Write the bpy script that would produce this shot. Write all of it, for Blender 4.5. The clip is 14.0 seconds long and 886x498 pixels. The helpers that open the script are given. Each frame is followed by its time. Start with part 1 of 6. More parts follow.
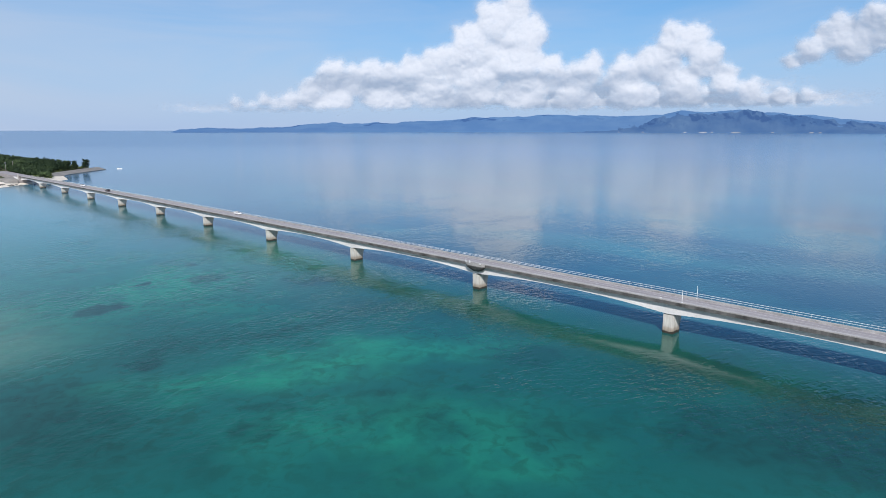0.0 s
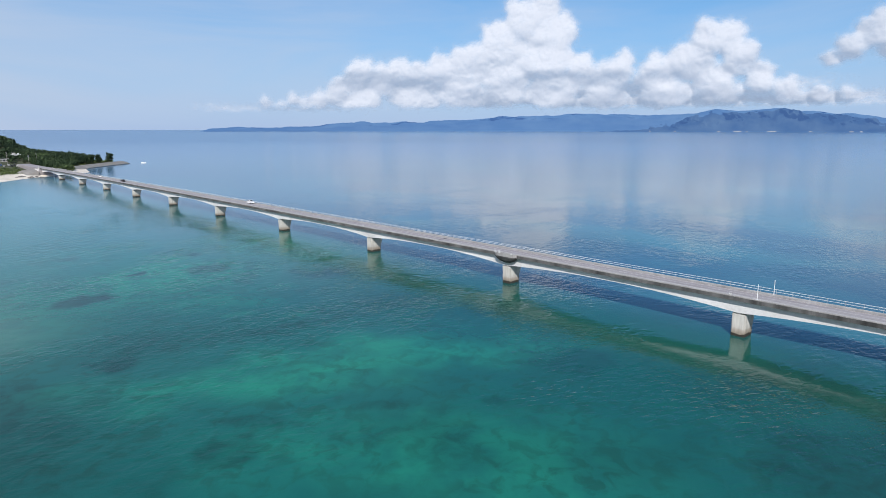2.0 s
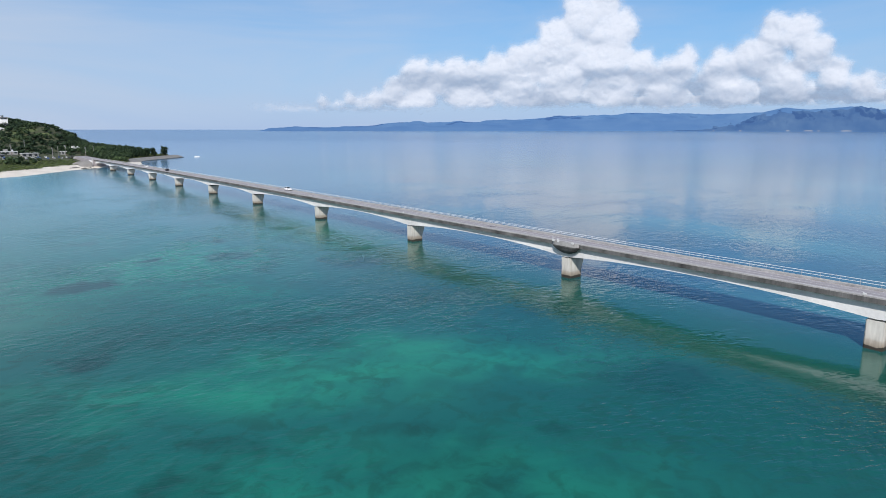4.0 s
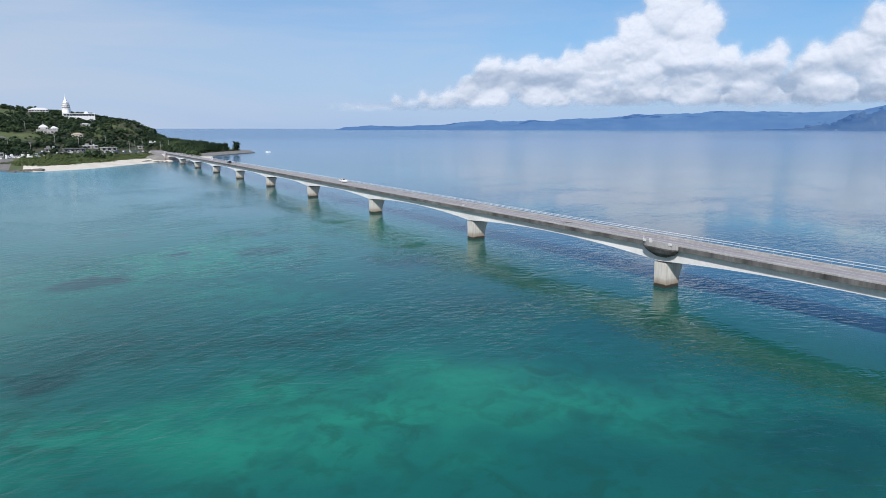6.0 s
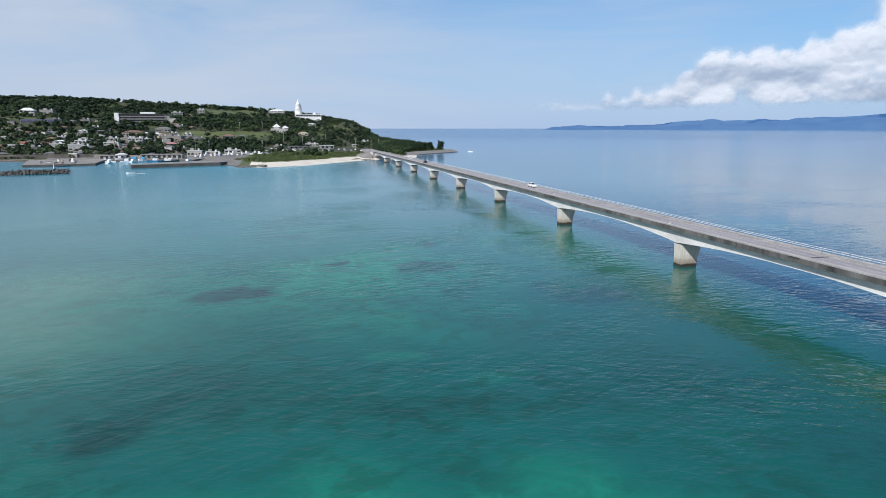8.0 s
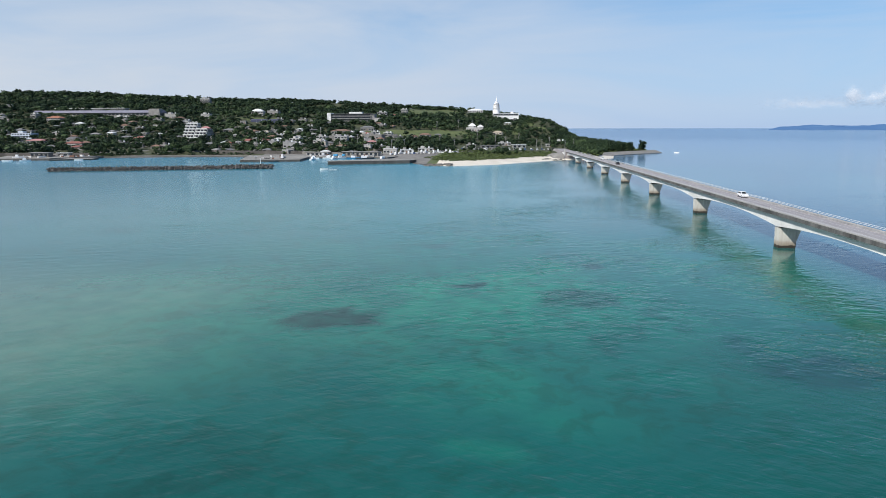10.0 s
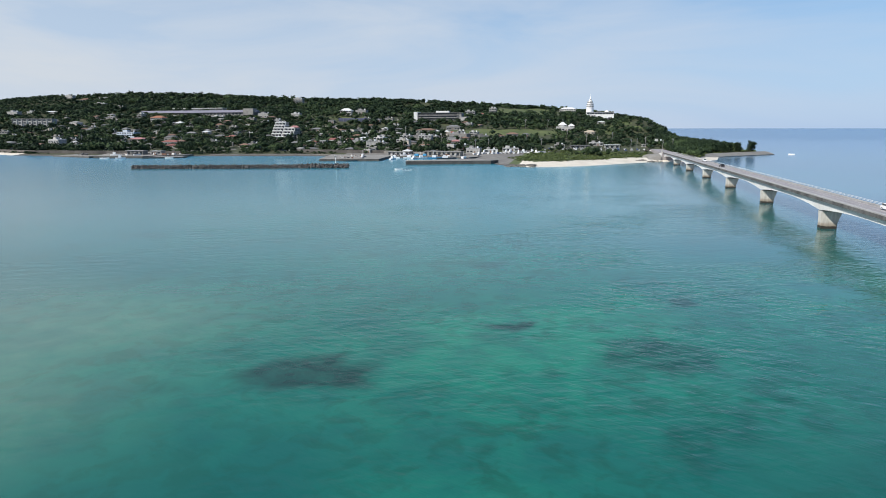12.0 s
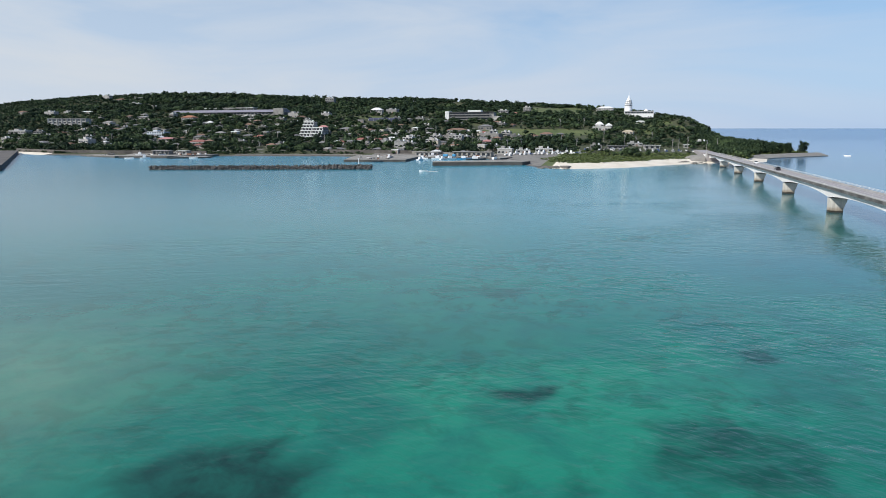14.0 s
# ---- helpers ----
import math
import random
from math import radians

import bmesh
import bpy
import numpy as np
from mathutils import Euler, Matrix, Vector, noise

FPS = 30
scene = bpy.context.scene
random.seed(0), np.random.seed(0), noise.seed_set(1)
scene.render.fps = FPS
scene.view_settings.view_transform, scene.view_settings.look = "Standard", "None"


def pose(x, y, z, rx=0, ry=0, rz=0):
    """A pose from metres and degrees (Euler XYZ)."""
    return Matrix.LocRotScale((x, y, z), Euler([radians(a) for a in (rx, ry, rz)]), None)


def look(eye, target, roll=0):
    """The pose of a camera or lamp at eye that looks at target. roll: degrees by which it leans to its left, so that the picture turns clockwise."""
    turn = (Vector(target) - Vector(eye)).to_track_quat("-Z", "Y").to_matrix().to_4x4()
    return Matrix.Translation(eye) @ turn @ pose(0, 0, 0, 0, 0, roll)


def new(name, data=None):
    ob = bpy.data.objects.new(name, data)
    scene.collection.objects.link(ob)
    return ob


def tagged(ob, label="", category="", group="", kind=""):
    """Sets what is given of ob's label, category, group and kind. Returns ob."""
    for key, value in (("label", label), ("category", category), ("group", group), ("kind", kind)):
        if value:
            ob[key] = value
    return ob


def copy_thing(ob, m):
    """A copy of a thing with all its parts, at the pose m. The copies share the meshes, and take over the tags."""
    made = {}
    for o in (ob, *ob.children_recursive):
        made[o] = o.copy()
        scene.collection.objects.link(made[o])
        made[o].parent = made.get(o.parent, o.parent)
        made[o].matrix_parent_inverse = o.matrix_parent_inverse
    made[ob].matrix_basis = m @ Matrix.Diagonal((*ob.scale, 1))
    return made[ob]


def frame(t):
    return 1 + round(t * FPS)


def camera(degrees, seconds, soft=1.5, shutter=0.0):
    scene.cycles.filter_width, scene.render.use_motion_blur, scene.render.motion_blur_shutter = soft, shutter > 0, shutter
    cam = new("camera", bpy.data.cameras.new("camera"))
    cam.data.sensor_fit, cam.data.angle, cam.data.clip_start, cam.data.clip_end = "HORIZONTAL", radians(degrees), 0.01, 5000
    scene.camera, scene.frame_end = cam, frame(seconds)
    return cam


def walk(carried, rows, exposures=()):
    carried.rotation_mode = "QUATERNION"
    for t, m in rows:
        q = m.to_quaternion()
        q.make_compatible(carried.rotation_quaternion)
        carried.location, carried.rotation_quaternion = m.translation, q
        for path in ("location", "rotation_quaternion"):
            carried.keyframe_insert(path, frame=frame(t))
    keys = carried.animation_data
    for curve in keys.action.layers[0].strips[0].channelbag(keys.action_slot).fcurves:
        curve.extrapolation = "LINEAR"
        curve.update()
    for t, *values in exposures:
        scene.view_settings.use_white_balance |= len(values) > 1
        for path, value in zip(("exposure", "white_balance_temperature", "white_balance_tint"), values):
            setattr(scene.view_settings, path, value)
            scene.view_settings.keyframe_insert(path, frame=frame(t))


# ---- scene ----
cam = camera(69.87, 14.0, soft=0.9)
PATH = [
    (0.0, look((-141.21, -124.02, 48.20), (-70.70, -55.66, 29.35))),
    (0.5, look((-137.21, -120.39, 46.27), (-66.70, -52.03, 27.43))),
    (1.0, look((-133.19, -116.68, 44.41), (-62.97, -48.01, 25.59))),
    (1.5, look((-129.24, -112.81, 42.58), (-60.37, -42.81, 23.75))),
    (2.0, look((-125.45, -109.07, 40.74), (-57.95, -37.73, 21.92))),
    (4.5, look((-104.44, -88.60, 31.32), (-45.30, -10.17, 12.59))),
    (5.0, look((-100.47, -84.21, 29.72), (-43.66, -4.08, 10.96))),
    (5.5, look((-96.40, -79.64, 28.68), (-41.91, 2.09, 9.91))),
    (6.0, look((-92.32, -74.79, 28.25), (-40.19, 8.46, 9.49))),
    (6.5, look((-88.40, -69.70, 28.12), (-42.02, 16.88, 9.35))),
    (7.0, look((-84.48, -64.63, 28.10), (-45.82, 25.66, 9.31))),
    (7.5, look((-80.73, -59.33, 28.12), (-49.68, 33.85, 9.33))),
    (8.0, look((-77.24, -53.70, 27.94), (-53.99, 41.73, 9.15))),
    (8.5, look((-73.96, -47.97, 27.72), (-58.67, 49.05, 8.92))),
    (9.0, look((-70.87, -42.22, 27.43), (-63.59, 55.73, 8.63))),
    (11.5, look((-59.92, -7.66, 25.50), (-80.10, 88.47, 6.75))),
    (12.0, look((-59.67, -2.07, 25.35), (-81.10, 93.79, 6.60))),
    (12.5, look((-59.52, 3.49, 25.19), (-82.38, 99.02, 6.44))),
    (13.0, look((-59.63, 9.11, 25.06), (-84.05, 104.25, 6.32))),
    (13.5, look((-59.95, 14.77, 24.92), (-85.97, 109.49, 6.19))),
    (14.0, look((-60.35, 20.45, 24.84), (-86.99, 115.00, 6.11))),
]
walk(cam, PATH,
     exposures=((0.0, 0.0, 6400, 10), (7.0, -0.01, 6380, 9), (9.0, 0.05, 6460, 8), (12.0, 0.1, 6600, 7), (14.0, 0.1, 6600, 7)))

# ---------------------------------------------------------------- light
SUN_EL, SUN_HEAD = 40.0, 228.0      # degrees; heading clockwise from +y
VEIL_HEAD = 247.0                   # the thin high cloud thickens that way
world = bpy.data.worlds.new("world")
scene.world = world
world.use_nodes = True
wn, wl = world.node_tree.nodes, world.node_tree.links
wn.clear()
sky = wn.new("ShaderNodeTexSky")
sky.sky_type, sky.sun_disc = "NISHITA", False
sky.sun_elevation, sky.sun_rotation = radians(SUN_EL), radians(SUN_HEAD)
sky.altitude, sky.air_density, sky.dust_density, sky.ozone_density = 0, 1.0, 0.15, 4.0
veil_co = wn.new("ShaderNodeTexCoord")
veil_map = wn.new("ShaderNodeMapping")
veil_map.inputs["Scale"].default_value = (1.3, 1.3, 7.0)
veil_map.inputs["Rotation"].default_value = (0.12, 0.06, 0.3)
veil_noise = wn.new("ShaderNodeTexNoise")
veil_noise.inputs["Scale"].default_value, veil_noise.inputs["Detail"].default_value = 1.6, 7
veil_noise.inputs["Roughness"].default_value, veil_noise.inputs["Distortion"].default_value = 0.55, 0.6
veil_ramp = wn.new("ShaderNodeValToRGB")
veil_ramp.color_ramp.elements[0].position, veil_ramp.color_ramp.elements[0].color = 0.36, (0.0, 0.0, 0.0, 1)
veil_ramp.color_ramp.elements[1].position, veil_ramp.color_ramp.elements[1].color = 0.72, (0.75, 0.75, 0.75, 1)
veil_mix = wn.new("ShaderNodeMixRGB")
veil_mix.inputs[2].default_value = (5.1, 6.0, 7.6, 1)
veil_axes = wn.new("ShaderNodeSeparateXYZ")
wl.new(veil_co.outputs["Generated"], veil_axes.inputs["Vector"])
haze = wn.new("ShaderNodeMapRange")
haze.interpolation_type = "SMOOTHSTEP"
haze.inputs["From Min"].default_value, haze.inputs["From Max"].default_value = -0.02, 0.3
haze.inputs["To Min"].default_value, haze.inputs["To Max"].default_value = 0.85, 0.0
wl.new(veil_axes.outputs["Z"], haze.inputs["Value"])
haze_mix = wn.new("ShaderNodeMixRGB")
haze_mix.inputs[2].default_value = (2.9, 4.65, 8.0, 1)
wl.new(haze.outputs["Result"], haze_mix.inputs[0])
deep = wn.new("ShaderNodeHueSaturation")
deep.inputs["Saturation"].default_value, deep.inputs["Value"].default_value = 1.35, 1.1
wl.new(sky.outputs["Color"], deep.inputs["Color"])
wl.new(deep.outputs["Color"], haze_mix.inputs[1])
sky_bg = wn.new("ShaderNodeBackground")
sky_bg.inputs["Strength"].default_value = 0.1
sky_out = wn.new("ShaderNodeOutputWorld")
wl.new(veil_co.outputs["Generated"], veil_map.inputs["Vector"])
wl.new(veil_map.outputs["Vector"], veil_noise.inputs["Vector"])
wl.new(veil_noise.outputs["Fac"], veil_ramp.inputs["Fac"])
glare = wn.new("ShaderNodeVectorMath")
glare.operation = "DOT_PRODUCT"
glare.inputs[1].default_value = (math.sin(radians(VEIL_HEAD)), math.cos(radians(VEIL_HEAD)), -0.3)
wl.new(veil_co.outputs["Generated"], glare.inputs[0])
glare_amount = wn.new("ShaderNodeMapRange")
glare_amount.inputs["From Min"].default_value, glare_amount.inputs["From Max"].default_value = -0.97, 0.0
glare_amount.inputs["To Min"].default_value, glare_amount.inputs["To Max"].default_value = 0.0, 1.0
wl.new(glare.outputs["Value"], glare_amount.inputs["Value"])
glare_curve = wn.new("ShaderNodeMath")
glare_curve.operation = "POWER"
glare_curve.inputs[1].default_value = 0.66
wl.new(glare_amount.outputs["Result"], glare_curve.inputs[0])
glare_scale = wn.new("ShaderNodeMath")
glare_scale.operation = "MULTIPLY"
glare_scale.inputs[1].default_value = 0.52
wl.new(glare_curve.outputs["Value"], glare_scale.inputs[0])
veil_sum = wn.new("ShaderNodeMath")
veil_sum.operation, veil_sum.use_clamp = "MULTIPLY_ADD", True
veil_sum.inputs[1].default_value = 0.7
wl.new(veil_ramp.outputs["Color"], veil_sum.inputs[0])
wl.new(glare_scale.outputs["Value"], veil_sum.inputs[2])
# the high cloud lies low; overhead the sky is clear and deep
overhead = wn.new("ShaderNodeMapRange")
overhead.interpolation_type = "SMOOTHSTEP"
overhead.inputs["From Min"].default_value, overhead.inputs["From Max"].default_value = 0.18, 0.6
overhead.inputs["To Min"].default_value, overhead.inputs["To Max"].default_value = 1.0, 0.2
wl.new(veil_axes.outputs["Z"], overhead.inputs["Value"])
veil_low = wn.new("ShaderNodeMath")
veil_low.operation = "MULTIPLY"
wl.new(veil_sum.outputs["Value"], veil_low.inputs[0])
wl.new(overhead.outputs["Result"], veil_low.inputs[1])
wl.new(veil_low.outputs["Value"], veil_mix.inputs[0])
wl.new(haze_mix.outputs["Color"], veil_mix.inputs[1])
aureole = wn.new("ShaderNodeMapRange")
aureole.inputs["From Min"].default_value, aureole.inputs["From Max"].default_value = -0.65, 0.35
aureole.inputs["To Min"].default_value, aureole.inputs["To Max"].default_value = 0.0, 0.62
wl.new(glare.outputs["Value"], aureole.inputs["Value"])
aureole_mix = wn.new("ShaderNodeMixRGB")
aureole_mix.inputs[2].default_value = (6.1, 6.5, 7.2, 1)
aureole_low = wn.new("ShaderNodeMath")
aureole_low.operation = "MULTIPLY"
wl.new(aureole.outputs["Result"], aureole_low.inputs[0])
wl.new(overhead.outputs["Result"], aureole_low.inputs[1])
cirrus = wn.new("ShaderNodeMapRange")
cirrus.inputs["From Min"].default_value, cirrus.inputs["From Max"].default_value = 0.36, 0.62
cirrus.inputs["To Min"].default_value, cirrus.inputs["To Max"].default_value = 0.5, 1.35
wl.new(veil_noise.outputs["Fac"], cirrus.inputs["Value"])
aureole_streaks = wn.new("ShaderNodeMath")
aureole_streaks.operation, aureole_streaks.use_clamp = "MULTIPLY", True
wl.new(aureole_low.outputs["Value"], aureole_streaks.inputs[0])
wl.new(cirrus.outputs["Result"], aureole_streaks.inputs[1])
wl.new(aureole_streaks.outputs["Value"], aureole_mix.inputs[0])
wl.new(veil_mix.outputs["Color"], aureole_mix.inputs[1])
wl.new(aureole_mix.outputs["Color"], sky_bg.inputs["Color"])
wl.new(sky_bg.outputs["Background"], sky_out.inputs["Surface"])

sun_dir = Vector((math.sin(radians(SUN_HEAD)) * math.cos(radians(SUN_EL)),
                  math.cos(radians(SUN_HEAD)) * math.cos(radians(SUN_EL)), math.sin(radians(SUN_EL))))
sun = new("sun", bpy.data.lights.new("sun", "SUN"))
sun.data.energy, sun.data.angle, sun.data.color = 5.0, radians(0.6), (1.0, 0.95, 0.9)
sun.matrix_world = look(sun_dir * 900, (0, 0, 0))
scene.view_settings.exposure = 0.0


# ---------------------------------------------------------------- materials
def mat(name, rough=0.8, metal=0.0):
    m = bpy.data.materials.new(name)
    m.use_nodes = True
    b = m.node_tree.nodes["Principled BSDF"]
    b.inputs["Roughness"].default_value, b.inputs["Metallic"].default_value = rough, metal
    return m, m.node_tree.nodes, m.node_tree.links, b


def speckled(name, dark, light, scale, rough=0.85, fine=0.0, bump=0.0, metal=0.0, spread=0.25, stretch=(1, 1, 1), per_object=0.0):
    """Colour between dark and light by noise at two scales, with an optional relief."""
    m, n, l, b = mat(name, rough, metal)
    co = n.new("ShaderNodeTexCoord")
    mp = n.new("ShaderNodeMapping")
    mp.inputs["Scale"].default_value = stretch
    l.new(co.outputs["Object"], mp.inputs["Vector"])
    big = n.new("ShaderNodeTexNoise")
    big.inputs["Scale"].default_value, big.inputs["Detail"].default_value = scale, 8
    big.inputs["Roughness"].default_value = 0.65
    l.new(mp.outputs["Vector"], big.inputs["Vector"])
    ramp = n.new("ShaderNodeValToRGB")
    ramp.color_ramp.elements[0].position, ramp.color_ramp.elements[0].color = 0.5 - spread, (*dark, 1)
    ramp.color_ramp.elements[1].position, ramp.color_ramp.elements[1].color = 0.5 + spread, (*light, 1)
    l.new(big.outputs["Fac"], ramp.inputs["Fac"])
    out = ramp.outputs["Color"]
    if fine or bump:
        small = n.new("ShaderNodeTexNoise")
        small.inputs["Scale"].default_value, small.inputs["Detail"].default_value = scale * 14, 4
        l.new(mp.outputs["Vector"], small.inputs["Vector"])
        if fine:
            mix = n.new("ShaderNodeMixRGB")
            mix.blend_type, mix.inputs[0].default_value = "OVERLAY", fine
            l.new(out, mix.inputs[1])
            l.new(small.outputs["Fac"], mix.inputs[2])
            out = mix.outputs["Color"]
        if bump:
            bp = n.new("ShaderNodeBump")
            bp.inputs["Strength"].default_value, bp.inputs["Distance"].default_value = bump, 0.1
            l.new(small.outputs["Fac"], bp.inputs["Height"])
            l.new(bp.outputs["Normal"], b.inputs["Normal"])
    if per_object:
        info = n.new("ShaderNodeObjectInfo")
        hsv = n.new("ShaderNodeHueSaturation")
        rng = n.new("ShaderNodeMapRange")
        rng.inputs["To Min"].default_value, rng.inputs["To Max"].default_value = 1 - per_object, 1 + per_object
        l.new(info.outputs["Random"], rng.inputs["Value"])
        l.new(rng.outputs["Result"], hsv.inputs["Value"])
        l.new(out, hsv.inputs["Color"])
        out = hsv.outputs["Color"]
    l.new(out, b.inputs["Base Color"])
    return m


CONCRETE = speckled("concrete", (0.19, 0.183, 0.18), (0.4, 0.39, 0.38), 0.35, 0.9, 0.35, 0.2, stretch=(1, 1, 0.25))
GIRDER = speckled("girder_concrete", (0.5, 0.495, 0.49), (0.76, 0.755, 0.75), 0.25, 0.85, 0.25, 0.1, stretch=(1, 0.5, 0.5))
ASPHALT = speckled("asphalt", (0.235, 0.217, 0.222), (0.35, 0.328, 0.332), 0.4, 0.9, 0.4, 0.2, stretch=(1, 0.12, 1))
WHITE_METAL = speckled("white_metal", (0.62, 0.63, 0.64), (0.8, 0.8, 0.8), 1.2, 0.4)
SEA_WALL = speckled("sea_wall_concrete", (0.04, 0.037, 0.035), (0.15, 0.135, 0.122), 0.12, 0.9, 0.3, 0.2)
SAND = speckled("coral_sand", (0.56, 0.5, 0.41), (0.76, 0.7, 0.6), 0.06, 0.95, 0.25, 0.1)



# ---------------------------------------------------------------- mesh helpers
def link_mesh(name, bm, material, parent=None, label="", smooth=False):
    me = bpy.data.meshes.new(name)
    bm.to_mesh(me)
    bm.free()
    for m in (material if isinstance(material, (list, tuple)) else [material]):
        me.materials.append(m)
    if smooth:
        me.polygons.foreach_set("use_smooth", [True] * len(me.polygons))
    ob = new(name, me)
    if parent is not None:
        ob.parent = parent
    if label:
        tagged(ob, label)
    return ob


def part(name, bm, material, parent, label="", smooth=False):
    return link_mesh(name, bm, material, parent, label, smooth)


def mesh_arrays(name, verts, faces, material, smooth=False):
    """An object from numpy arrays of corners and of faces (all triangles or all quads)."""
    me = bpy.data.meshes.new(name)
    k = faces.shape[1]
    me.vertices.add(len(verts))
    me.vertices.foreach_set("co", np.ascontiguousarray(verts, dtype=np.float32).ravel())
    me.loops.add(faces.size)
    me.loops.foreach_set("vertex_index", np.ascontiguousarray(faces, dtype=np.int32).ravel())
    me.polygons.add(len(faces))
    me.polygons.foreach_set("loop_start", np.arange(0, faces.size, k, dtype=np.int32))
    if smooth:
        me.polygons.foreach_set("use_smooth", np.ones(len(faces), dtype=bool))
    me.update(calc_edges=True)
    me.validate()
    for m in (material if isinstance(material, (list, tuple)) else [material]):
        me.materials.append(m)
    return new(name, me)


def box(bm, x0, x1, y0, y1, z0, z1, bevel=0.0):
    m = Matrix.LocRotScale(((x0 + x1) / 2, (y0 + y1) / 2, (z0 + z1) / 2), None, (x1 - x0, y1 - y0, z1 - z0))
    made = bmesh.ops.create_cube(bm, size=1.0, matrix=m)
    if bevel:
        edges = {e for v in made["verts"] for e in v.link_edges}
        bmesh.ops.bevel(bm, geom=list(edges), offset=bevel, segments=1, affect="EDGES")
    return bm


def boxed(*args, **kw):
    return box(bmesh.new(), *args, **kw)


def prism(bm, outline, y0, y1):
    """A solid with this outline in x and z, from y0 to y1."""
    a = [bm.verts.new((x, y0, z)) for x, z in outline]
    b = [bm.verts.new((x, y1, z)) for x, z in outline]
    n = len(outline)
    bm.faces.new(a)
    bm.faces.new(b[::-1])
    for i in range(n):
        bm.faces.new((a[i], b[i], b[(i + 1) % n], a[(i + 1) % n]))
    bmesh.ops.recalc_face_normals(bm, faces=bm.faces[:])
    return bm


def tube(bm, p, q, r0, r1=None, sides=8):
    p, q = Vector(p), Vector(q)
    m = Matrix.Translation((p + q) / 2) @ (q - p).to_track_quat("Z", "Y").to_matrix().to_4x4()
    bmesh.ops.create_cone(bm, cap_ends=True, segments=sides, radius1=r0, radius2=r0 if r1 is None else r1, depth=(q - p).length, matrix=m)
    return bm


def empty(name, at, turn=0.0, label="", category="", group=""):
    ob = new(name)
    ob.empty_display_size = 0.5
    ob.matrix_world = pose(at[0], at[1], at[2], 0, 0, turn)
    return tagged(ob, label, category, group)


def sstep(a, b, v):
    t = np.clip((v - a) / (b - a), 0, 1)
    return t * t * (3 - 2 * t)


def value_noise(x, y, seed=0):
    """Smooth noise from 0 to 1 on numpy arrays."""
    def cell(i, j):
        h = np.sin(i * 127.1 + j * 311.7 + seed * 74.7) * 43758.5453
        return h - np.floor(h)
    i, j = np.floor(x), np.floor(y)
    u, v = x - i, y - j
    u, v = u * u * (3 - 2 * u), v * v * (3 - 2 * v)
    return (cell(i, j) * (1 - u) + cell(i + 1, j) * u) * (1 - v) + (cell(i, j + 1) * (1 - u) + cell(i + 1, j + 1) * u) * v


def fbm(x, y, octaves=4, seed=0):
    total, amp, norm = 0, 1.0, 0
    for k in range(octaves):
        total, norm = total + amp * value_noise(x * 2 ** k, y * 2 ** k, seed + k), norm + amp
        amp *= 0.5
    return total / norm


# ---------------------------------------------------------------- the island's coast and relief
COAST = [(-2300, 1250), (-1500, 860), (-1000, 640), (-760, 560), (-650, 520), (-585, 496), (-524, 498), (-500, 505), (-425, 508), (-400, 523),
         (-355, 536), (-309, 546), (-280, 538), (-232, 536), (-190, 536), (-160, 540), (-146, 520), (-136, 486), (-124, 452), (-109, 426), (-94, 419),
         (-61, 439), (-24, 489), (-6, 508), (14, 520), (30, 530), (43, 545), (47, 566), (52, 592), (63, 618), (92, 652), (116, 676), (118, 690), (104, 710),
         (100, 780), (92, 900), (84, 1050), (30, 1300), (-300, 1550), (-1200, 1700), (-2300, 1600)]


def coast_distance(x, y):
    """Distance to the coast, positive on land."""
    best = np.full(x.shape, 1e9)
    inside = np.zeros(x.shape, dtype=bool)
    for (ax, ay), (bx, by) in zip(COAST, COAST[1:] + COAST[:1]):
        dx, dy = bx - ax, by - ay
        t = np.clip(((x - ax) * dx + (y - ay) * dy) / (dx * dx + dy * dy), 0, 1)
        best = np.minimum(best, np.hypot(x - ax - t * dx, y - ay - t * dy))
        cross = (ay > y) != (by > y)
        inside ^= cross & (x < dx * (y - ay) / (dy if dy else 1e-9) + ax)
    return np.where(inside, best, -best)


def ridge_height(x):
    return np.interp(x, [-2200, -1500, -1200, -1000, -800, -600, -500, -400, -300, -200, -120, -57, 0, 30, 52, 75, 100],
                     [40, 74, 80, 82, 80, 71, 68, 66, 62, 56, 51, 46, 38, 27, 12, 2, 0])


def land(x, y):
    """Height of the island's ground at arrays x, y."""
    x, y = np.asarray(x, dtype=float), np.asarray(y, dtype=float)
    d = coast_distance(x, y)
    s = y - np.interp(x, [-2300, -1000, -650, -300, -100, 0, 100], [900, 545, 530, 545, 540, 570, 600])
    q = np.interp(s, [-80, 0, 50, 110, 170, 240, 300, 360, 430, 500, 700, 900, 1100], [0, 0.02, 0.06, 0.14, 0.27, 0.46, 0.6, 0.7, 0.85, 1.0, 1.0, 0.7, 0.2])
    rough = (fbm(x / 90, y / 90, 3, 3) - 0.5) * 9 * sstep(0.1, 0.5, q)
    hill = (ridge_height(x) * q + rough) * sstep(10, 60, d)
    hill = hill + 15 * np.exp(-((x - 4) / 34) ** 2 - ((y - 835) / 75) ** 2) + 4.5 * np.exp(-((x - 55) / 30) ** 2 - ((y - 690) / 60) ** 2) * sstep(8, 30, d)
    shelf = np.clip(d * 0.11, -3, 2.4)
    return shelf + np.maximum(hill, 0)


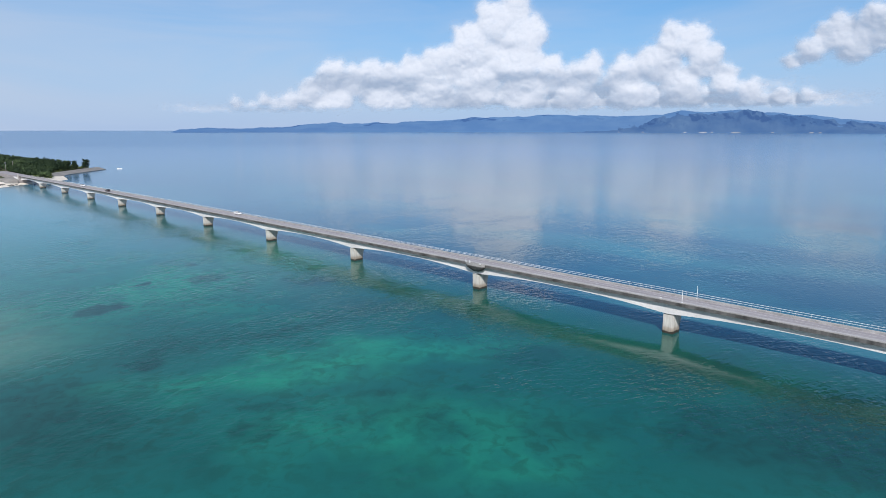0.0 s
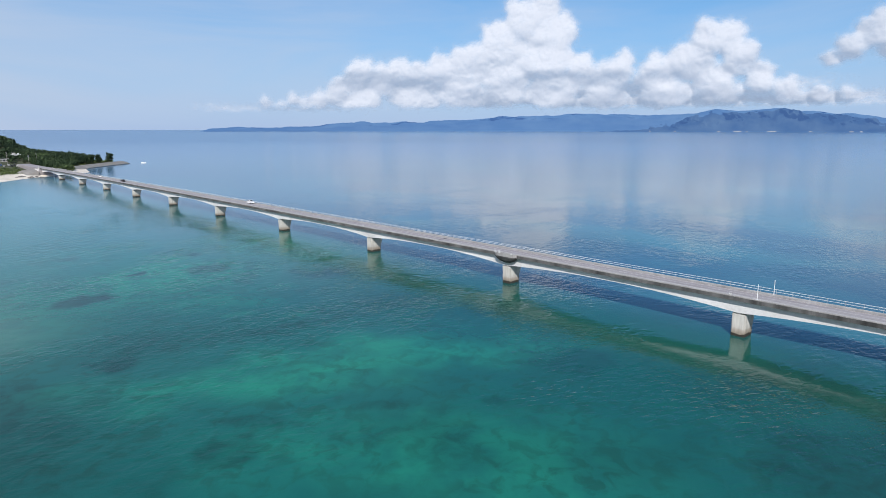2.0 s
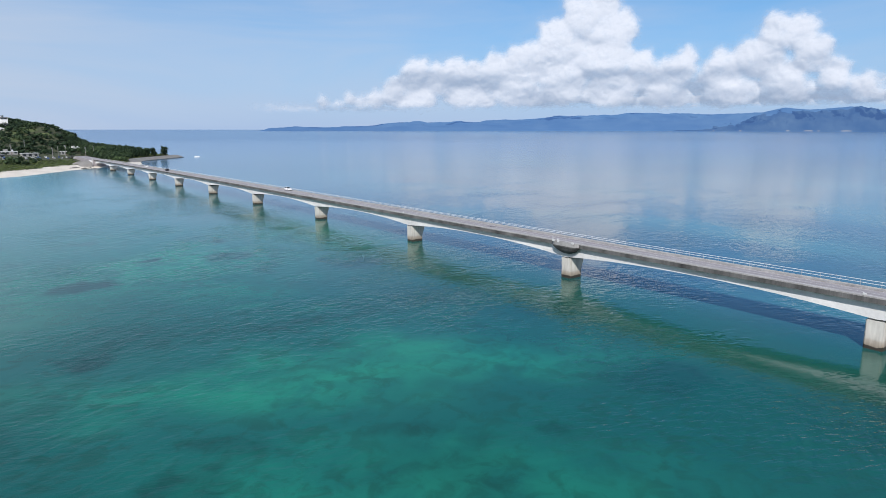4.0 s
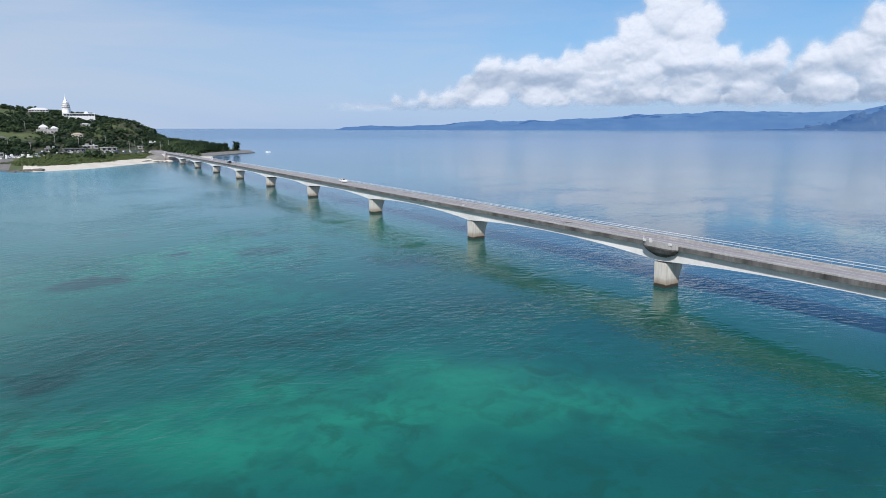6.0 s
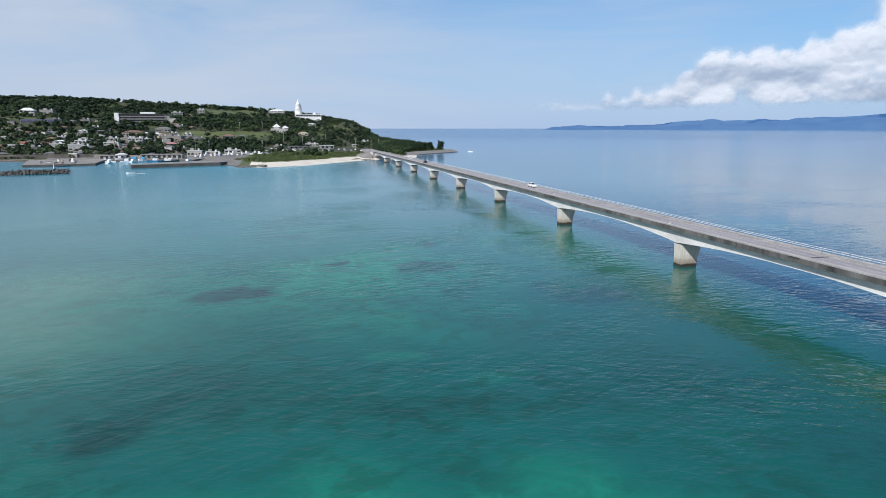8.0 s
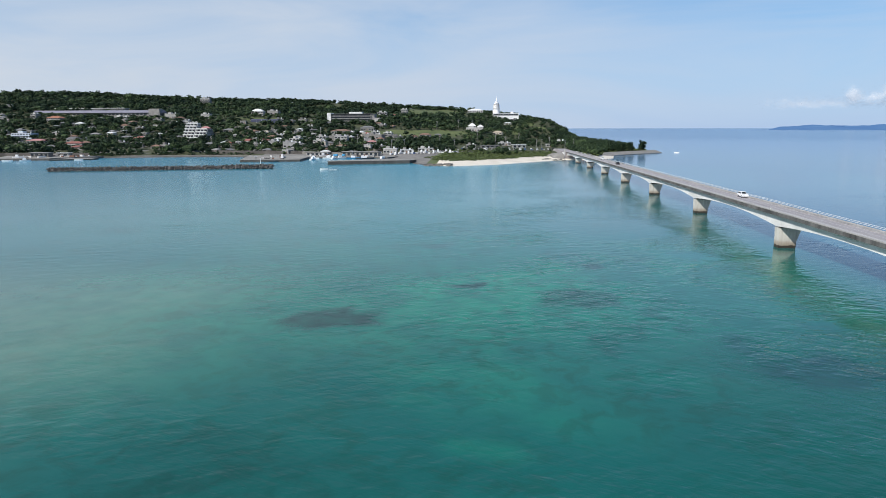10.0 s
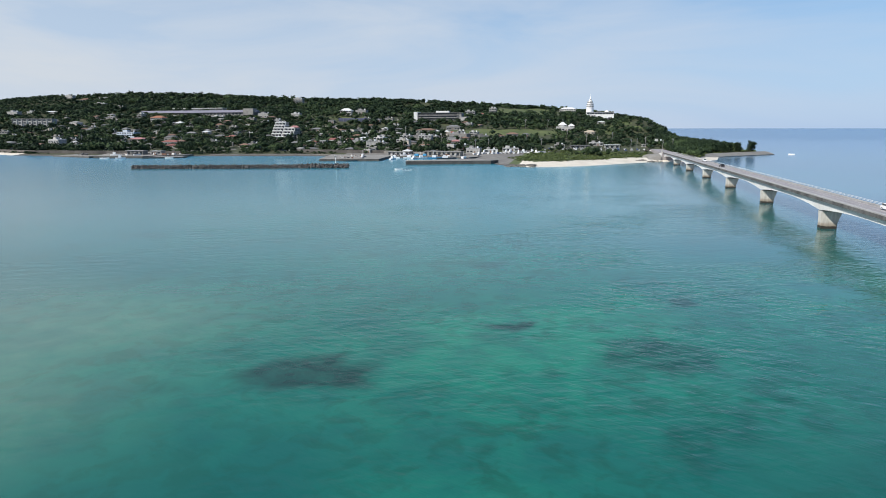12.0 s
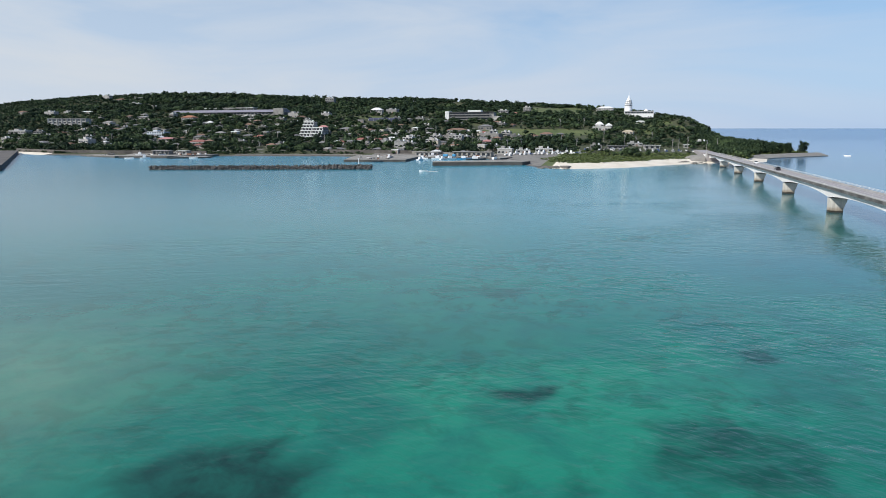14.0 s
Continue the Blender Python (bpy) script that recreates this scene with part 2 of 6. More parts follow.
# ---------------------------------------------------------------- the sea
def blots(x, y, spots, wander, size, seed, lo=0.55, hi=1.15):
    """Soft-edged ragged patches: centre, two half-axes, turn in degrees and strength each."""
    wob_x = (fbm(x / size, y / size, 4, seed) - 0.5) * wander
    wob_y = (fbm(x / size, y / size, 4, seed + 6) - 0.5) * wander
    total = np.zeros(x.shape)
    for sx, sy, rx, ry, turn, k in spots:
        w = min(1.0, min(rx, ry) / 7)
        c, d = math.cos(radians(turn)), math.sin(radians(turn))
        ux, uy = x - sx + wob_x * w, y - sy + wob_y * w
        r = np.hypot((ux * c + uy * d) / rx, (uy * c - ux * d) / ry)
        total = np.maximum(total, k * (1 - sstep(lo, hi, r)))
    return total


def reef_amount(x, y):
    """How much dark reef and weed lies under the water."""
    reef = [(-87, 57, 7.6, 5.6, 8, 1.0), (-69, 76.5, 3.2, 1.7, -8, 1.0), (-66.5, 77.5, 1.8, 2.0, 30, 0.9), (-45, 94, 2.0, 2.6, 0, 0.9), (-51, 70, 7.2, 6.0, -12, 0.72),
            (-50, 49, 3.0, 3.4, 0, 0.45), (-29, 41, 8.0, 6.4, -14, 0.72), (-78, 114, 4.2, 4.4, 0, 0.6), (-101, 118, 1.7, 1.9, 0, 0.5),
            (-62, 62, 2.0, 1.4, 20, 0.5), (-39, 89, 1.4, 1.5, 0, 0.45), (-47, 54, 3.4, 5.0, 0, 0.42), (-41, 60, 1.7, 2.3, 0, 0.42),
            (-33, 49, 3.0, 5.5, 0, 0.5), (-162, 128, 7, 5, 0, 0.35), (-100, 50, 2.2, 1.8, 0, 0.3),
            (-95, 8, 6.0, 5.0, -20, 0.85), (-113, -12, 11, 8, -40, 0.62), (-36, -46, 12, 8, -40, 0.5), (-40, -93, 15, 13, -40, 0.6), (-26, -106, 27, 18, -20, 0.85),
            (-94, -36, 4.6, 4.4, 0, 0.5), (-88, -30, 5.6, 2.6, -35, 0.45), (-70, -39, 6.0, 2.0, -35, 0.42), (-58, -49, 2.2, 2.2, 0, 0.45)]
    weed = [(-116, -8, 16, 28, 10, 0.75), (-90, 15, 16, 11, -22, 0.55), (-66, 7, 34, 8.5, -13, 0.5), (-38, 4, 24, 12, -14, 0.46), (-24, -16, 18, 11, -30, 0.42),
            (-72, -52, 14, 8, -43, 0.42), (-88, -60, 14, 6, -40, 0.25), (-58, -70, 16, 5, -40, 0.32), (-20, -76, 18, 13, -30, 0.55), (-106, -40, 10, 6, -40, 0.3), (60, 20, 60, 22, 0, 0.25)]
    return np.maximum(blots(x, y, reef, 9, 6, 11), blots(x, y, weed, 16, 11, 41, 0.15, 1.35))


def sand_amount(x, y):
    """Broad pale sand drifts under the water."""
    drifts = [(-74, -58, 30, 15, -43, 0.7), (-66, -22, 40, 11, -27, 1.0), (-40, -30, 16, 8, -35, 0.5), (-69, -74, 12, 5, -45, 0.55), (-84, -42, 12, 5, -43, 0.4), (-70, -44, 3.4, 2.2, 0, 0.6),
              (-60, -62, 12, 5, -43, 0.4), (-56, 12, 4, 2.6, 0, 0.4), (-66, 21, 4, 2.2, -10, 0.5), (-62, 33, 16, 8, -6, 0.45),
              (-63, 70, 32, 34, 0, 0.85), (-108, 62, 34, 42, 0, 0.55), (-80, 112, 60, 30, 0, 0.4), (-20, 96, 30, 44, 0, 0.6), (-130, 160, 90, 60, 0, 0.3)]
    return blots(x, y, drifts, 24, 18, 23, 0.1, 1.5)


def olive_glare(x, y):
    """An olive cast of sun glare, painted into the water's colour."""
    wob = (fbm(x / 18, y / 18, 3, 29) - 0.5) * 16
    return 0.52 * sstep(-88, -122, x + wob) * sstep(14, 38, y + wob) * (1 - sstep(62, 100, y))


def sea():
    fine_x, fine_y = np.arange(-210, 61, 1.0), np.arange(-112, 201, 1.0)
    xs = np.concatenate([[-6200, -5600, -5000, -4400, -3800, -3200, -2400, -1700, -1200, -800, -560, -400, -300, -250], fine_x,
                         [70, 85, 110, 150, 200, 280, 400, 560, 800, 1200, 1700, 2400, 3200, 3800, 4400, 5000, 5600, 6200]])
    ys = np.concatenate([[-5000, -3000, -1500, -800, -400, -220, -150], fine_y,
                         [215, 235, 260, 290, 320, 350, 380, 410, 440, 480, 520, 560, 600, 650, 720, 800, 1000, 1300, 1700, 2400, 3200, 3800, 4400, 5000, 5600, 6200]])
    gx, gy = np.meshgrid(xs, ys)
    far = np.hypot(gx + 70, gy)
    gz = np.interp(far, [0, 3000, 4850, 5200, 9000], [0, 0, 20.0, 22, 22])
    verts = np.stack([gx, gy, gz], -1).reshape(-1, 3)
    w, h = len(xs), len(ys)
    i = np.arange(w * h).reshape(h, w)
    faces = np.stack([i[:-1, :-1], i[:-1, 1:], i[1:, 1:], i[1:, :-1]], -1).reshape(-1, 4)
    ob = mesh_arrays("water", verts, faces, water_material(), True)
    ob.data.attributes.new("reef", "FLOAT", "POINT").data.foreach_set("value", reef_amount(gx, gy).ravel().astype(np.float32))
    ob.data.attributes.new("sand", "FLOAT", "POINT").data.foreach_set("value", sand_amount(gx, gy).ravel().astype(np.float32))
    ob.data.attributes.new("glare_cast", "FLOAT", "POINT").data.foreach_set("value", olive_glare(gx, gy).ravel().astype(np.float32))
    d = -coast_distance(gx, gy)
    ob.data.attributes.new("offshore", "FLOAT", "POINT").data.foreach_set("value", d.ravel().astype(np.float32))
    return tagged(ob, "clear turquoise shallow sea with dark reef patches", "sea", kind="structure")


def water_material():
    m, n, l, b = mat("sea_water", 0.02)
    b.inputs["IOR"].default_value = 1.33
    co = n.new("ShaderNodeTexCoord")
    across = n.new("ShaderNodeSeparateXYZ")
    l.new(co.outputs["Object"], across.inputs["Vector"])

    def noise_tex(scale, detail, stretch=(1, 1, 1), distort=0.0, turn=0.55):
        mp = n.new("ShaderNodeMapping")
        mp.vector_type = "TEXTURE"
        mp.inputs["Scale"].default_value = tuple(1 / q for q in stretch)
        mp.inputs["Rotation"].default_value = (0, 0, turn)
        l.new(co.outputs["Object"], mp.inputs["Vector"])
        t = n.new("ShaderNodeTexNoise")
        t.inputs["Scale"].default_value, t.inputs["Detail"].default_value, t.inputs["Distortion"].default_value = scale, detail, distort
        t.inputs["Roughness"].default_value = 0.6
        l.new(mp.outputs["Vector"], t.inputs["Vector"])
        return t.outputs["Fac"]

    def ramp(src, lo, hi, c0=(0, 0, 0), c1=(1, 1, 1)):
        r = n.new("ShaderNodeValToRGB")
        r.color_ramp.elements[0].position, r.color_ramp.elements[0].color = lo, (*c0, 1)
        r.color_ramp.elements[1].position, r.color_ramp.elements[1].color = hi, (*c1, 1)
        l.new(src, r.inputs["Fac"])
        return r.outputs["Color"]

    def mix(fac, a, c, mode="MIX"):
        x = n.new("ShaderNodeMixRGB")
        x.blend_type = mode
        for k, s in enumerate((fac, a, c)):
            if isinstance(s, (int, float)):
                x.inputs[k].default_value = s
            elif isinstance(s, tuple):
                x.inputs[k].default_value = (*s, 1)
            else:
                l.new(s, x.inputs[k])
        return x.outputs["Color"]

    # an even teal bed in faint drifts
    col = ramp(noise_tex(0.02, 6, (1, 1, 1), 0.5), 0.3, 0.7, (0.01, 0.09, 0.083), (0.012, 0.116, 0.102))
    shore = n.new("ShaderNodeAttribute")
    shore.attribute_name = "offshore"
    near = n.new("ShaderNodeMapRange")
    near.inputs["From Min"].default_value, near.inputs["From Max"].default_value = 2, 350
    near.inputs["To Min"].default_value, near.inputs["To Max"].default_value = 0.9, 0.0
    l.new(shore.outputs["Fac"], near.inputs["Value"])
    col = mix(near.outputs["Result"], col, (0.012, 0.33, 0.42))
    # bed colour greened and darkened towards the bridge, painting in its mirrored band
    band_tint = n.new("ShaderNodeMapRange")
    band_tint.interpolation_type = "SMOOTHSTEP"
    band_tint.inputs["From Min"].default_value, band_tint.inputs["From Max"].default_value = -58, -14
    band_tint.inputs["To Min"].default_value, band_tint.inputs["To Max"].default_value = 0.0, 0.58
    l.new(across.outputs["X"], band_tint.inputs["Value"])
    col = mix(band_tint.outputs["Result"], col, (0.006, 0.07, 0.034))
    sand = n.new("ShaderNodeAttribute")
    sand.attribute_name = "sand"
    sandy = ramp(noise_tex(0.13, 8, (1, 1, 1), 0.5), 0.34, 0.58, (0.35, 0.35, 0.35), (1, 1, 1))
    col = mix(mix(1.0, sand.outputs["Color"], sandy, "MULTIPLY"), col, (0.018, 0.212, 0.138))
    # weed in small tufts
    weed = ramp(noise_tex(0.3, 8, (1, 1, 1), 0.6), 0.47, 0.6)
    zone = ramp(noise_tex(0.05, 3), 0.38, 0.6, (0.1, 0.1, 0.1), (0.5, 0.5, 0.5))
    col = mix(mix(1.0, weed, zone, "MULTIPLY"), col, (0.012, 0.066, 0.046))
    # painted olive glare laid over the bed, in mottles
    glare_cast = n.new("ShaderNodeAttribute")
    glare_cast.attribute_name = "glare_cast"
    glare_mottle = ramp(noise_tex(0.2, 8, (1, 1, 1), 0.4), 0.3, 0.66, (0.55, 0.55, 0.55), (1, 1, 1))
    col = mix(mix(1.0, glare_cast.outputs["Color"], glare_mottle, "MULTIPLY"), col, (0.155, 0.245, 0.185))
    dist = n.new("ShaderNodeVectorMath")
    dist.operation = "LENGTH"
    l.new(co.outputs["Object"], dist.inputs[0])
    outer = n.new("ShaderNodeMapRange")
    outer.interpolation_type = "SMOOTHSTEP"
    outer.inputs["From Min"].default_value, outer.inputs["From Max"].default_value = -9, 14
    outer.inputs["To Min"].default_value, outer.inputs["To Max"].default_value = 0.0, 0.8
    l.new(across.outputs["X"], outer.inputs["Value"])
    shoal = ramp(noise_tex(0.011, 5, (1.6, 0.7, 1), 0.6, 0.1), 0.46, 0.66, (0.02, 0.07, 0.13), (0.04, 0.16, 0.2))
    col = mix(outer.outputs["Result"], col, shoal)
    # not depth: haze and mirrored sky painted into the far water's colour
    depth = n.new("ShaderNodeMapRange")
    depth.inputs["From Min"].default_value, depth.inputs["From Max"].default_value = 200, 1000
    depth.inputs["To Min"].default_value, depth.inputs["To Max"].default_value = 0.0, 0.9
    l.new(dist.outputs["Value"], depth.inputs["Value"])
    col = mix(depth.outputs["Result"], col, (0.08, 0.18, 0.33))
    reef = n.new("ShaderNodeAttribute")
    reef.attribute_name = "reef"
    tuft = ramp(noise_tex(0.3, 7, (1, 1, 1), 0.5), 0.34, 0.64, (0.55, 0.55, 0.55), (1, 1, 1))
    col = mix(mix(1.0, reef.outputs["Color"], tuft, "MULTIPLY"), col, (0.008, 0.04, 0.034))
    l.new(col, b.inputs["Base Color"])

    # ripples: wind chop and a longer swell in drifting patches, broken up finely far out
    calm = n.new("ShaderNodeMapRange")
    calm.inputs["From Min"].default_value, calm.inputs["From Max"].default_value = 110, 360
    calm.inputs["To Min"].default_value, calm.inputs["To Max"].default_value = 1.0, 0.07
    l.new(dist.outputs["Value"], calm.inputs["Value"])
    chop = noise_tex(0.7, 2.5, (0.5, 1.2, 1), 0.3, -0.4)
    swell = noise_tex(0.32, 2, (0.5, 1.25, 1), 0.3, 0.4)
    wind = noise_tex(1.3, 2, (0.6, 1.3, 1), 0.4, 0.5)
    height = mix(0.06, mix(0.58, chop, swell), wind)
    gust = ramp(noise_tex(0.024, 3, (1, 1.6, 1), 0.5, 0.2), 0.4, 0.66, (0.16, 0.16, 0.16), (1.75, 1.75, 1.75))
    force = n.new("ShaderNodeMath")
    force.operation = "MULTIPLY"
    l.new(calm.outputs["Result"], force.inputs[0])
    l.new(gust, force.inputs[1])
    lee = n.new("ShaderNodeMapRange")
    lee.interpolation_type = "SMOOTHSTEP"
    lee.inputs["From Min"].default_value, lee.inputs["From Max"].default_value = -105, -25
    lee.inputs["To Min"].default_value, lee.inputs["To Max"].default_value = 0.6, 1.35
    l.new(across.outputs["X"], lee.inputs["Value"])
    sheltered = n.new("ShaderNodeMath")
    sheltered.operation = "MULTIPLY"
    l.new(force.outputs["Value"], sheltered.inputs[0])
    open_side = n.new("ShaderNodeMapRange")
    open_side.inputs["From Min"].default_value, open_side.inputs["From Max"].default_value = 8, 60
    open_side.inputs["To Min"].default_value, open_side.inputs["To Max"].default_value = 1.0, 0.5
    l.new(across.outputs["X"], open_side.inputs["Value"])
    breeze = n.new("ShaderNodeMath")
    breeze.operation = "MULTIPLY"
    l.new(lee.outputs["Result"], breeze.inputs[0])
    l.new(open_side.outputs["Result"], breeze.inputs[1])
    l.new(breeze.outputs["Value"], sheltered.inputs[1])
    gloss = n.new("ShaderNodeMapRange")
    gloss.inputs["From Min"].default_value, gloss.inputs["From Max"].default_value = 120, 400
    gloss.inputs["To Min"].default_value, gloss.inputs["To Max"].default_value = 0.085, 0.145
    l.new(dist.outputs["Value"], gloss.inputs["Value"])
    rough = gloss.outputs["Result"]
    for src, lo, hi, most in ((dist.outputs["Value"], 500, 2000, 0.09), (across.outputs["X"], -10, -110, 0.045)):
        more = n.new("ShaderNodeMapRange")
        more.inputs["From Min"].default_value, more.inputs["From Max"].default_value = lo, hi
        more.inputs["To Min"].default_value, more.inputs["To Max"].default_value = 0.0, most
        l.new(src, more.inputs["Value"])
        add = n.new("ShaderNodeMath")
        l.new(rough, add.inputs[0])
        l.new(more.outputs["Result"], add.inputs[1])
        rough = add.outputs["Value"]
    l.new(rough, b.inputs["Roughness"])
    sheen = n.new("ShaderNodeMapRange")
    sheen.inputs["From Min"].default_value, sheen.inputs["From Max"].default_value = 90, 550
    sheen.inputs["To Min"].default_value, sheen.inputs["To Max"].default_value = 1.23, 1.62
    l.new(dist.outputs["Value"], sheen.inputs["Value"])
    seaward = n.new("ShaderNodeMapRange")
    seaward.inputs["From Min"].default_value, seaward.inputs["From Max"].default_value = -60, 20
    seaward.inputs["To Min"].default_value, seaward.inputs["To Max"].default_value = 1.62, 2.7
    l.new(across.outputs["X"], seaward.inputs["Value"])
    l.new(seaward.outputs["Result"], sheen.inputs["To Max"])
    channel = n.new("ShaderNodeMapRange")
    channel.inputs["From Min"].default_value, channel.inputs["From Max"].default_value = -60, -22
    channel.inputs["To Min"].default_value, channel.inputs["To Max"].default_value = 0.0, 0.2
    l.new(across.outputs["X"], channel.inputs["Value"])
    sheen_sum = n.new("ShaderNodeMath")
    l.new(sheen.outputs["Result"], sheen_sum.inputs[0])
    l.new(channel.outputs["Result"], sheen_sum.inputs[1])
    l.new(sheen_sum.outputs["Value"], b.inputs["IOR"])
    bump = n.new("ShaderNodeBump")
    bump.inputs["Distance"].default_value = 0.23
    l.new(sheltered.outputs["Value"], bump.inputs["Strength"])
    l.new(height, bump.inputs["Height"])
    l.new(bump.outputs["Normal"], b.inputs["Normal"])
    return m


sea()


# ---------------------------------------------------------------- island ground
APRON = speckled("apron_concrete", (0.1, 0.094, 0.086), (0.24, 0.228, 0.208), 0.07, 0.9, 0.3)
FIELD = speckled("field_grass", (0.045, 0.068, 0.02), (0.12, 0.14, 0.05), 0.06, 0.95, 0.4)
GROUND = speckled("island_grass", (0.02, 0.028, 0.012), (0.08, 0.088, 0.038), 0.035, 0.95, 0.4)


def island():
    xs = np.concatenate([np.arange(-2300, -700, 30), np.arange(-700, 140, 4)])
    ys = np.concatenate([np.arange(405, 640, 3), np.arange(640, 1720, 9)])
    gx, gy = np.meshgrid(xs, ys)
    gz = land(gx, gy)
    w, h = len(xs), len(ys)
    i = np.arange(w * h).reshape(h, w)
    faces = np.stack([i[:-1, :-1], i[:-1, 1:], i[1:, 1:], i[1:, :-1]], -1).reshape(-1, 4)
    keep = gz.ravel()[faces].max(1) > -0.8
    faces = faces[keep]
    used = np.unique(faces)
    remap = np.zeros(w * h, dtype=int)
    remap[used] = np.arange(len(used))
    verts = np.stack([gx, gy, gz], -1).reshape(-1, 3)[used]
    ob = mesh_arrays("ground", verts, remap[faces], [GROUND, SAND, SEA_WALL, FIELD, APRON], True)
    c = verts[remap[faces]].mean(1)
    d = coast_distance(c[:, 0], c[:, 1])
    edge = 23 + 10 * (fbm(c[:, 0] / 14, c[:, 1] / 14, 3, 5) - 0.5)
    index = np.zeros(len(c), dtype=np.int32)
    index[(c[:, 0] > -104) & (c[:, 0] < 60) & (d < edge) & (c[:, 1] < 600)] = 1
    index[(c[:, 0] > 20) & (d < 9) & (c[:, 1] > 600)] = 2
    index[(c[:, 0] < -104) & (d < 7)] = 2
    index[(c[:, 0] < -585) & (c[:, 0] > -660) & (d < 16)] = 1
    field = np.exp(-(((c[:, 0] + 155) / 74) ** 2 + ((c[:, 1] - 732) / 26) ** 2)) + np.exp(-(((c[:, 0] + 366) / 36) ** 2 + ((c[:, 1] - 808) / 14) ** 2)) + np.exp(-(((c[:, 0] + 155) / 56) ** 2 + ((c[:, 1] - 975) / 66) ** 2)) + 0.8 * np.exp(-(((c[:, 0] + 30) / 45) ** 2 + ((c[:, 1] - 810) / 60) ** 2)) * (fbm(c[:, 0] / 20, c[:, 1] / 16, 3, 71) > 0.45)
    index[(field > 0.42) & (index == 0)] = 3
    yard = (fbm(c[:, 0] / 11, c[:, 1] / 8, 3, 61) > 0.6) & (c[:, 0] < -160) & (c[:, 0] > -800) & (d > 22) & (c[:, 2] < 24)
    index[yard & (index == 0)] = 4
    index[(c[:, 0] < -8) & (c[:, 0] > -125) & (c[:, 1] < 580) & (d < 60) & (index == 0)] = 3
    index[(c[:, 0] > -275) & (c[:, 0] < -112) & (c[:, 1] < 566) & (d > 3)] = 4
    ob.data.polygons.foreach_set("material_index", index)
    return tagged(ob, "low green island rising to a wooded ridge, with a pale coral beach", "island", kind="structure")


island()


# ---------------------------------------------------------------- the bridge
NEAR, FAR_SIDE, DECK = -1.5, 6.35, 7.9         # the deck's two edges and the road's height
PIERS = [-120, -60.5, 0.0, 60.2, 119.3, 178.5, 236, 293.5, 350.8, 408.2, 466]
END = 521.0
Y0 = -420.0


def pier_material():
    """Pale concrete with a brown splash zone and a black tide line."""
    m, n, l, b = mat("pier_concrete", 0.9)
    sep = n.new("ShaderNodeSeparateXYZ")
    place = n.new("ShaderNodeNewGeometry")
    l.new(place.outputs["Position"], sep.inputs["Vector"])
    tex = n.new("ShaderNodeTexNoise")
    tex.inputs["Scale"].default_value, tex.inputs["Detail"].default_value = 0.7, 8
    l.new(place.outputs["Position"], tex.inputs["Vector"])
    wob = n.new("ShaderNodeMath")
    wob.operation = "MULTIPLY_ADD"
    wob.inputs[1].default_value = 0.8
    l.new(tex.outputs["Fac"], wob.inputs[0])
    l.new(sep.outputs["Z"], wob.inputs[2])
    scale = n.new("ShaderNodeMapRange")
    scale.inputs["From Min"].default_value, scale.inputs["From Max"].default_value = 0.0, 5.0
    l.new(wob.outputs["Value"], scale.inputs["Value"])
    ramp = n.new("ShaderNodeValToRGB")
    e = ramp.color_ramp.elements
    e[0].position, e[0].color = 0.19, (0.03, 0.026, 0.02, 1)
    e[1].position, e[1].color = 0.62, (0.52, 0.5, 0.46, 1)
    for pos, c in ((0.215, (0.25, 0.21, 0.165)), (0.36, (0.37, 0.33, 0.28)), (0.42, (0.46, 0.44, 0.4))):
        x = e.new(pos)
        x.color = (*c, 1)
    l.new(scale.outputs["Result"], ramp.inputs["Fac"])
    streak = n.new("ShaderNodeTexNoise")
    mp = n.new("ShaderNodeMapping")
    mp.inputs["Scale"].default_value = (2.2, 2.2, 0.25)
    l.new(place.outputs["Position"], mp.inputs["Vector"])
    l.new(mp.outputs["Vector"], streak.inputs["Vector"])
    streak.inputs["Scale"].default_value, streak.inputs["Detail"].default_value = 1.0, 6
    mix = n.new("ShaderNodeMixRGB")
    mix.blend_type, mix.inputs[0].default_value = "OVERLAY", 0.5
    l.new(ramp.outputs["Color"], mix.inputs[1])
    l.new(streak.outputs["Fac"], mix.inputs[2])
    l.new(mix.outputs["Color"], b.inputs["Base Color"])
    return m


PIER_MAT = pier_material()
LINE_PAINT = speckled("line_paint", (0.3, 0.29, 0.28), (0.62, 0.61, 0.6), 1.5, 0.7)
PLATE = speckled("weathered_plate", (0.4, 0.4, 0.4), (0.66, 0.66, 0.65), 1.5, 0.6)
STEEL = speckled("galvanised_steel", (0.5, 0.51, 0.53), (0.72, 0.73, 0.75), 0.8, 0.45, metal=0.1)
POST_STEEL = speckled("post_steel", (0.24, 0.245, 0.25), (0.4, 0.405, 0.41), 0.8, 0.5, metal=0.1)
WALK = speckled("footway_concrete", (0.3, 0.288, 0.285), (0.47, 0.455, 0.45), 0.5, 0.9, 0.35, 0.15, stretch=(1, 0.2, 1))
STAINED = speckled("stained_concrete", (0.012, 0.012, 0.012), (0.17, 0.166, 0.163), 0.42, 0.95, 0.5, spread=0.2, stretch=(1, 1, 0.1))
DARK_JOINT = speckled("dark_joint", (0.02, 0.02, 0.02), (0.06, 0.055, 0.05), 1.5, 0.8)


def sag(y):
    """How far the deck has come down towards the island."""
    return 5.6e-6 * max(y, 0.0) ** 2


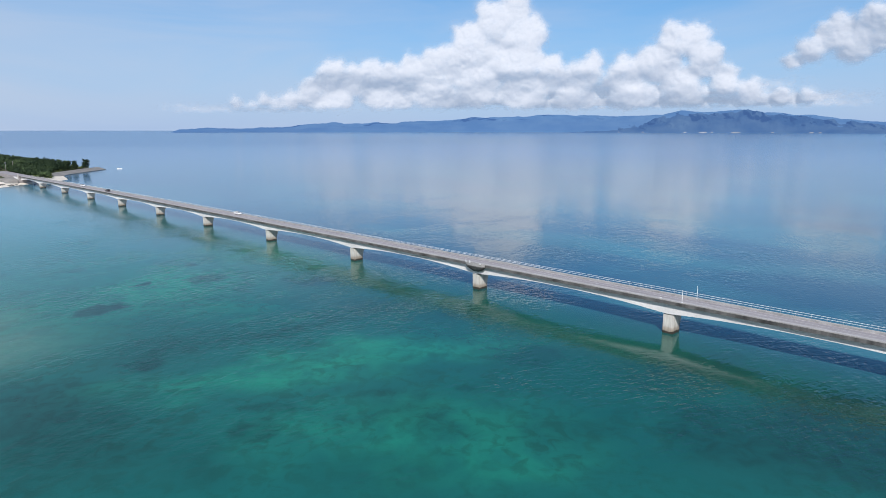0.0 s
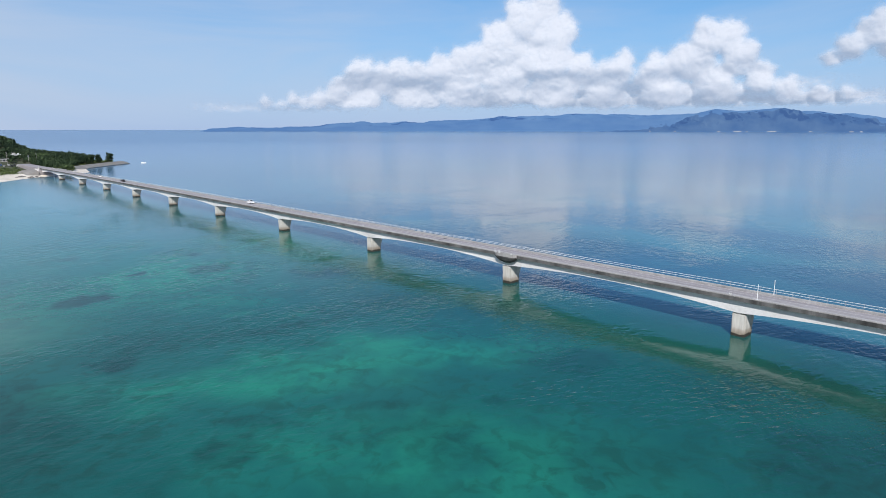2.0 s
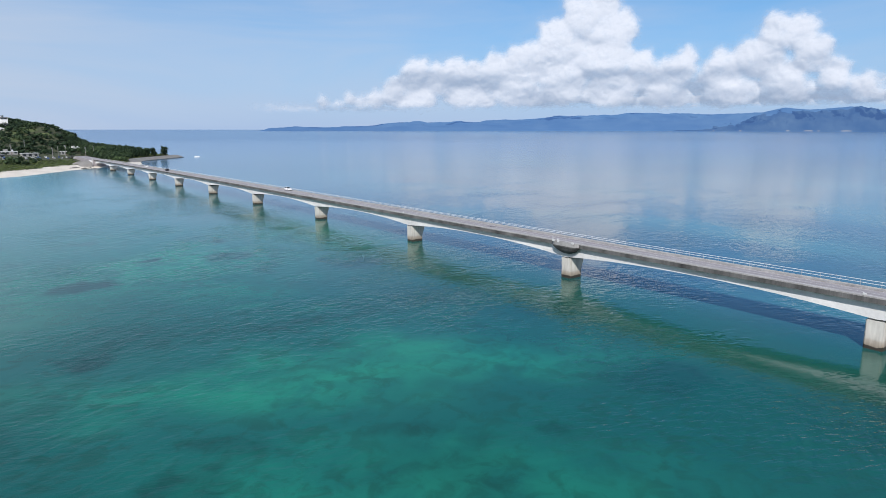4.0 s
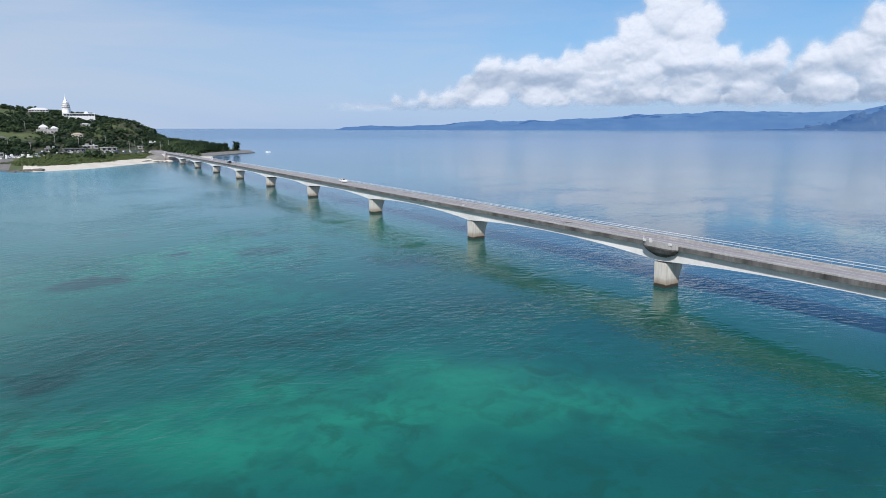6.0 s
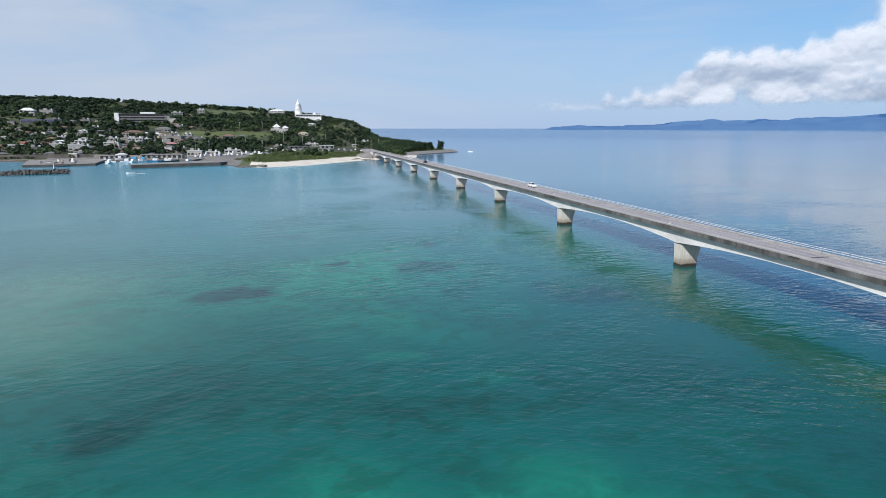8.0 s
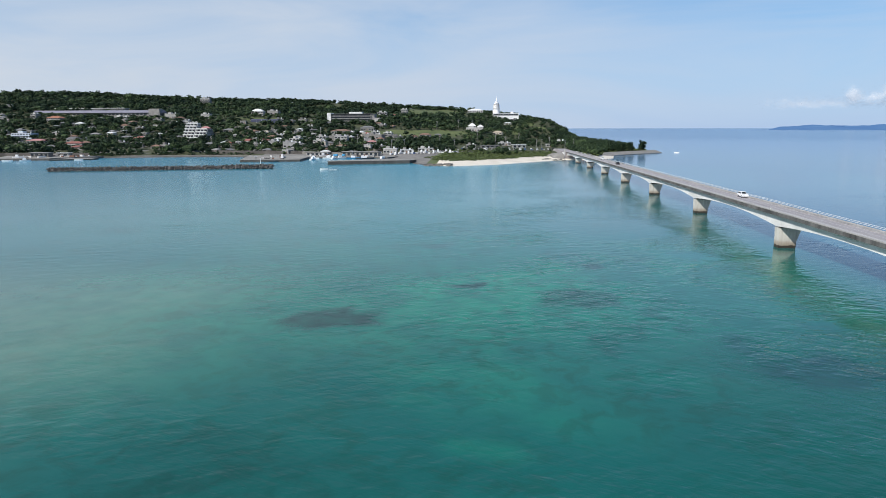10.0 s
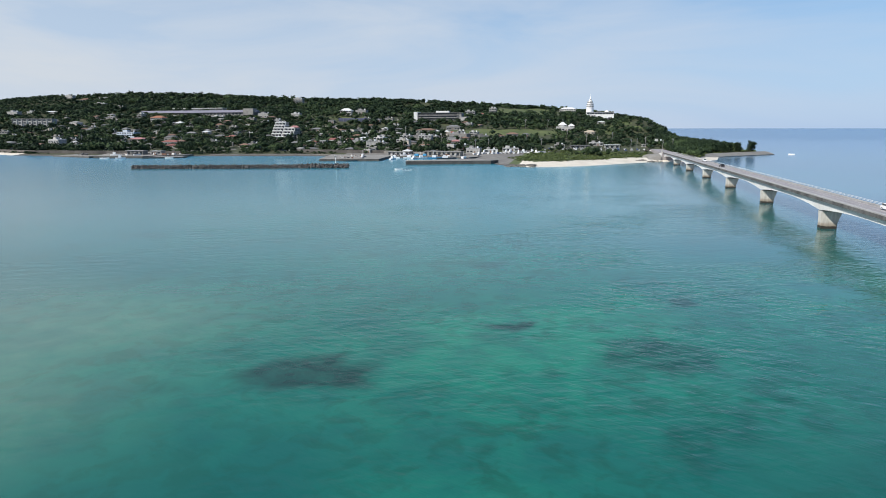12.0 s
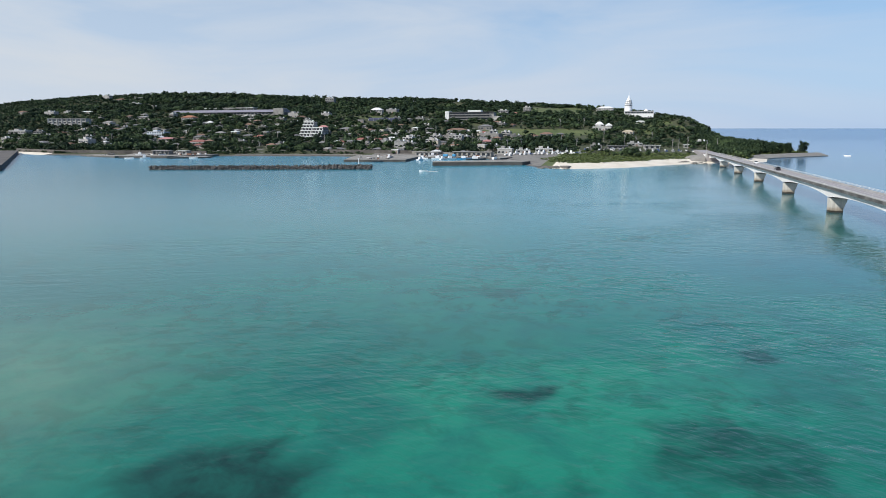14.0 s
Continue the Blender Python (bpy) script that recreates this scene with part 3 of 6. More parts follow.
def long_prism(outline, y0=None, y1=None):
    """A solid with this outline in x and z that follows the deck's profile."""
    y0, y1 = Y0 if y0 is None else y0, END if y1 is None else y1
    ys = [y0] + [y for y in range(-400, 521, 20) if y0 < y < y1] + [y1]
    bm = bmesh.new()
    rings = [[bm.verts.new((x, y, z - sag(y))) for x, z in outline] for y in ys]
    for a, b in zip(rings, rings[1:]):
        for i in range(len(outline)):
            j = (i + 1) % len(outline)
            bm.faces.new((a[i], b[i], b[j], a[j]))
    bm.faces.new(rings[0])
    bm.faces.new(rings[-1])
    bmesh.ops.recalc_face_normals(bm, faces=bm.faces[:])
    return bm


def strip(x0, x1, z0, z1):
    return long_prism([(x0, z0), (x1, z0), (x1, z1), (x0, z1)])


def bridge():
    root = empty("bridge", (0, 0, 0), 0, "long low white-grey concrete girder bridge over the sea", "bridge")
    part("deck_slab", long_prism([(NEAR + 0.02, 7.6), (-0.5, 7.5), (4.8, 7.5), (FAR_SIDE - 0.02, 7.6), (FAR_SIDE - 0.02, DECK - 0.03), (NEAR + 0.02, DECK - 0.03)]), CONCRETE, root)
    part("roadway", strip(NEAR + 0.3, FAR_SIDE - 0.3, DECK - 0.025, DECK), ASPHALT, root, "worn grey-brown asphalt road surface")
    part("walkway", strip(NEAR + 0.32, 0.95, DECK + 0.004, DECK + 0.17), WALK, root, "pale raised concrete footway")
    part("kerb_edge", strip(0.955, 1.12, DECK + 0.004, DECK + 0.19), CONCRETE, root, "kerb stone of the footway")
    part("kerb", strip(FAR_SIDE - 1.15, FAR_SIDE - 0.3, DECK + 0.004, DECK + 0.16), CONCRETE, root, "narrow raised concrete kerb walk")
    for x in (1.45, FAR_SIDE - 1.5):
        part("edge_line", strip(x, x + 0.14, DECK, DECK + 0.006), LINE_PAINT, root, "worn white edge line")
    mid = (1.3 + FAR_SIDE - 1.4) / 2
    part("centre_line", strip(mid, mid + 0.14, DECK, DECK + 0.006), LINE_PAINT, root, "worn pale centre line")
    # parapet panels with open joints
    def panel(outline):
        bm = prism(bmesh.new(), outline, 0.02, 9.98)
        return bm
    first = part("parapet_panel", panel([(NEAR, 7.6), (NEAR, 8.42), (NEAR + 0.04, 8.46), (NEAR + 0.2, 8.46), (NEAR + 0.24, 8.42), (NEAR + 0.3, DECK - 0.04), (NEAR + 0.3, 7.6)]), CONCRETE, root, "weathered concrete parapet panel")
    other = part("parapet_panel", panel([(FAR_SIDE, 7.58), (FAR_SIDE, 8.2), (FAR_SIDE - 0.04, 8.24), (FAR_SIDE - 0.2, 8.24), (FAR_SIDE - 0.24, 8.2), (FAR_SIDE - 0.3, DECK - 0.04), (FAR_SIDE - 0.3, 7.6)]), CONCRETE, root, "weathered concrete parapet panel")
    for src in (first, other):
        for k in range(94):
            o = src
            if k:
                o = src.copy()
                scene.collection.objects.link(o)
            y = Y0 + 10 * k
            o.location.y, o.location.z = y, -sag(y)
            o.rotation_euler.x = -math.atan((sag(y + 10) - sag(y)) / 10)
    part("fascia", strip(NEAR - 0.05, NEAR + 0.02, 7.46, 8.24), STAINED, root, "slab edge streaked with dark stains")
    # steel rail on the far parapet, a little taller over the near spans
    def rail_top(y):
        return float(np.interp(y, [-60, 40], [9.2, 8.8]))
    stops = list(range(int(Y0), int(END) + 1, 20)) + [END]
    for share in (0.5, 1.0):
        bm = bmesh.new()
        rings = []
        for y in stops:
            z = 8.24 + (rail_top(y) - 8.24) * share - sag(y)
            rings.append([bm.verts.new((FAR_SIDE - 0.12 + 0.05 * math.cos(k * math.pi / 3), y, z + 0.05 * math.sin(k * math.pi / 3))) for k in range(6)])
        for r, q in zip(rings, rings[1:]):
            for k in range(6):
                bm.faces.new((r[k], q[k], q[(k + 1) % 6], r[(k + 1) % 6]))
        bmesh.ops.recalc_face_normals(bm, faces=bm.faces[:])
        part("rail", bm, STEEL, root, "pale steel rail")
    post = part("rail_post", boxed(-0.02, 0.02, -0.025, 0.025, 0.0, 1.0), POST_STEEL, root)
    for k in range(212):
        y = -117 + 3 * k
        o = post
        if k:
            o = post.copy()
            scene.collection.objects.link(o)
        o.location, o.scale = (FAR_SIDE - 0.12, y, 8.22 - sag(y)), (1, 1, rail_top(y) - 8.22)
    ys = [-420, -360, -300, -240, -180] + PIERS + [END]
    for a, b in zip(ys, ys[1:]):
        bm = bmesh.new()
        rings = []
        lo = 4.85
        hi = 6.18
        for k in range(21):
            t = k / 20
            y = a + (b - a) * t - 1.15
            z = lo + (hi - lo) * min(1.0, (1 - abs(2 * t - 1) ** 2.0) * 1.02) - sag(y)
            rings.append([bm.verts.new(q) for q in ((-0.6, y, 7.56 - sag(y)), (-0.56, y, z), (4.84, y, z), (4.88, y, 7.56 - sag(y)))])
        for r, q in zip(rings, rings[1:]):
            for j in range(4):
                bm.faces.new((r[j], q[j], q[(j + 1) % 4], r[(j + 1) % 4]))
        bm.faces.new(rings[0])
        bm.faces.new(rings[-1])
        bmesh.ops.recalc_face_normals(bm, faces=bm.faces[:])
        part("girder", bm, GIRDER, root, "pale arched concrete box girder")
    # piers, and the block and bearing on each
    bm = prism(bmesh.new(), [(-0.22, -2.0), (-0.22, 2.6), (-0.36, 4.62), (4.5, 4.62), (3.55, 1.6), (3.45, -2.0)], -2.55, 0.15)
    bmesh.ops.bevel(bm, geom=[e for e in bm.edges if abs(e.verts[0].co.y - e.verts[1].co.y) < 1e-4], offset=0.14, segments=2, affect="EDGES")
    pier = part("pier", bm, PIER_MAT, root, "flared concrete pier with a dark tide line")
    bearing = part("bearing", boxed(0.3, 3.9, -1.9, -0.5, 4.62, 4.87), DARK_JOINT, root, "dark bearing pad")
    marker = part("marker", boxed(-0.12, 0.12, -0.25, 0.25, 8.46, 8.8, bevel=0.04), PLATE, root, "small white marker box")
    for k, y in enumerate([-360, -300, -240, -180] + PIERS):
        for src, x, dy in ((pier, 0, 0), (bearing, 0, 0), (marker, NEAR + 0.15, 0.4)):
            o = src
            if k:
                o = src.copy()
                scene.collection.objects.link(o)
            o.location = (x, y + dy, -sag(y))
    # hinge in mid-span with its cover plates and a drain
    for y in (27.2,):
        part("expansion_joint", boxed(NEAR + 0.3, FAR_SIDE - 0.3, y - 0.22, y + 0.22, DECK + 0.003, DECK + 0.012), DARK_JOINT, root, "dark expansion joint across the road")
        part("cover_plate", boxed(NEAR - 0.06, NEAR + 0.32, y - 1.3, y + 1.1, 7.98, 8.27, bevel=0.03), DARK_JOINT, root, "rusted dark cover plate on the parapet")
        part("gap", boxed(NEAR - 0.035, NEAR + 0.1, y - 0.9, y + 0.9, 7.5, 7.98), DARK_JOINT, root, "dark gap under the parapet")
    # refuge bay over one pier
    bm = bmesh.new()
    plan = [(NEAR + 0.1, 1.7), (NEAR - 0.4, 1.45), (NEAR - 0.75, 0.7), (NEAR - 0.85, -0.3), (NEAR - 0.85, -4.0), (NEAR - 0.65, -5.0), (NEAR - 0.2, -5.75), (NEAR + 0.1, -5.8)]
    low = [(x * 0.3 - 0.6, y * 0.3 - 1.3) for x, y in plan]
    half = [(x * 0.78 - 0.1, y * 0.76 - 0.5) for x, y in plan]
    top = [bm.verts.new((x, y, 7.62)) for x, y in plan]
    mid_ring = [bm.verts.new((x, y, 7.38)) for x, y in plan]
    belly = [bm.verts.new((x, y, 6.55)) for x, y in half]
    bot = [bm.verts.new((x, y, 5.85)) for x, y in low]
    for r, q in ((top, mid_ring), (mid_ring, belly), (belly, bot)):
        for i in range(len(plan) - 1):
            bm.faces.new((r[i], r[i + 1], q[i + 1], q[i]))
    bm.faces.new(top)
    bm.faces.new(bot[::-1])
    bmesh.ops.recalc_face_normals(bm, faces=bm.faces[:])
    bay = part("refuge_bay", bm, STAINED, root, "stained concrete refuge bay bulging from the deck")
    bm = bmesh.new()
    inner = [(x + 0.2, y * 0.96 - 0.1) for x, y in plan]
    rings = [[bm.verts.new((x, y, z)) for x, y in ring] for ring, z in ((plan, 7.6), (plan, 8.5), (inner, 8.5), (inner, 7.6))]
    for r, q in zip(rings, rings[1:]):
        for i in range(len(plan) - 1):
            bm.faces.new((r[i], r[i + 1], q[i + 1], q[i]))
    bmesh.ops.recalc_face_normals(bm, faces=bm.faces[:])
    part("bay_parapet", bm, CONCRETE, bay, "curved concrete bay parapet")
    for y in (0.9, -0.5, -4.6):
        part("plate", boxed(NEAR - 0.87, NEAR - 0.74, y - 0.32, y + 0.32, 8.3, 8.75, bevel=0.03), PLATE, bay, "small white plate")
    part("post", tube(bmesh.new(), (NEAR - 0.45, 1.4, 8.4), (NEAR - 0.45, 1.4, 9.4), 0.06), STEEL, bay)
    return root


def slender_pole(x, y, z0, z1, label):
    root = empty("pole", (x, y, z0), 0, label, "pole", "poles on the bridge")
    part("shaft", tube(bmesh.new(), (0, 0, 0), (0, 0, z1 - z0), 0.075, 0.05), WHITE_METAL, root)
    part("cap", tube(bmesh.new(), (0, 0, z1 - z0), (0, 0, z1 - z0 + 0.12), 0.09, 0.04), WHITE_METAL, root)
    part("base_plate", boxed(-0.16, 0.16, -0.16, 0.16, 0, 0.06), STEEL, root)
    return root


bridge()
slender_pole(NEAR + 0.12, -65.2, 8.46, 11.3, "slim white pole on the bridge parapet")
slender_pole(FAR_SIDE - 0.25, -65.6, 8.05, 11.0, "slim white pole behind the bridge rail")


# ---------------------------------------------------------------- island: buildings
def ground_at(x, y):
    return float(land(np.array([x]), np.array([y]))[0])


WALLS = {"white": speckled("white_plaster", (0.19, 0.187, 0.182), (0.44, 0.432, 0.415), 0.3, 0.85, 0.35, per_object=0.3),
         "grey": speckled("grey_plaster", (0.13, 0.127, 0.124), (0.27, 0.263, 0.25), 0.25, 0.9, 0.3, per_object=0.25),
         "cream": speckled("cream_plaster", (0.36, 0.33, 0.27), (0.5, 0.46, 0.39), 0.25, 0.9, 0.2),
         "blue": speckled("pale_blue_plaster", (0.36, 0.42, 0.5), (0.55, 0.6, 0.66), 0.25, 0.9, 0.2)}
ROOFS = {"red": speckled("red_tile", (0.16, 0.065, 0.055), (0.3, 0.125, 0.105), 0.5, 0.85, 0.4, per_object=0.15),
         "pink": speckled("pink_tile", (0.32, 0.15, 0.145), (0.46, 0.24, 0.23), 0.5, 0.85, 0.3),
         "orange": speckled("orange_tile", (0.24, 0.1, 0.06), (0.36, 0.17, 0.1), 0.5, 0.85, 0.3),
         "brown": speckled("brown_tile", (0.12, 0.075, 0.055), (0.24, 0.15, 0.11), 0.5, 0.9, 0.3, per_object=0.2),
         "grey": speckled("grey_roof", (0.1, 0.1, 0.104), (0.21, 0.21, 0.21), 0.4, 0.85, 0.3, per_object=0.2),
         "pale": speckled("pale_roof", (0.2, 0.196, 0.19), (0.38, 0.372, 0.355), 0.4, 0.85, 0.3, per_object=0.15),
         "white": speckled("white_roof", (0.52, 0.53, 0.53), (0.74, 0.74, 0.73), 0.4, 0.7, 0.1),
         "cream": speckled("buff_roof", (0.36, 0.3, 0.22), (0.52, 0.45, 0.35), 0.4, 0.9, 0.2)}
GLASS = speckled("dark_glass", (0.015, 0.02, 0.026), (0.05, 0.06, 0.07), 0.5, 0.15)
WORDS = {"white": "white", "grey": "grey", "cream": "cream", "blue": "pale blue"}
SITES = []


def hip_roof(w, d, z, rise, over=0.5):
    bm = bmesh.new()
    a, b = w / 2 + over, d / 2 + over
    r = max(a - b, 0.3)
    low = [bm.verts.new(q) for q in ((-a, -b, z), (a, -b, z), (a, b, z), (-a, b, z))]
    edge = [bm.verts.new((v.co.x, v.co.y, z + 0.18)) for v in low]
    top = [bm.verts.new((-r, 0, z + rise)), bm.verts.new((r, 0, z + rise))]
    bm.faces.new(low[::-1])
    for i in range(4):
        bm.faces.new((low[i], low[(i + 1) % 4], edge[(i + 1) % 4], edge[i]))
    bm.faces.new((edge[0], edge[1], top[1], top[0]))
    bm.faces.new((edge[1], edge[2], top[1]))
    bm.faces.new((edge[2], edge[3], top[0], top[1]))
    bm.faces.new((edge[3], edge[0], top[0]))
    bmesh.ops.recalc_face_normals(bm, faces=bm.faces[:])
    return bm


def house(kind, colour, storeys, x, y, w, d, h, turn, clear=True):
    """A house on the slope: walls, roof, windows and a door on the seaward front."""
    wall_key = colour if colour in WALLS and kind != "hip" else ("cream" if colour == "cream" else "white" if colour in ("white", "red", "pink", "pale", "orange") else "grey")
    z = ground_at(x, y) - 0.2
    if kind == "hip":
        label = "small %s house with a %s hipped roof among trees" % (WORDS[wall_key], "tiled " + colour if colour in ("red", "pink", "orange", "brown") else colour)
    else:
        label = "flat-roofed %s concrete house on the island slope" % WORDS[wall_key]
    root = empty("house", (x, y, z), turn, label, "house", "houses of the village")
    if clear:
        SITES.append((x, y - 1.5, w / 2 + 1.2, d / 2 + 3.0))
    else:
        SITES.append((x, y, w / 2 + 0.6, d / 2 + 0.8))
    wall_h = h * (0.62 if kind == "hip" else 1.0)
    part("wall", boxed(-w / 2, w / 2, -d / 2, d / 2, -3.0, wall_h), WALLS[wall_key], root)
    if kind == "hip":
        part("roof", hip_roof(w, d, wall_h, max(h - wall_h, 0.9)), ROOFS[colour if colour in ROOFS else "grey"], root)
    else:
        bm = bmesh.new()
        box(bm, -w / 2 - 0.25, w / 2 + 0.25, -d / 2 - 0.25, d / 2 + 0.25, wall_h, wall_h + 0.22)
        part("roof", bm, ROOFS["white" if wall_key == "white" else "pale"], root, "flat concrete roof slab")
        if w > 9:
            part("roof_room", boxed(-w * 0.32, -w * 0.05, -d * 0.1, d * 0.35, wall_h + 0.22, wall_h + 2.1), WALLS[wall_key], root)
            part("water_tank", tube(bmesh.new(), (w * 0.25, d * 0.15, wall_h + 0.22), (w * 0.25, d * 0.15, wall_h + 1.7), 0.8, sides=10), STEEL, root, "round steel roof tank")
    n = max(2, min(7, int(w / 3.2)))
    for k in range(storeys):
        z0 = 0.95 + k * wall_h / storeys
        z1 = min(z0 + 1.35, (k + 1) * wall_h / storeys - 0.25)
        if z1 <= z0 + 0.3:
            z0, z1 = k * wall_h / storeys + 0.5, (k + 1) * wall_h / storeys - 0.3
        for i in range(n):
            cx = -w / 2 + w * (i + 0.5) / n
            if k == 0 and i == n // 2:
                part("door", boxed(cx - 0.5, cx + 0.5, -d / 2 - 0.05, -d / 2 + 0.1, 0.0, 2.05), ROOFS["brown"], root)
                continue
            part("window", boxed(cx - w / n * 0.33, cx + w / n * 0.33, -d / 2 - 0.04, -d / 2 + 0.1, z0, z1), GLASS, root)
        part("window", boxed(-w / 2 - 0.04, -w / 2 + 0.1, -d * 0.25, d * 0.25, z0, z1), GLASS, root)
        if k and kind != "hip":
            part("balcony", boxed(-w / 2, w / 2, -d / 2 - 1.1, -d / 2 - 0.003, k * wall_h / storeys - 0.1, k * wall_h / storeys + 0.75), WALLS[wall_key], root, "solid balcony front")
    return root


def block_house(x, y, w, d, h, turn):
    """Long three-storey block with upright ribs."""
    z = ground_at(x, y) - 0.2
    root = empty("apartment_block", (x, y, z), turn, "long pale grey three-storey block with upright ribs", "building")
    SITES.append((x, y, w / 2 + 3, d / 2 + 4))
    part("wall", boxed(-w / 2, w / 2, -d / 2, d / 2, -3, h), WALLS["white"], root)
    part("roof", boxed(-w / 2 - 0.3, w / 2 + 0.3, -d / 2 - 0.9, d / 2 + 0.3, h, h + 0.4), ROOFS["pale"], root)
    bays = 8
    for i in range(bays + 1):
        cx = -w / 2 + w * i / bays
        part("rib", boxed(cx - 0.25, cx + 0.25, -d / 2 - 0.8, -d / 2 - 0.002, 0, h), WALLS["white"], root)
    for k in range(3):
        for i in range(bays):
            cx = -w / 2 + w * (i + 0.5) / bays
            part("window", boxed(cx - 1.6, cx + 1.6, -d / 2 - 0.05, -d / 2 + 0.1, k * h / 3 + 0.9, k * h / 3 + 2.6), GLASS, root)
    return root


def hotel():
    x, y, w, d, h = -246, 818, 58, 13, 9.5
    root = empty("hotel", (x, y, ground_at(x, y) - 0.5), -2, "wide white hotel with dark ribbon windows on the slope", "hotel")
    SITES.append((x, y - 4, w / 2 + 4, d / 2 + 8))
    part("wall", boxed(-w / 2, w / 2, -d / 2, d / 2, -5, h), WALLS["grey"], root)
    part("stair_tower", boxed(-w / 2 - 5, -w / 2 - 0.01, -d / 2 - 2, d / 2, -5, h + 1.4), ROOFS["white"], root, "blank white stair tower")
    part("roof", boxed(-w / 2, w / 2 + 0.4, -d / 2 - 1.6, d / 2, h + 0.002, h + 0.4), ROOFS["grey"], root)
    part("roof_room", boxed(-w * 0.1, w * 0.2, -3, 4, h + 0.4, h + 2.6), ROOFS["white"], root, "white roof room")
    for k in range(3):
        z = k * h / 3
        part("window", boxed(-w / 2, w / 2 - 6, -d / 2 - 0.08, -d / 2 + 0.1, z + 1.1, z + 2.7), GLASS, root, "dark ribbon window")
        part("balcony", boxed(-w / 2, w / 2 - 4, -d / 2 - 1.5, -d / 2 - 0.1, z - 0.15, z + 0.75), ROOFS["grey"], root, "grey balcony band")
    part("annex", boxed(w / 2 + 0.01, w / 2 + 8, -d / 2 - 4, d / 2 - 3, -5, 4.5), WALLS["white"], root, "white annex")
    part("annex", boxed(-w / 2 - 4, -w / 2 + 8, -d / 2 - 7, -d / 2 - 1.6, -6, 0.6), WALLS["white"], root, "low white annex")
    return root


def terrace_villa():
    """Two stacks of stepped balconies side by side, the left one taller."""
    x, y = -388, 662
    root = empty("apartment_house", (x, y, ground_at(x, y) - 0.3), -6, "stepped white apartment house with arcaded balconies", "building")
    SITES.append((x, y - 2, 15, 11))
    for x0, x1, floors in ((-13.5, -0.6, 6), (0.6, 13.5, 4)):
        for k in range(floors):
            z, front = k * 3.1, -10 + k * 2.2
            part("wall", boxed(x0 + 0.4, x1 - 0.4, front + 1.5, 9, z - (3 if k == 0 else 0), z + 2.8), WALLS["grey"], root)
            part("slab", boxed(x0, x1, front, 9.2, z + 2.8, z + 3.1), ROOFS["white"], root, "white balcony slab")
            part("parapet", boxed(x0, x1, front - 0.12, front + 0.1, z + 3.11, z + 3.9), ROOFS["white"], root, "white balcony parapet")
            bays = 3
            for i in range(bays + 1):
                cx = x0 + 0.3 + (x1 - x0 - 0.6) * i / bays
                part("column", boxed(cx - 0.22, cx + 0.22, front + 0.2, front + 0.6, z, z + 2.799), ROOFS["white"], root)
                if i < bays:
                    w = (x1 - x0 - 0.6) / bays
                    part("window", boxed(cx + 0.5, cx + w - 0.5, front + 1.42, front + 1.6, z + 0.3, z + 2.4), GLASS, root)
    for cx in (-11, -7, -3):
        bm = bmesh.new()
        for k in range(10):
            a0, a1 = math.pi * k / 10, math.pi * (k + 1) / 10
            tube(bm, (cx + 1.7 * math.cos(a0), 3.4, 18.6 + 1.7 * math.sin(a0)), (cx + 1.7 * math.cos(a1), 3.4, 18.6 + 1.7 * math.sin(a1)), 0.28, sides=6)
        part("arch", bm, ROOFS["white"], root, "white roof arch")
    return root


def long_school():
    x, y = -602, 824
    z = ground_at(x, y)
    root = empty("school", (x, y, z - 0.5), -6, "very long low school with a faded violet-grey roof", "school")
    SITES.append((x, y - 3, 102, 14))
    SITES.append((x - 30, y + 34, 58, 9))
    part("wall", boxed(-98, 98, -6, 6, -4, 4.2), WALLS["grey"], root)
    bm = prism(bmesh.new(), [(-8.0, 4.0), (0, 7.4), (8.0, 4.0), (0, 4.0)], -99, 99)
    bmesh.ops.rotate(bm, matrix=Matrix.Rotation(radians(90), 3, "Z"), verts=bm.verts[:])
    part("roof", bm, speckled("violet_metal_roof", (0.15, 0.145, 0.18), (0.26, 0.25, 0.3), 0.2, 0.6, 0.2), root)
    for i in range(29):
        part("window", boxed(-95 + i * 6, -91 + i * 6, -6.05, -5.9, 1.0, 2.9), GLASS, root)
    part("gable_hall", boxed(82, 98, -9, -0.01, 0, 9), WALLS["grey"], root, "plain grey hall end")
    wing = empty("school_wing", (x - 32, y + 36, ground_at(x - 32, y + 36) - 0.5), -6, "long white upper school wing with open arcade", "school")
    part("wall", boxed(-55, 55, -3, 5, -4, 4.6), WALLS["grey"], wing)
    part("roof", boxed(-56, 56, -5.5, 5.5, 4.6, 5.2), ROOFS["white"], wing)
    part("walkway", boxed(-56, 56, -5.5, -3.01, -0.4, 0.9), ROOFS["white"], wing, "white walkway front")
    for i in range(29):
        part("column", boxed(-56 + i * 4, -55.6 + i * 4, -5.4, -5.0, 0.9, 4.59), WALLS["white"], wing)
    return root


TOWER_WHITE = speckled("tower_white", (0.7, 0.7, 0.7), (0.86, 0.86, 0.85), 0.4, 0.6, 0.1)


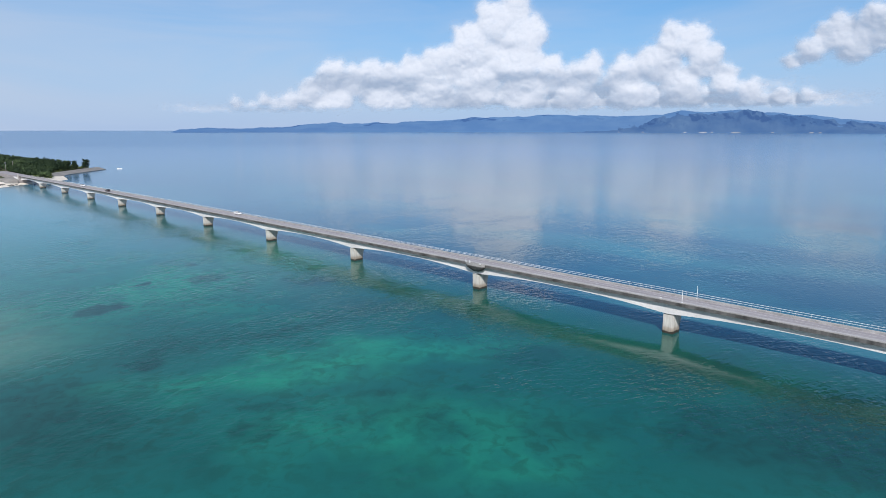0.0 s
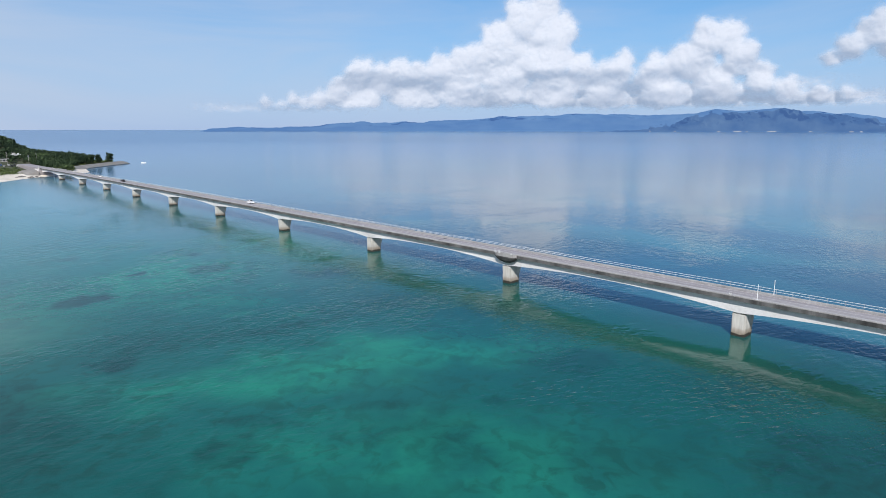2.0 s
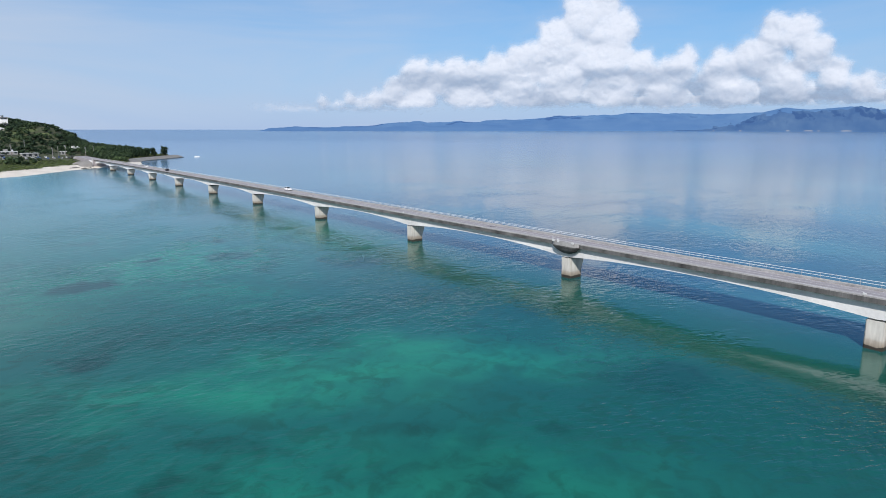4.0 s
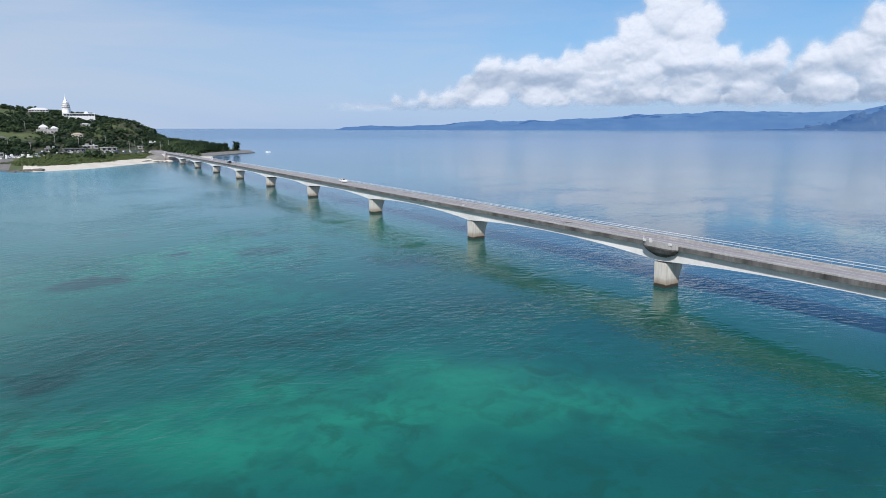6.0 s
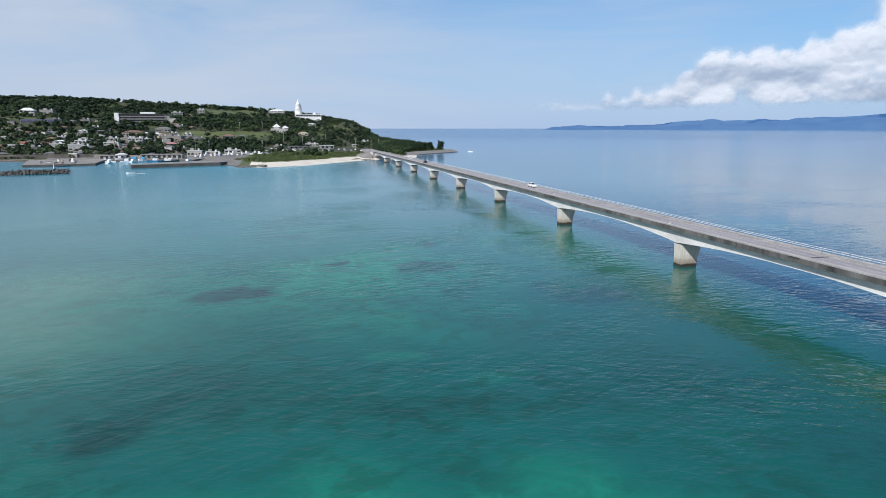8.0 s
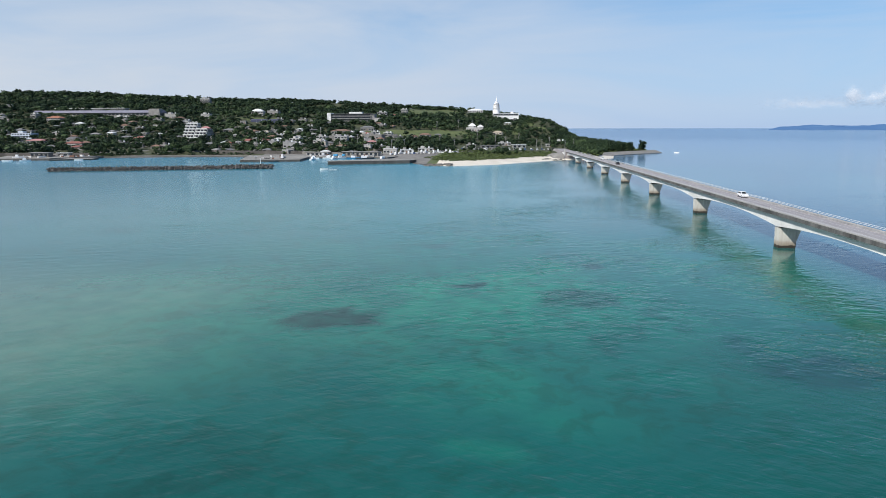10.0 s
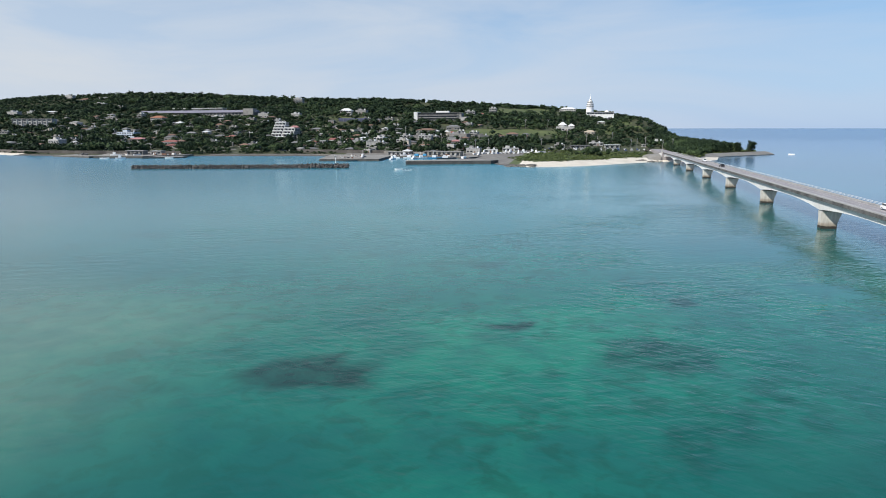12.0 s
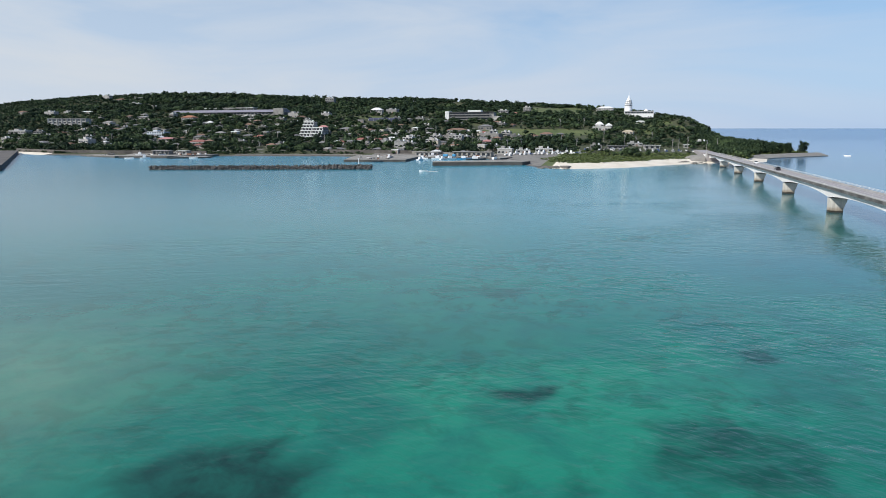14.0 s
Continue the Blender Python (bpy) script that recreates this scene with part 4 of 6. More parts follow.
def look_out_tower():
    x, y = -57, 980
    z = 48.5
    root = empty("observation_tower", (x, y, z), 0, "white ringed observation tower with a thin mast", "tower")
    SITES.append((x + 8, y - 3, 28, 11.5))
    bm = bmesh.new()
    profile = [(5.6, -8), (5.4, 4), (5.0, 6.4), (5.2, 6.5), (5.0, 9.6), (4.8, 9.8), (4.7, 12.4), (4.0, 12.6), (3.7, 15.2), (2.6, 15.6), (1.9, 18.0), (1.0, 18.4), (0.3, 22.5)]
    rings = [[bm.verts.new((r * math.cos(2 * math.pi * k / 20), r * math.sin(2 * math.pi * k / 20), h)) for k in range(20)] for r, h in profile]
    for a, b in zip(rings, rings[1:]):
        for k in range(20):
            bm.faces.new((a[k], a[(k + 1) % 20], b[(k + 1) % 20], b[k]))
    bm.faces.new(rings[0][::-1])
    bm.faces.new(rings[-1])
    part("shaft", bm, TOWER_WHITE, root, smooth=True)
    for r, h in ((5.5, 6.2), (5.3, 9.5), (4.9, 12.3), (3.9, 15.1), (2.0, 17.9)):
        part("ring", tube(bmesh.new(), (0, 0, h), (0, 0, h + 0.35), r + 0.25, sides=24), TOWER_WHITE, root, "white balcony ring")
    for h, r in ((7.4, 5.1), (10.5, 4.8), (13.3, 4.0)):
        part("window_band", tube(bmesh.new(), (0, 0, h), (0, 0, h + 0.7), r + 0.06, sides=24), GLASS, root, "dark window band")
    part("mast", tube(bmesh.new(), (0, 0, 22.0), (0, 0, 26.6), 0.3, 0.1), WHITE_METAL, root)
    part("annex", boxed(-5, 34, -14, -6, -9, -0.8), TOWER_WHITE, root, "long white annex")
    part("annex_roof", boxed(-5.5, 34.5, -14.6, -5.7, -0.8, -0.3), TOWER_WHITE, root)
    for i in range(10):
        part("annex_window", boxed(-4.4 + i * 3.8, -0.9 + i * 3.8, -14.06, -13.9, -3.6, -1.2), GLASS, root)
    part("dome", tube(bmesh.new(), (24, -8, -0.3), (24, -8, 2.6), 3.6, 0.8, sides=16), TOWER_WHITE, root, "low white roof dome")
    return root


house("flat", "white", 2, -786.0, 652.0, 26.0, 10, 7.5, 1)
house("flat", "grey", 2, -760.0, 656.0, 11.6, 7.0, 6.0, 6)
house("flat", "white", 1, -889.0, 797.0, 20.0, 8.0, 5.2, -6)
house("flat", "white", 1, -866.0, 806.0, 12.0, 7, 4.6, 0)
house("hip", "white", 1, -846.0, 822.0, 14.0, 7.7, 3.6, 11)
house("flat", "white", 2, -597.2, 563.5, 15.1, 9.1, 8.2, -10)
house("hip", "brown", 1, -619.0, 563.1, 10.2, 6.1, 4.7, -8)
house("flat", "grey", 1, -573.9, 565.0, 15.6, 9.4, 2.9, -13)
house("hip", "white", 1, -599.4, 626.8, 6.7, 6, 2.8, -2)
house("flat", "white", 1, -760.7, 611.5, 11.5, 6.9, 4.7, -13)
house("hip", "pale", 1, -901.6, 1000.6, 17.5, 10.5, 3.0, -6)
house("hip", "pale", 1, -706.0, 776.5, 16.6, 9.9, 3.1, 3)
house("hip", "grey", 1, -618.0, 693.7, 9.4, 6, 4.9, -13)
house("flat", "white", 1, -557.0, 802.8, 20.0, 11, 3.1, 2)
house("hip", "orange", 2, -617.2, 757.3, 19.4, 11, 7.5, -7)
house("hip", "pink", 1, -546.4, 623.7, 17.9, 10.7, 5.0, -2)
house("flat", "blue", 2, -587.6, 659.8, 25.4, 11, 5.9, -6)
house("hip", "grey", 1, -516.9, 639.6, 12.7, 7.6, 5.7, 5)
house("hip", "white", 1, -571.0, 735.6, 9.0, 6, 5.0, -2)
house("hip", "white", 1, -502.6, 687.3, 8.3, 6, 4.0, -10)
house("hip", "red", 1, -447.7, 651.2, 11.9, 7.2, 5.6, 1)
house("hip", "red", 1, -465.7, 569.3, 11.3, 6.8, 4.5, 8)
house("hip", "brown", 1, -510.6, 729.7, 9.4, 6, 5.6, -5)
house("hip", "white", 1, -443.6, 685.0, 10.0, 6, 3.9, -8)
house("flat", "white", 1, -491.5, 811.5, 16.1, 9.7, 6.1, -3)
house("hip", "grey", 1, -494.9, 572.5, 10.9, 6.6, 4.5, 12)
house("hip", "pale", 1, -514.7, 675.3, 10.1, 6.1, 4.6, 13)
house("hip", "brown", 1, -395.0, 584.8, 8.5, 6, 4.4, 5)
house("hip", "grey", 1, -458.5, 629.2, 10.5, 6.3, 4.2, 11)
house("hip", "pink", 2, -405.6, 722.4, 10.3, 6.2, 6.0, 10)
house("flat", "white", 1, -437.7, 796.7, 12.0, 7.2, 5.9, -3)
house("hip", "pale", 1, -406.0, 769.6, 8.2, 6, 2.8, -11)
house("flat", "white", 2, -531.4, 1006.2, 15.2, 9.1, 8.4, 4)
house("hip", "white", 2, -380.9, 832.9, 15.9, 9.5, 9.0, 2)
house("flat", "white", 1, -363.1, 844.3, 15.3, 9.2, 5.3, -4)
house("hip", "red", 1, -322.4, 639.6, 14.5, 8.7, 5.2, -8)
house("hip", "red", 1, -308.3, 646.7, 15.7, 9.4, 4.7, -3)
house("flat", "white", 2, -317.3, 601.7, 5.8, 6, 6.6, -1)
house("hip", "white", 1, -296.5, 661.1, 9.7, 6, 4.2, -6)
house("hip", "pale", 2, -301.1, 706.7, 9.1, 6, 5.7, -6)
house("hip", "pale", 1, -276.3, 671.4, 14.3, 8.6, 5.4, -1)
house("flat", "white", 1, -319.8, 717.9, 7.5, 6, 4.5, 10)
house("hip", "brown", 1, -308.5, 675.2, 9.4, 6, 4.9, 2)
house("flat", "white", 2, -249.1, 665.1, 11.8, 7.1, 5.6, -6)
house("hip", "grey", 1, -375.3, 720.8, 14.0, 8.4, 4.6, -6)
house("hip", "grey", 1, -360.2, 743.4, 7.8, 6, 4.1, -1)
house("hip", "brown", 1, -240.6, 721.7, 21.8, 11, 5.7, -8)
house("hip", "white", 1, -229.5, 723.0, 7.9, 6, 3.8, -8)
house("hip", "grey", 1, -215.1, 752.0, 16.2, 9.7, 5.8, 0)
house("flat", "grey", 1, -194.5, 684.8, 20.3, 11, 5.3, -12)
house("flat", "white", 2, -226.5, 660.5, 13.9, 8.3, 6.4, 0)
house("flat", "white", 1, -158.7, 568.8, 12.9, 6.6, 4.6, -4)
house("flat", "white", 1, -143.8, 572.1, 11.7, 6.2, 2.8, 6)
house("flat", "white", 1, -126.8, 577.6, 14.2, 7.9, 3.0, 7)
house("flat", "white", 2, -218.3, 879.2, 13.8, 8.3, 6.8, 5)
house("hip", "red", 1, -205.8, 894.6, 9.6, 6, 4.6, 5)
house("flat", "white", 2, -193.2, 928.0, 9.9, 6, 7.9, -4)
house("hip", "brown", 1, -152.2, 695.6, 10.2, 6.1, 3.5, 5)
house("hip", "brown", 1, -140.1, 708.2, 12.6, 7.6, 4.8, -4)
house("hip", "grey", 1, -125.5, 708.4, 8.0, 6, 4.2, 2)
house("hip", "white", 2, -89.8, 1011.9, 24.0, 11, 8.0, -5)
house("flat", "white", 1, -84.8, 755.2, 19.7, 9, 4.6, -2)
house("hip", "white", 2, -88.0, 764.0, 9.0, 7, 8.4, -2)
house("hip", "white", 2, -78.0, 766.0, 7.0, 6, 7.4, 8)
house("hip", "cream", 1, -56.6, 747.7, 11.1, 6.7, 4.9, -12)
house("hip", "white", 1, -42.4, 850.7, 10.6, 6.4, 3.5, -7)
house("flat", "white", 2, -34.3, 903.2, 8.5, 6, 5.6, 13)
house("hip", "pale", 1, -9.2, 963.6, 9.7, 6, 3.1, -8)
house("flat", "grey", 1, -84.8, 618.9, 9.8, 6, 3.1, 5)
house("flat", "white", 1, -50.6, 656.3, 13.3, 8.0, 2.8, 4)
house("flat", "white", 1, 13.0, 699.1, 10.1, 6.1, 3.3, 6)
house("flat", "white", 1, 100.9, 1087.6, 18.2, 10.9, 4.3, -1)
house("flat", "white", 1, -3.7, 659.4, 6.1, 6, 2.8, 3)
house("hip", "pale", 1, -37.3, 643.8, 10.0, 6, 2.8, -12)
house("hip", "brown", 1, -957.2, 809.4, 15.1, 9.1, 6.1, -12)
house("hip", "grey", 1, -662.9, 686.3, 11.5, 6.9, 4.9, -8)
house("hip", "pale", 1, -728.0, 735.9, 14.5, 8.7, 5.3, -10)
house("hip", "grey", 1, -675.5, 580.5, 11.9, 7.1, 4.9, -11)
house("flat", "white", 1, -990.0, 1018.0, 17.0, 8.0, 6.0, -4)
house("hip", "brown", 1, -912.0, 966.0, 17.0, 8.0, 6.0, 6)
house("flat", "white", 1, -845.0, 922.0, 18.0, 8.0, 3.6, 8)
house("flat", "grey", 1, -763.0, 866.0, 12.0, 8.0, 5.4, 4)
house("hip", "red", 1, -489.0, 600.0, 18.0, 9.0, 5.5, 2)
block_house(-784, 726, 54, 11, 10.6, 11)
hotel()
terrace_villa()
long_school()
look_out_tower()


def village_fill():
    """Smaller houses between the larger ones, along terraces of the slope."""
    rng = random.Random(77)
    made = 0
    while made < 170:
        x = rng.uniform(-800, -160)
        y = rng.uniform(566, 800) - max(0, (x + 320)) * 0.1
        y = round(y / 18) * 18 + rng.uniform(-4, 4)
        if coast_distance(np.array([x]), np.array([y]))[0] < 20 or abs(x + 150) < 62 and abs(y - 722) < 20 or abs(x + 366) < 36 and abs(y - 808) < 14:
            continue
        w, d = rng.uniform(6.5, 12), rng.uniform(5.5, 8)
        if any(abs(x - sx) < hw + w / 2 and abs(y - sy) < hd + d / 2 + 1 for sx, sy, hw, hd in SITES):
            continue
        kind = rng.choice(("hip", "hip", "flat"))
        colour = rng.choice(("grey", "grey", "pale", "white", "pale", "brown", "brown", "grey") if kind == "hip" else ("grey", "grey", "grey", "white", "cream"))
        house(kind, colour, 1 if rng.random() < 0.7 else 2, round(x, 1), round(y, 1), round(w, 1), round(d, 1), round(rng.uniform(2.9, 4.4), 1), round(rng.uniform(-24, 24)), False)
        made += 1


village_fill()


def harbour_village():
    """A closer knot of pale houses on the terrace above the harbour."""
    rng = random.Random(21)
    made = tries = 0
    while made < 30 and tries < 4000:
        tries += 1
        x, y = rng.uniform(-345, -165), rng.uniform(588, 716)
        w, d = rng.uniform(7, 13), rng.uniform(5.5, 8)
        if any(abs(x - sx) < hw + w / 2 - 2 and abs(y - sy) < hd + d / 2 - 3 for sx, sy, hw, hd in SITES):
            continue
        kind = rng.choice(("hip", "flat", "flat"))
        colour = rng.choice(("white", "pale", "pink", "red", "brown") if kind == "hip" else ("white", "white", "cream", "grey"))
        house(kind, colour, 1 if rng.random() < 0.6 else 2, round(x, 1), round(y, 1), round(w, 1), round(d, 1), round(rng.uniform(3.2, 5.8), 1), round(rng.uniform(-24, 24)))
        made += 1


harbour_village()


def greenhouse(x, y, w, d, turn):
    root = empty("greenhouse", (x, y, ground_at(x, y)), turn, "long low greenhouse under dark blue netting", "greenhouse")
    SITES.append((x, y, w / 2 + 4, d / 2 + 5))
    bm = bmesh.new()
    n = 5
    for k in range(n):
        out = [(-d / 2 + d * k / n + d / n * (0.5 - 0.5 * math.cos(math.pi * j / 6)), 1.8 + 1.6 * math.sin(math.pi * j / 6)) for j in range(7)]
        prism(bm, out + [(out[-1][0], -1.5), (out[0][0], -1.5)], -w / 2, w / 2)
    bmesh.ops.rotate(bm, matrix=Matrix.Rotation(radians(90), 3, "Z"), verts=bm.verts[:])
    part("cover", bm, speckled("navy_netting", (0.02, 0.025, 0.06), (0.05, 0.06, 0.11), 0.3, 0.7), root)
    for k in range(6):
        cx = -w / 2 + w * k / 5
        part("frame", tube(bmesh.new(), (cx, -d / 2 - 0.05, -1.0), (cx, -d / 2 - 0.05, 2.4), 0.07, sides=6), STEEL, root)
    return root


greenhouse(-354, 786, 36, 12, -4)


# ---------------------------------------------------------------- harbour and shore works
QUAY = speckled("quay_concrete", (0.14, 0.132, 0.12), (0.34, 0.32, 0.285), 0.1, 0.9, 0.3)
ROCK = speckled("dark_rock", (0.05, 0.047, 0.042), (0.2, 0.185, 0.165), 0.5, 0.95, 0.4)


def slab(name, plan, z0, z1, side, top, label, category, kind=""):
    """A quay or wall: sides coloured dark for stain and shadow, with a paler top laid on them."""
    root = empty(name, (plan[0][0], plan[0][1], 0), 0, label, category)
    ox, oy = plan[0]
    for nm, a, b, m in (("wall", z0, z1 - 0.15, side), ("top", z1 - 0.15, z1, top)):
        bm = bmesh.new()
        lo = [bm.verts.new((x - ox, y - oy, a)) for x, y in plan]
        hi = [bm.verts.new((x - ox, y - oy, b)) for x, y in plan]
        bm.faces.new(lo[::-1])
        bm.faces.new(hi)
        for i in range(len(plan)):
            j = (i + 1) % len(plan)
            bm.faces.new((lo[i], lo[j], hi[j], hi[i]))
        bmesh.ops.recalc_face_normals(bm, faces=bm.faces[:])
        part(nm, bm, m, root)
    return root


SEAWALL_TOP = speckled("seawall_top", (0.15, 0.142, 0.13), (0.29, 0.275, 0.25), 0.15, 0.9, 0.3)
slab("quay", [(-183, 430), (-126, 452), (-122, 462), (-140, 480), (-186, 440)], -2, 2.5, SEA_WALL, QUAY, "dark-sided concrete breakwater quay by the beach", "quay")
slab("quay", [(-262, 462), (-217, 473), (-224, 527), (-233, 545), (-286, 545)], -2, 1.7, SEA_WALL, QUAY, "concrete harbour quay with dark sides", "quay")
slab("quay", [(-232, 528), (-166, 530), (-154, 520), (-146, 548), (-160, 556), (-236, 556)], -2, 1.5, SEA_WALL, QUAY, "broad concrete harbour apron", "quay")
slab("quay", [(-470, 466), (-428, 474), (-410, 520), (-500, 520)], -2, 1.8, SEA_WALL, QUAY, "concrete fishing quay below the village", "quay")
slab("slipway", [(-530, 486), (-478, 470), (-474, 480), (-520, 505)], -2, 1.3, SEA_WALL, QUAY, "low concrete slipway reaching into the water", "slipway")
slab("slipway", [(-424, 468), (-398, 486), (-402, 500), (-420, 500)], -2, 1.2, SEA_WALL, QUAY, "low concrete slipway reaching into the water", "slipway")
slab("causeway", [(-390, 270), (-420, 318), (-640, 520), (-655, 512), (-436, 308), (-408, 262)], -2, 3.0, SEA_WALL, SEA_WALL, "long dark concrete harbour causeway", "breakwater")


def long_wall(name, pts, z_of, height, thick, material, label):
    """A wall that follows the points; each straight stretch is a panel of its own."""
    root = empty(name, (pts[0][0], pts[0][1], 0), 0, label, "wall")
    ox, oy = pts[0]
    for (ax, ay), (bx, by) in zip(pts, pts[1:]):
        n = max(1, int(math.hypot(bx - ax, by - ay) / 12))
        for k in range(n):
            p = (ax + (bx - ax) * k / n, ay + (by - ay) * k / n)
            q = (ax + (bx - ax) * (k + 1) / n, ay + (by - ay) * (k + 1) / n)
            dx, dy = q[0] - p[0], q[1] - p[1]
            ln = math.hypot(dx, dy)
            px, py = -dy / ln * thick, dx / ln * thick
            z0, z1 = z_of(*p), z_of(*q)
            bm = bmesh.new()
            lo = [bm.verts.new((x - ox, y - oy, z - 2.5)) for x, y, z in ((p[0], p[1], z0), (q[0], q[1], z1), (q[0] + px, q[1] + py, z1), (p[0] + px, p[1] + py, z0))]
            hi = [bm.verts.new((x - ox, y - oy, z + height)) for x, y, z in ((p[0], p[1], z0), (q[0], q[1], z1), (q[0] + px, q[1] + py, z1), (p[0] + px, p[1] + py, z0))]
            bm.faces.new(lo[::-1])
            bm.faces.new(hi)
            for i in range(4):
                bm.faces.new((lo[i], lo[(i + 1) % 4], hi[(i + 1) % 4], hi[i]))
            bmesh.ops.recalc_face_normals(bm, faces=bm.faces[:])
            part("panel", bm, material, root)
    return root


long_wall("retaining_wall", [(-330, 566), (-300, 560), (-240, 558)], lambda x, y: 1.6, 3.8, 1.2, SEA_WALL, "tall stained retaining wall above the harbour")
long_wall("ramp_wall", [(-240, 557), (-205, 556), (-165, 553)], lambda x, y: 1.5 - (x + 240) * 0.03, 3.4, 6.0, QUAY, "pale sloping ramp wall down to the harbour")
long_wall("sea_wall", [(-660, 535), (-585, 510), (-524, 512), (-500, 516), (-425, 522)], lambda x, y: 1.0, 3.4, 1.0, SEA_WALL, "weathered brown-grey sea wall", )
long_wall("sea_wall", [(-400, 530), (-355, 543), (-309, 553), (-285, 552)], lambda x, y: 0.4, 1.3, 1.0, SEAWALL_TOP, "low pale grey sea wall along the village shore")


def revetment():
    """Sloping concrete shore armour along the spit."""
    pts = [(12, 522), (24, 548), (38, 584), (60, 616), (90, 650), (114, 674)]
    root = empty("revetment", (12, 522, 0), 0, "sloping grey-brown concrete shore revetment along the spit", "sea wall")
    for (ax, ay), (bx, by) in zip(pts, pts[1:]):
        n = 5
        for k in range(n):
            p = Vector((ax + (bx - ax) * k / n, ay + (by - ay) * k / n, 0))
            q = Vector((ax + (bx - ax) * (k + 0.97) / n, ay + (by - ay) * (k + 0.97) / n, 0))
            side = Vector(((q - p).y, -(q - p).x, 0)).normalized()
            bm = bmesh.new()
            vs = []
            for b in (p, q):
                vs.append([bm.verts.new(b - Vector((12, 522, 0)) + side * o + Vector((0, 0, z))) for o, z in ((5, -1.5), (5, 0.5), (-2.5, 2.9), (-5.5, 3.0), (-5.5, -1.5))])
            for i in range(5):
                bm.faces.new((vs[0][i], vs[1][i], vs[1][(i + 1) % 5], vs[0][(i + 1) % 5]))
            bm.faces.new(vs[0])
            bm.faces.new(vs[1])
            bmesh.ops.recalc_face_normals(bm, faces=bm.faces[:])
            part("armour_slab", bm, SEAWALL_TOP, root)
    return root


revetment()


def abutment():
    root = empty("abutment", (2, 521, 0), 0, "pale concrete bridge abutment with sloping wings", "abutment")
    part("block", boxed(-5.2, 7, 0.5, 12, -2, 5.85), GIRDER, root)
    bm = bmesh.new()
    vs = [bm.verts.new(q) for q in ((-22, -6, -1.5), (-5, -6, -1.5), (-5, 16, -1.5), (-30, 16, -1.5), (-6, 0, 4.4), (-5, 0, 4.4), (-5, 15, 5.6), (-14, 15, 4.6))]
    for f in ((0, 1, 5, 4), (1, 2, 6, 5), (2, 3, 7, 6), (3, 0, 4, 7), (4, 5, 6, 7), (3, 2, 1, 0)):
        bm.faces.new([vs[i] for i in f])
    bmesh.ops.recalc_face_normals(bm, faces=bm.faces[:])
    part("wing_slope", bm, SEAWALL_TOP, root, "grey stone-faced slope")
    part("pillar", boxed(-4.6, -3.4, 1, 2.4, 5.85, 8.2, bevel=0.1), WALLS["white"], root, "white gate pillar")
    part("approach_road", boxed(-4.2, 6, 0.01, 90, 1.0, 6.42), ASPHALT, root, "asphalt approach road on a bank")
    return root


abutment()


TETRAPOD = speckled("tetrapod_concrete", (0.03, 0.028, 0.027), (0.13, 0.122, 0.115), 0.4, 0.95, 0.4, per_object=0.35)


def tetrapod_mesh(size):
    bm = bmesh.new()
    for d in ((0, 0, 1), (0.943, 0, -0.333), (-0.471, 0.816, -0.333), (-0.471, -0.816, -0.333)):
        tube(bm, (0, 0, 0), Vector(d) * size, size * 0.5, size * 0.34, sides=6)
    return bm


def tetrapod_breakwater():
    ax, ay, bx, by = -338, 348, -210, 389
    root = empty("breakwater", ((ax + bx) / 2, (ay + by) / 2, 0), math.degrees(math.atan2(by - ay, bx - ax)), "breakwater heaped with dark concrete tetrapods", "breakwater")
    length = math.hypot(bx - ax, by - ay)
    bm = bmesh.new()
    prism(bm, [(-5.5, -2.0), (-2.2, 1.4), (2.2, 1.4), (5.5, -2.0)], -length / 2, length / 2)
    bmesh.ops.rotate(bm, matrix=Matrix.Rotation(radians(90), 3, "Z"), verts=bm.verts[:])
    part("core", bm, ROCK, root, "dark rubble core")
    rng = random.Random(5)
    first = None
    for i in range(72):
        u = -length / 2 + length * (i + 0.5) / 72
        for v, z in ((-4.2, 0.2), (-2.5, 1.15), (0.0, 1.45), (2.5, 1.1)):
            if first is None:
                first = o = part("tetrapod", tetrapod_mesh(1.15), TETRAPOD, root)
            else:
                o = first.copy()
                scene.collection.objects.link(o)
            swell = 1.15 if u > length / 2 - 30 else 1.0
            o.matrix_local = Matrix.LocRotScale((u + rng.uniform(-0.5, 0.5), v * swell + rng.uniform(-0.3, 0.3), z * swell + rng.uniform(-0.2, 0.3)),
                                                Euler((rng.uniform(0, 6), rng.uniform(0, 6), rng.uniform(0, 6))), (swell, swell, swell))
    part("beacon", tube(bmesh.new(), (length / 2 - 8, 0, 1.4), (length / 2 - 8, 0, 6.6), 0.3, 0.22), WHITE_METAL, root, "white beacon post")
    return root


tetrapod_breakwater()


# ---------------------------------------------------------------- boats
HULL = {"white": speckled("white_hull", (0.66, 0.67, 0.68), (0.82, 0.82, 0.82), 0.6, 0.35),
        "blue": speckled("blue_hull", (0.03, 0.16, 0.33), (0.06, 0.27, 0.46), 0.6, 0.4),
        "dark": speckled("dark_hull", (0.03, 0.035, 0.04), (0.09, 0.09, 0.1), 0.6, 0.5)}


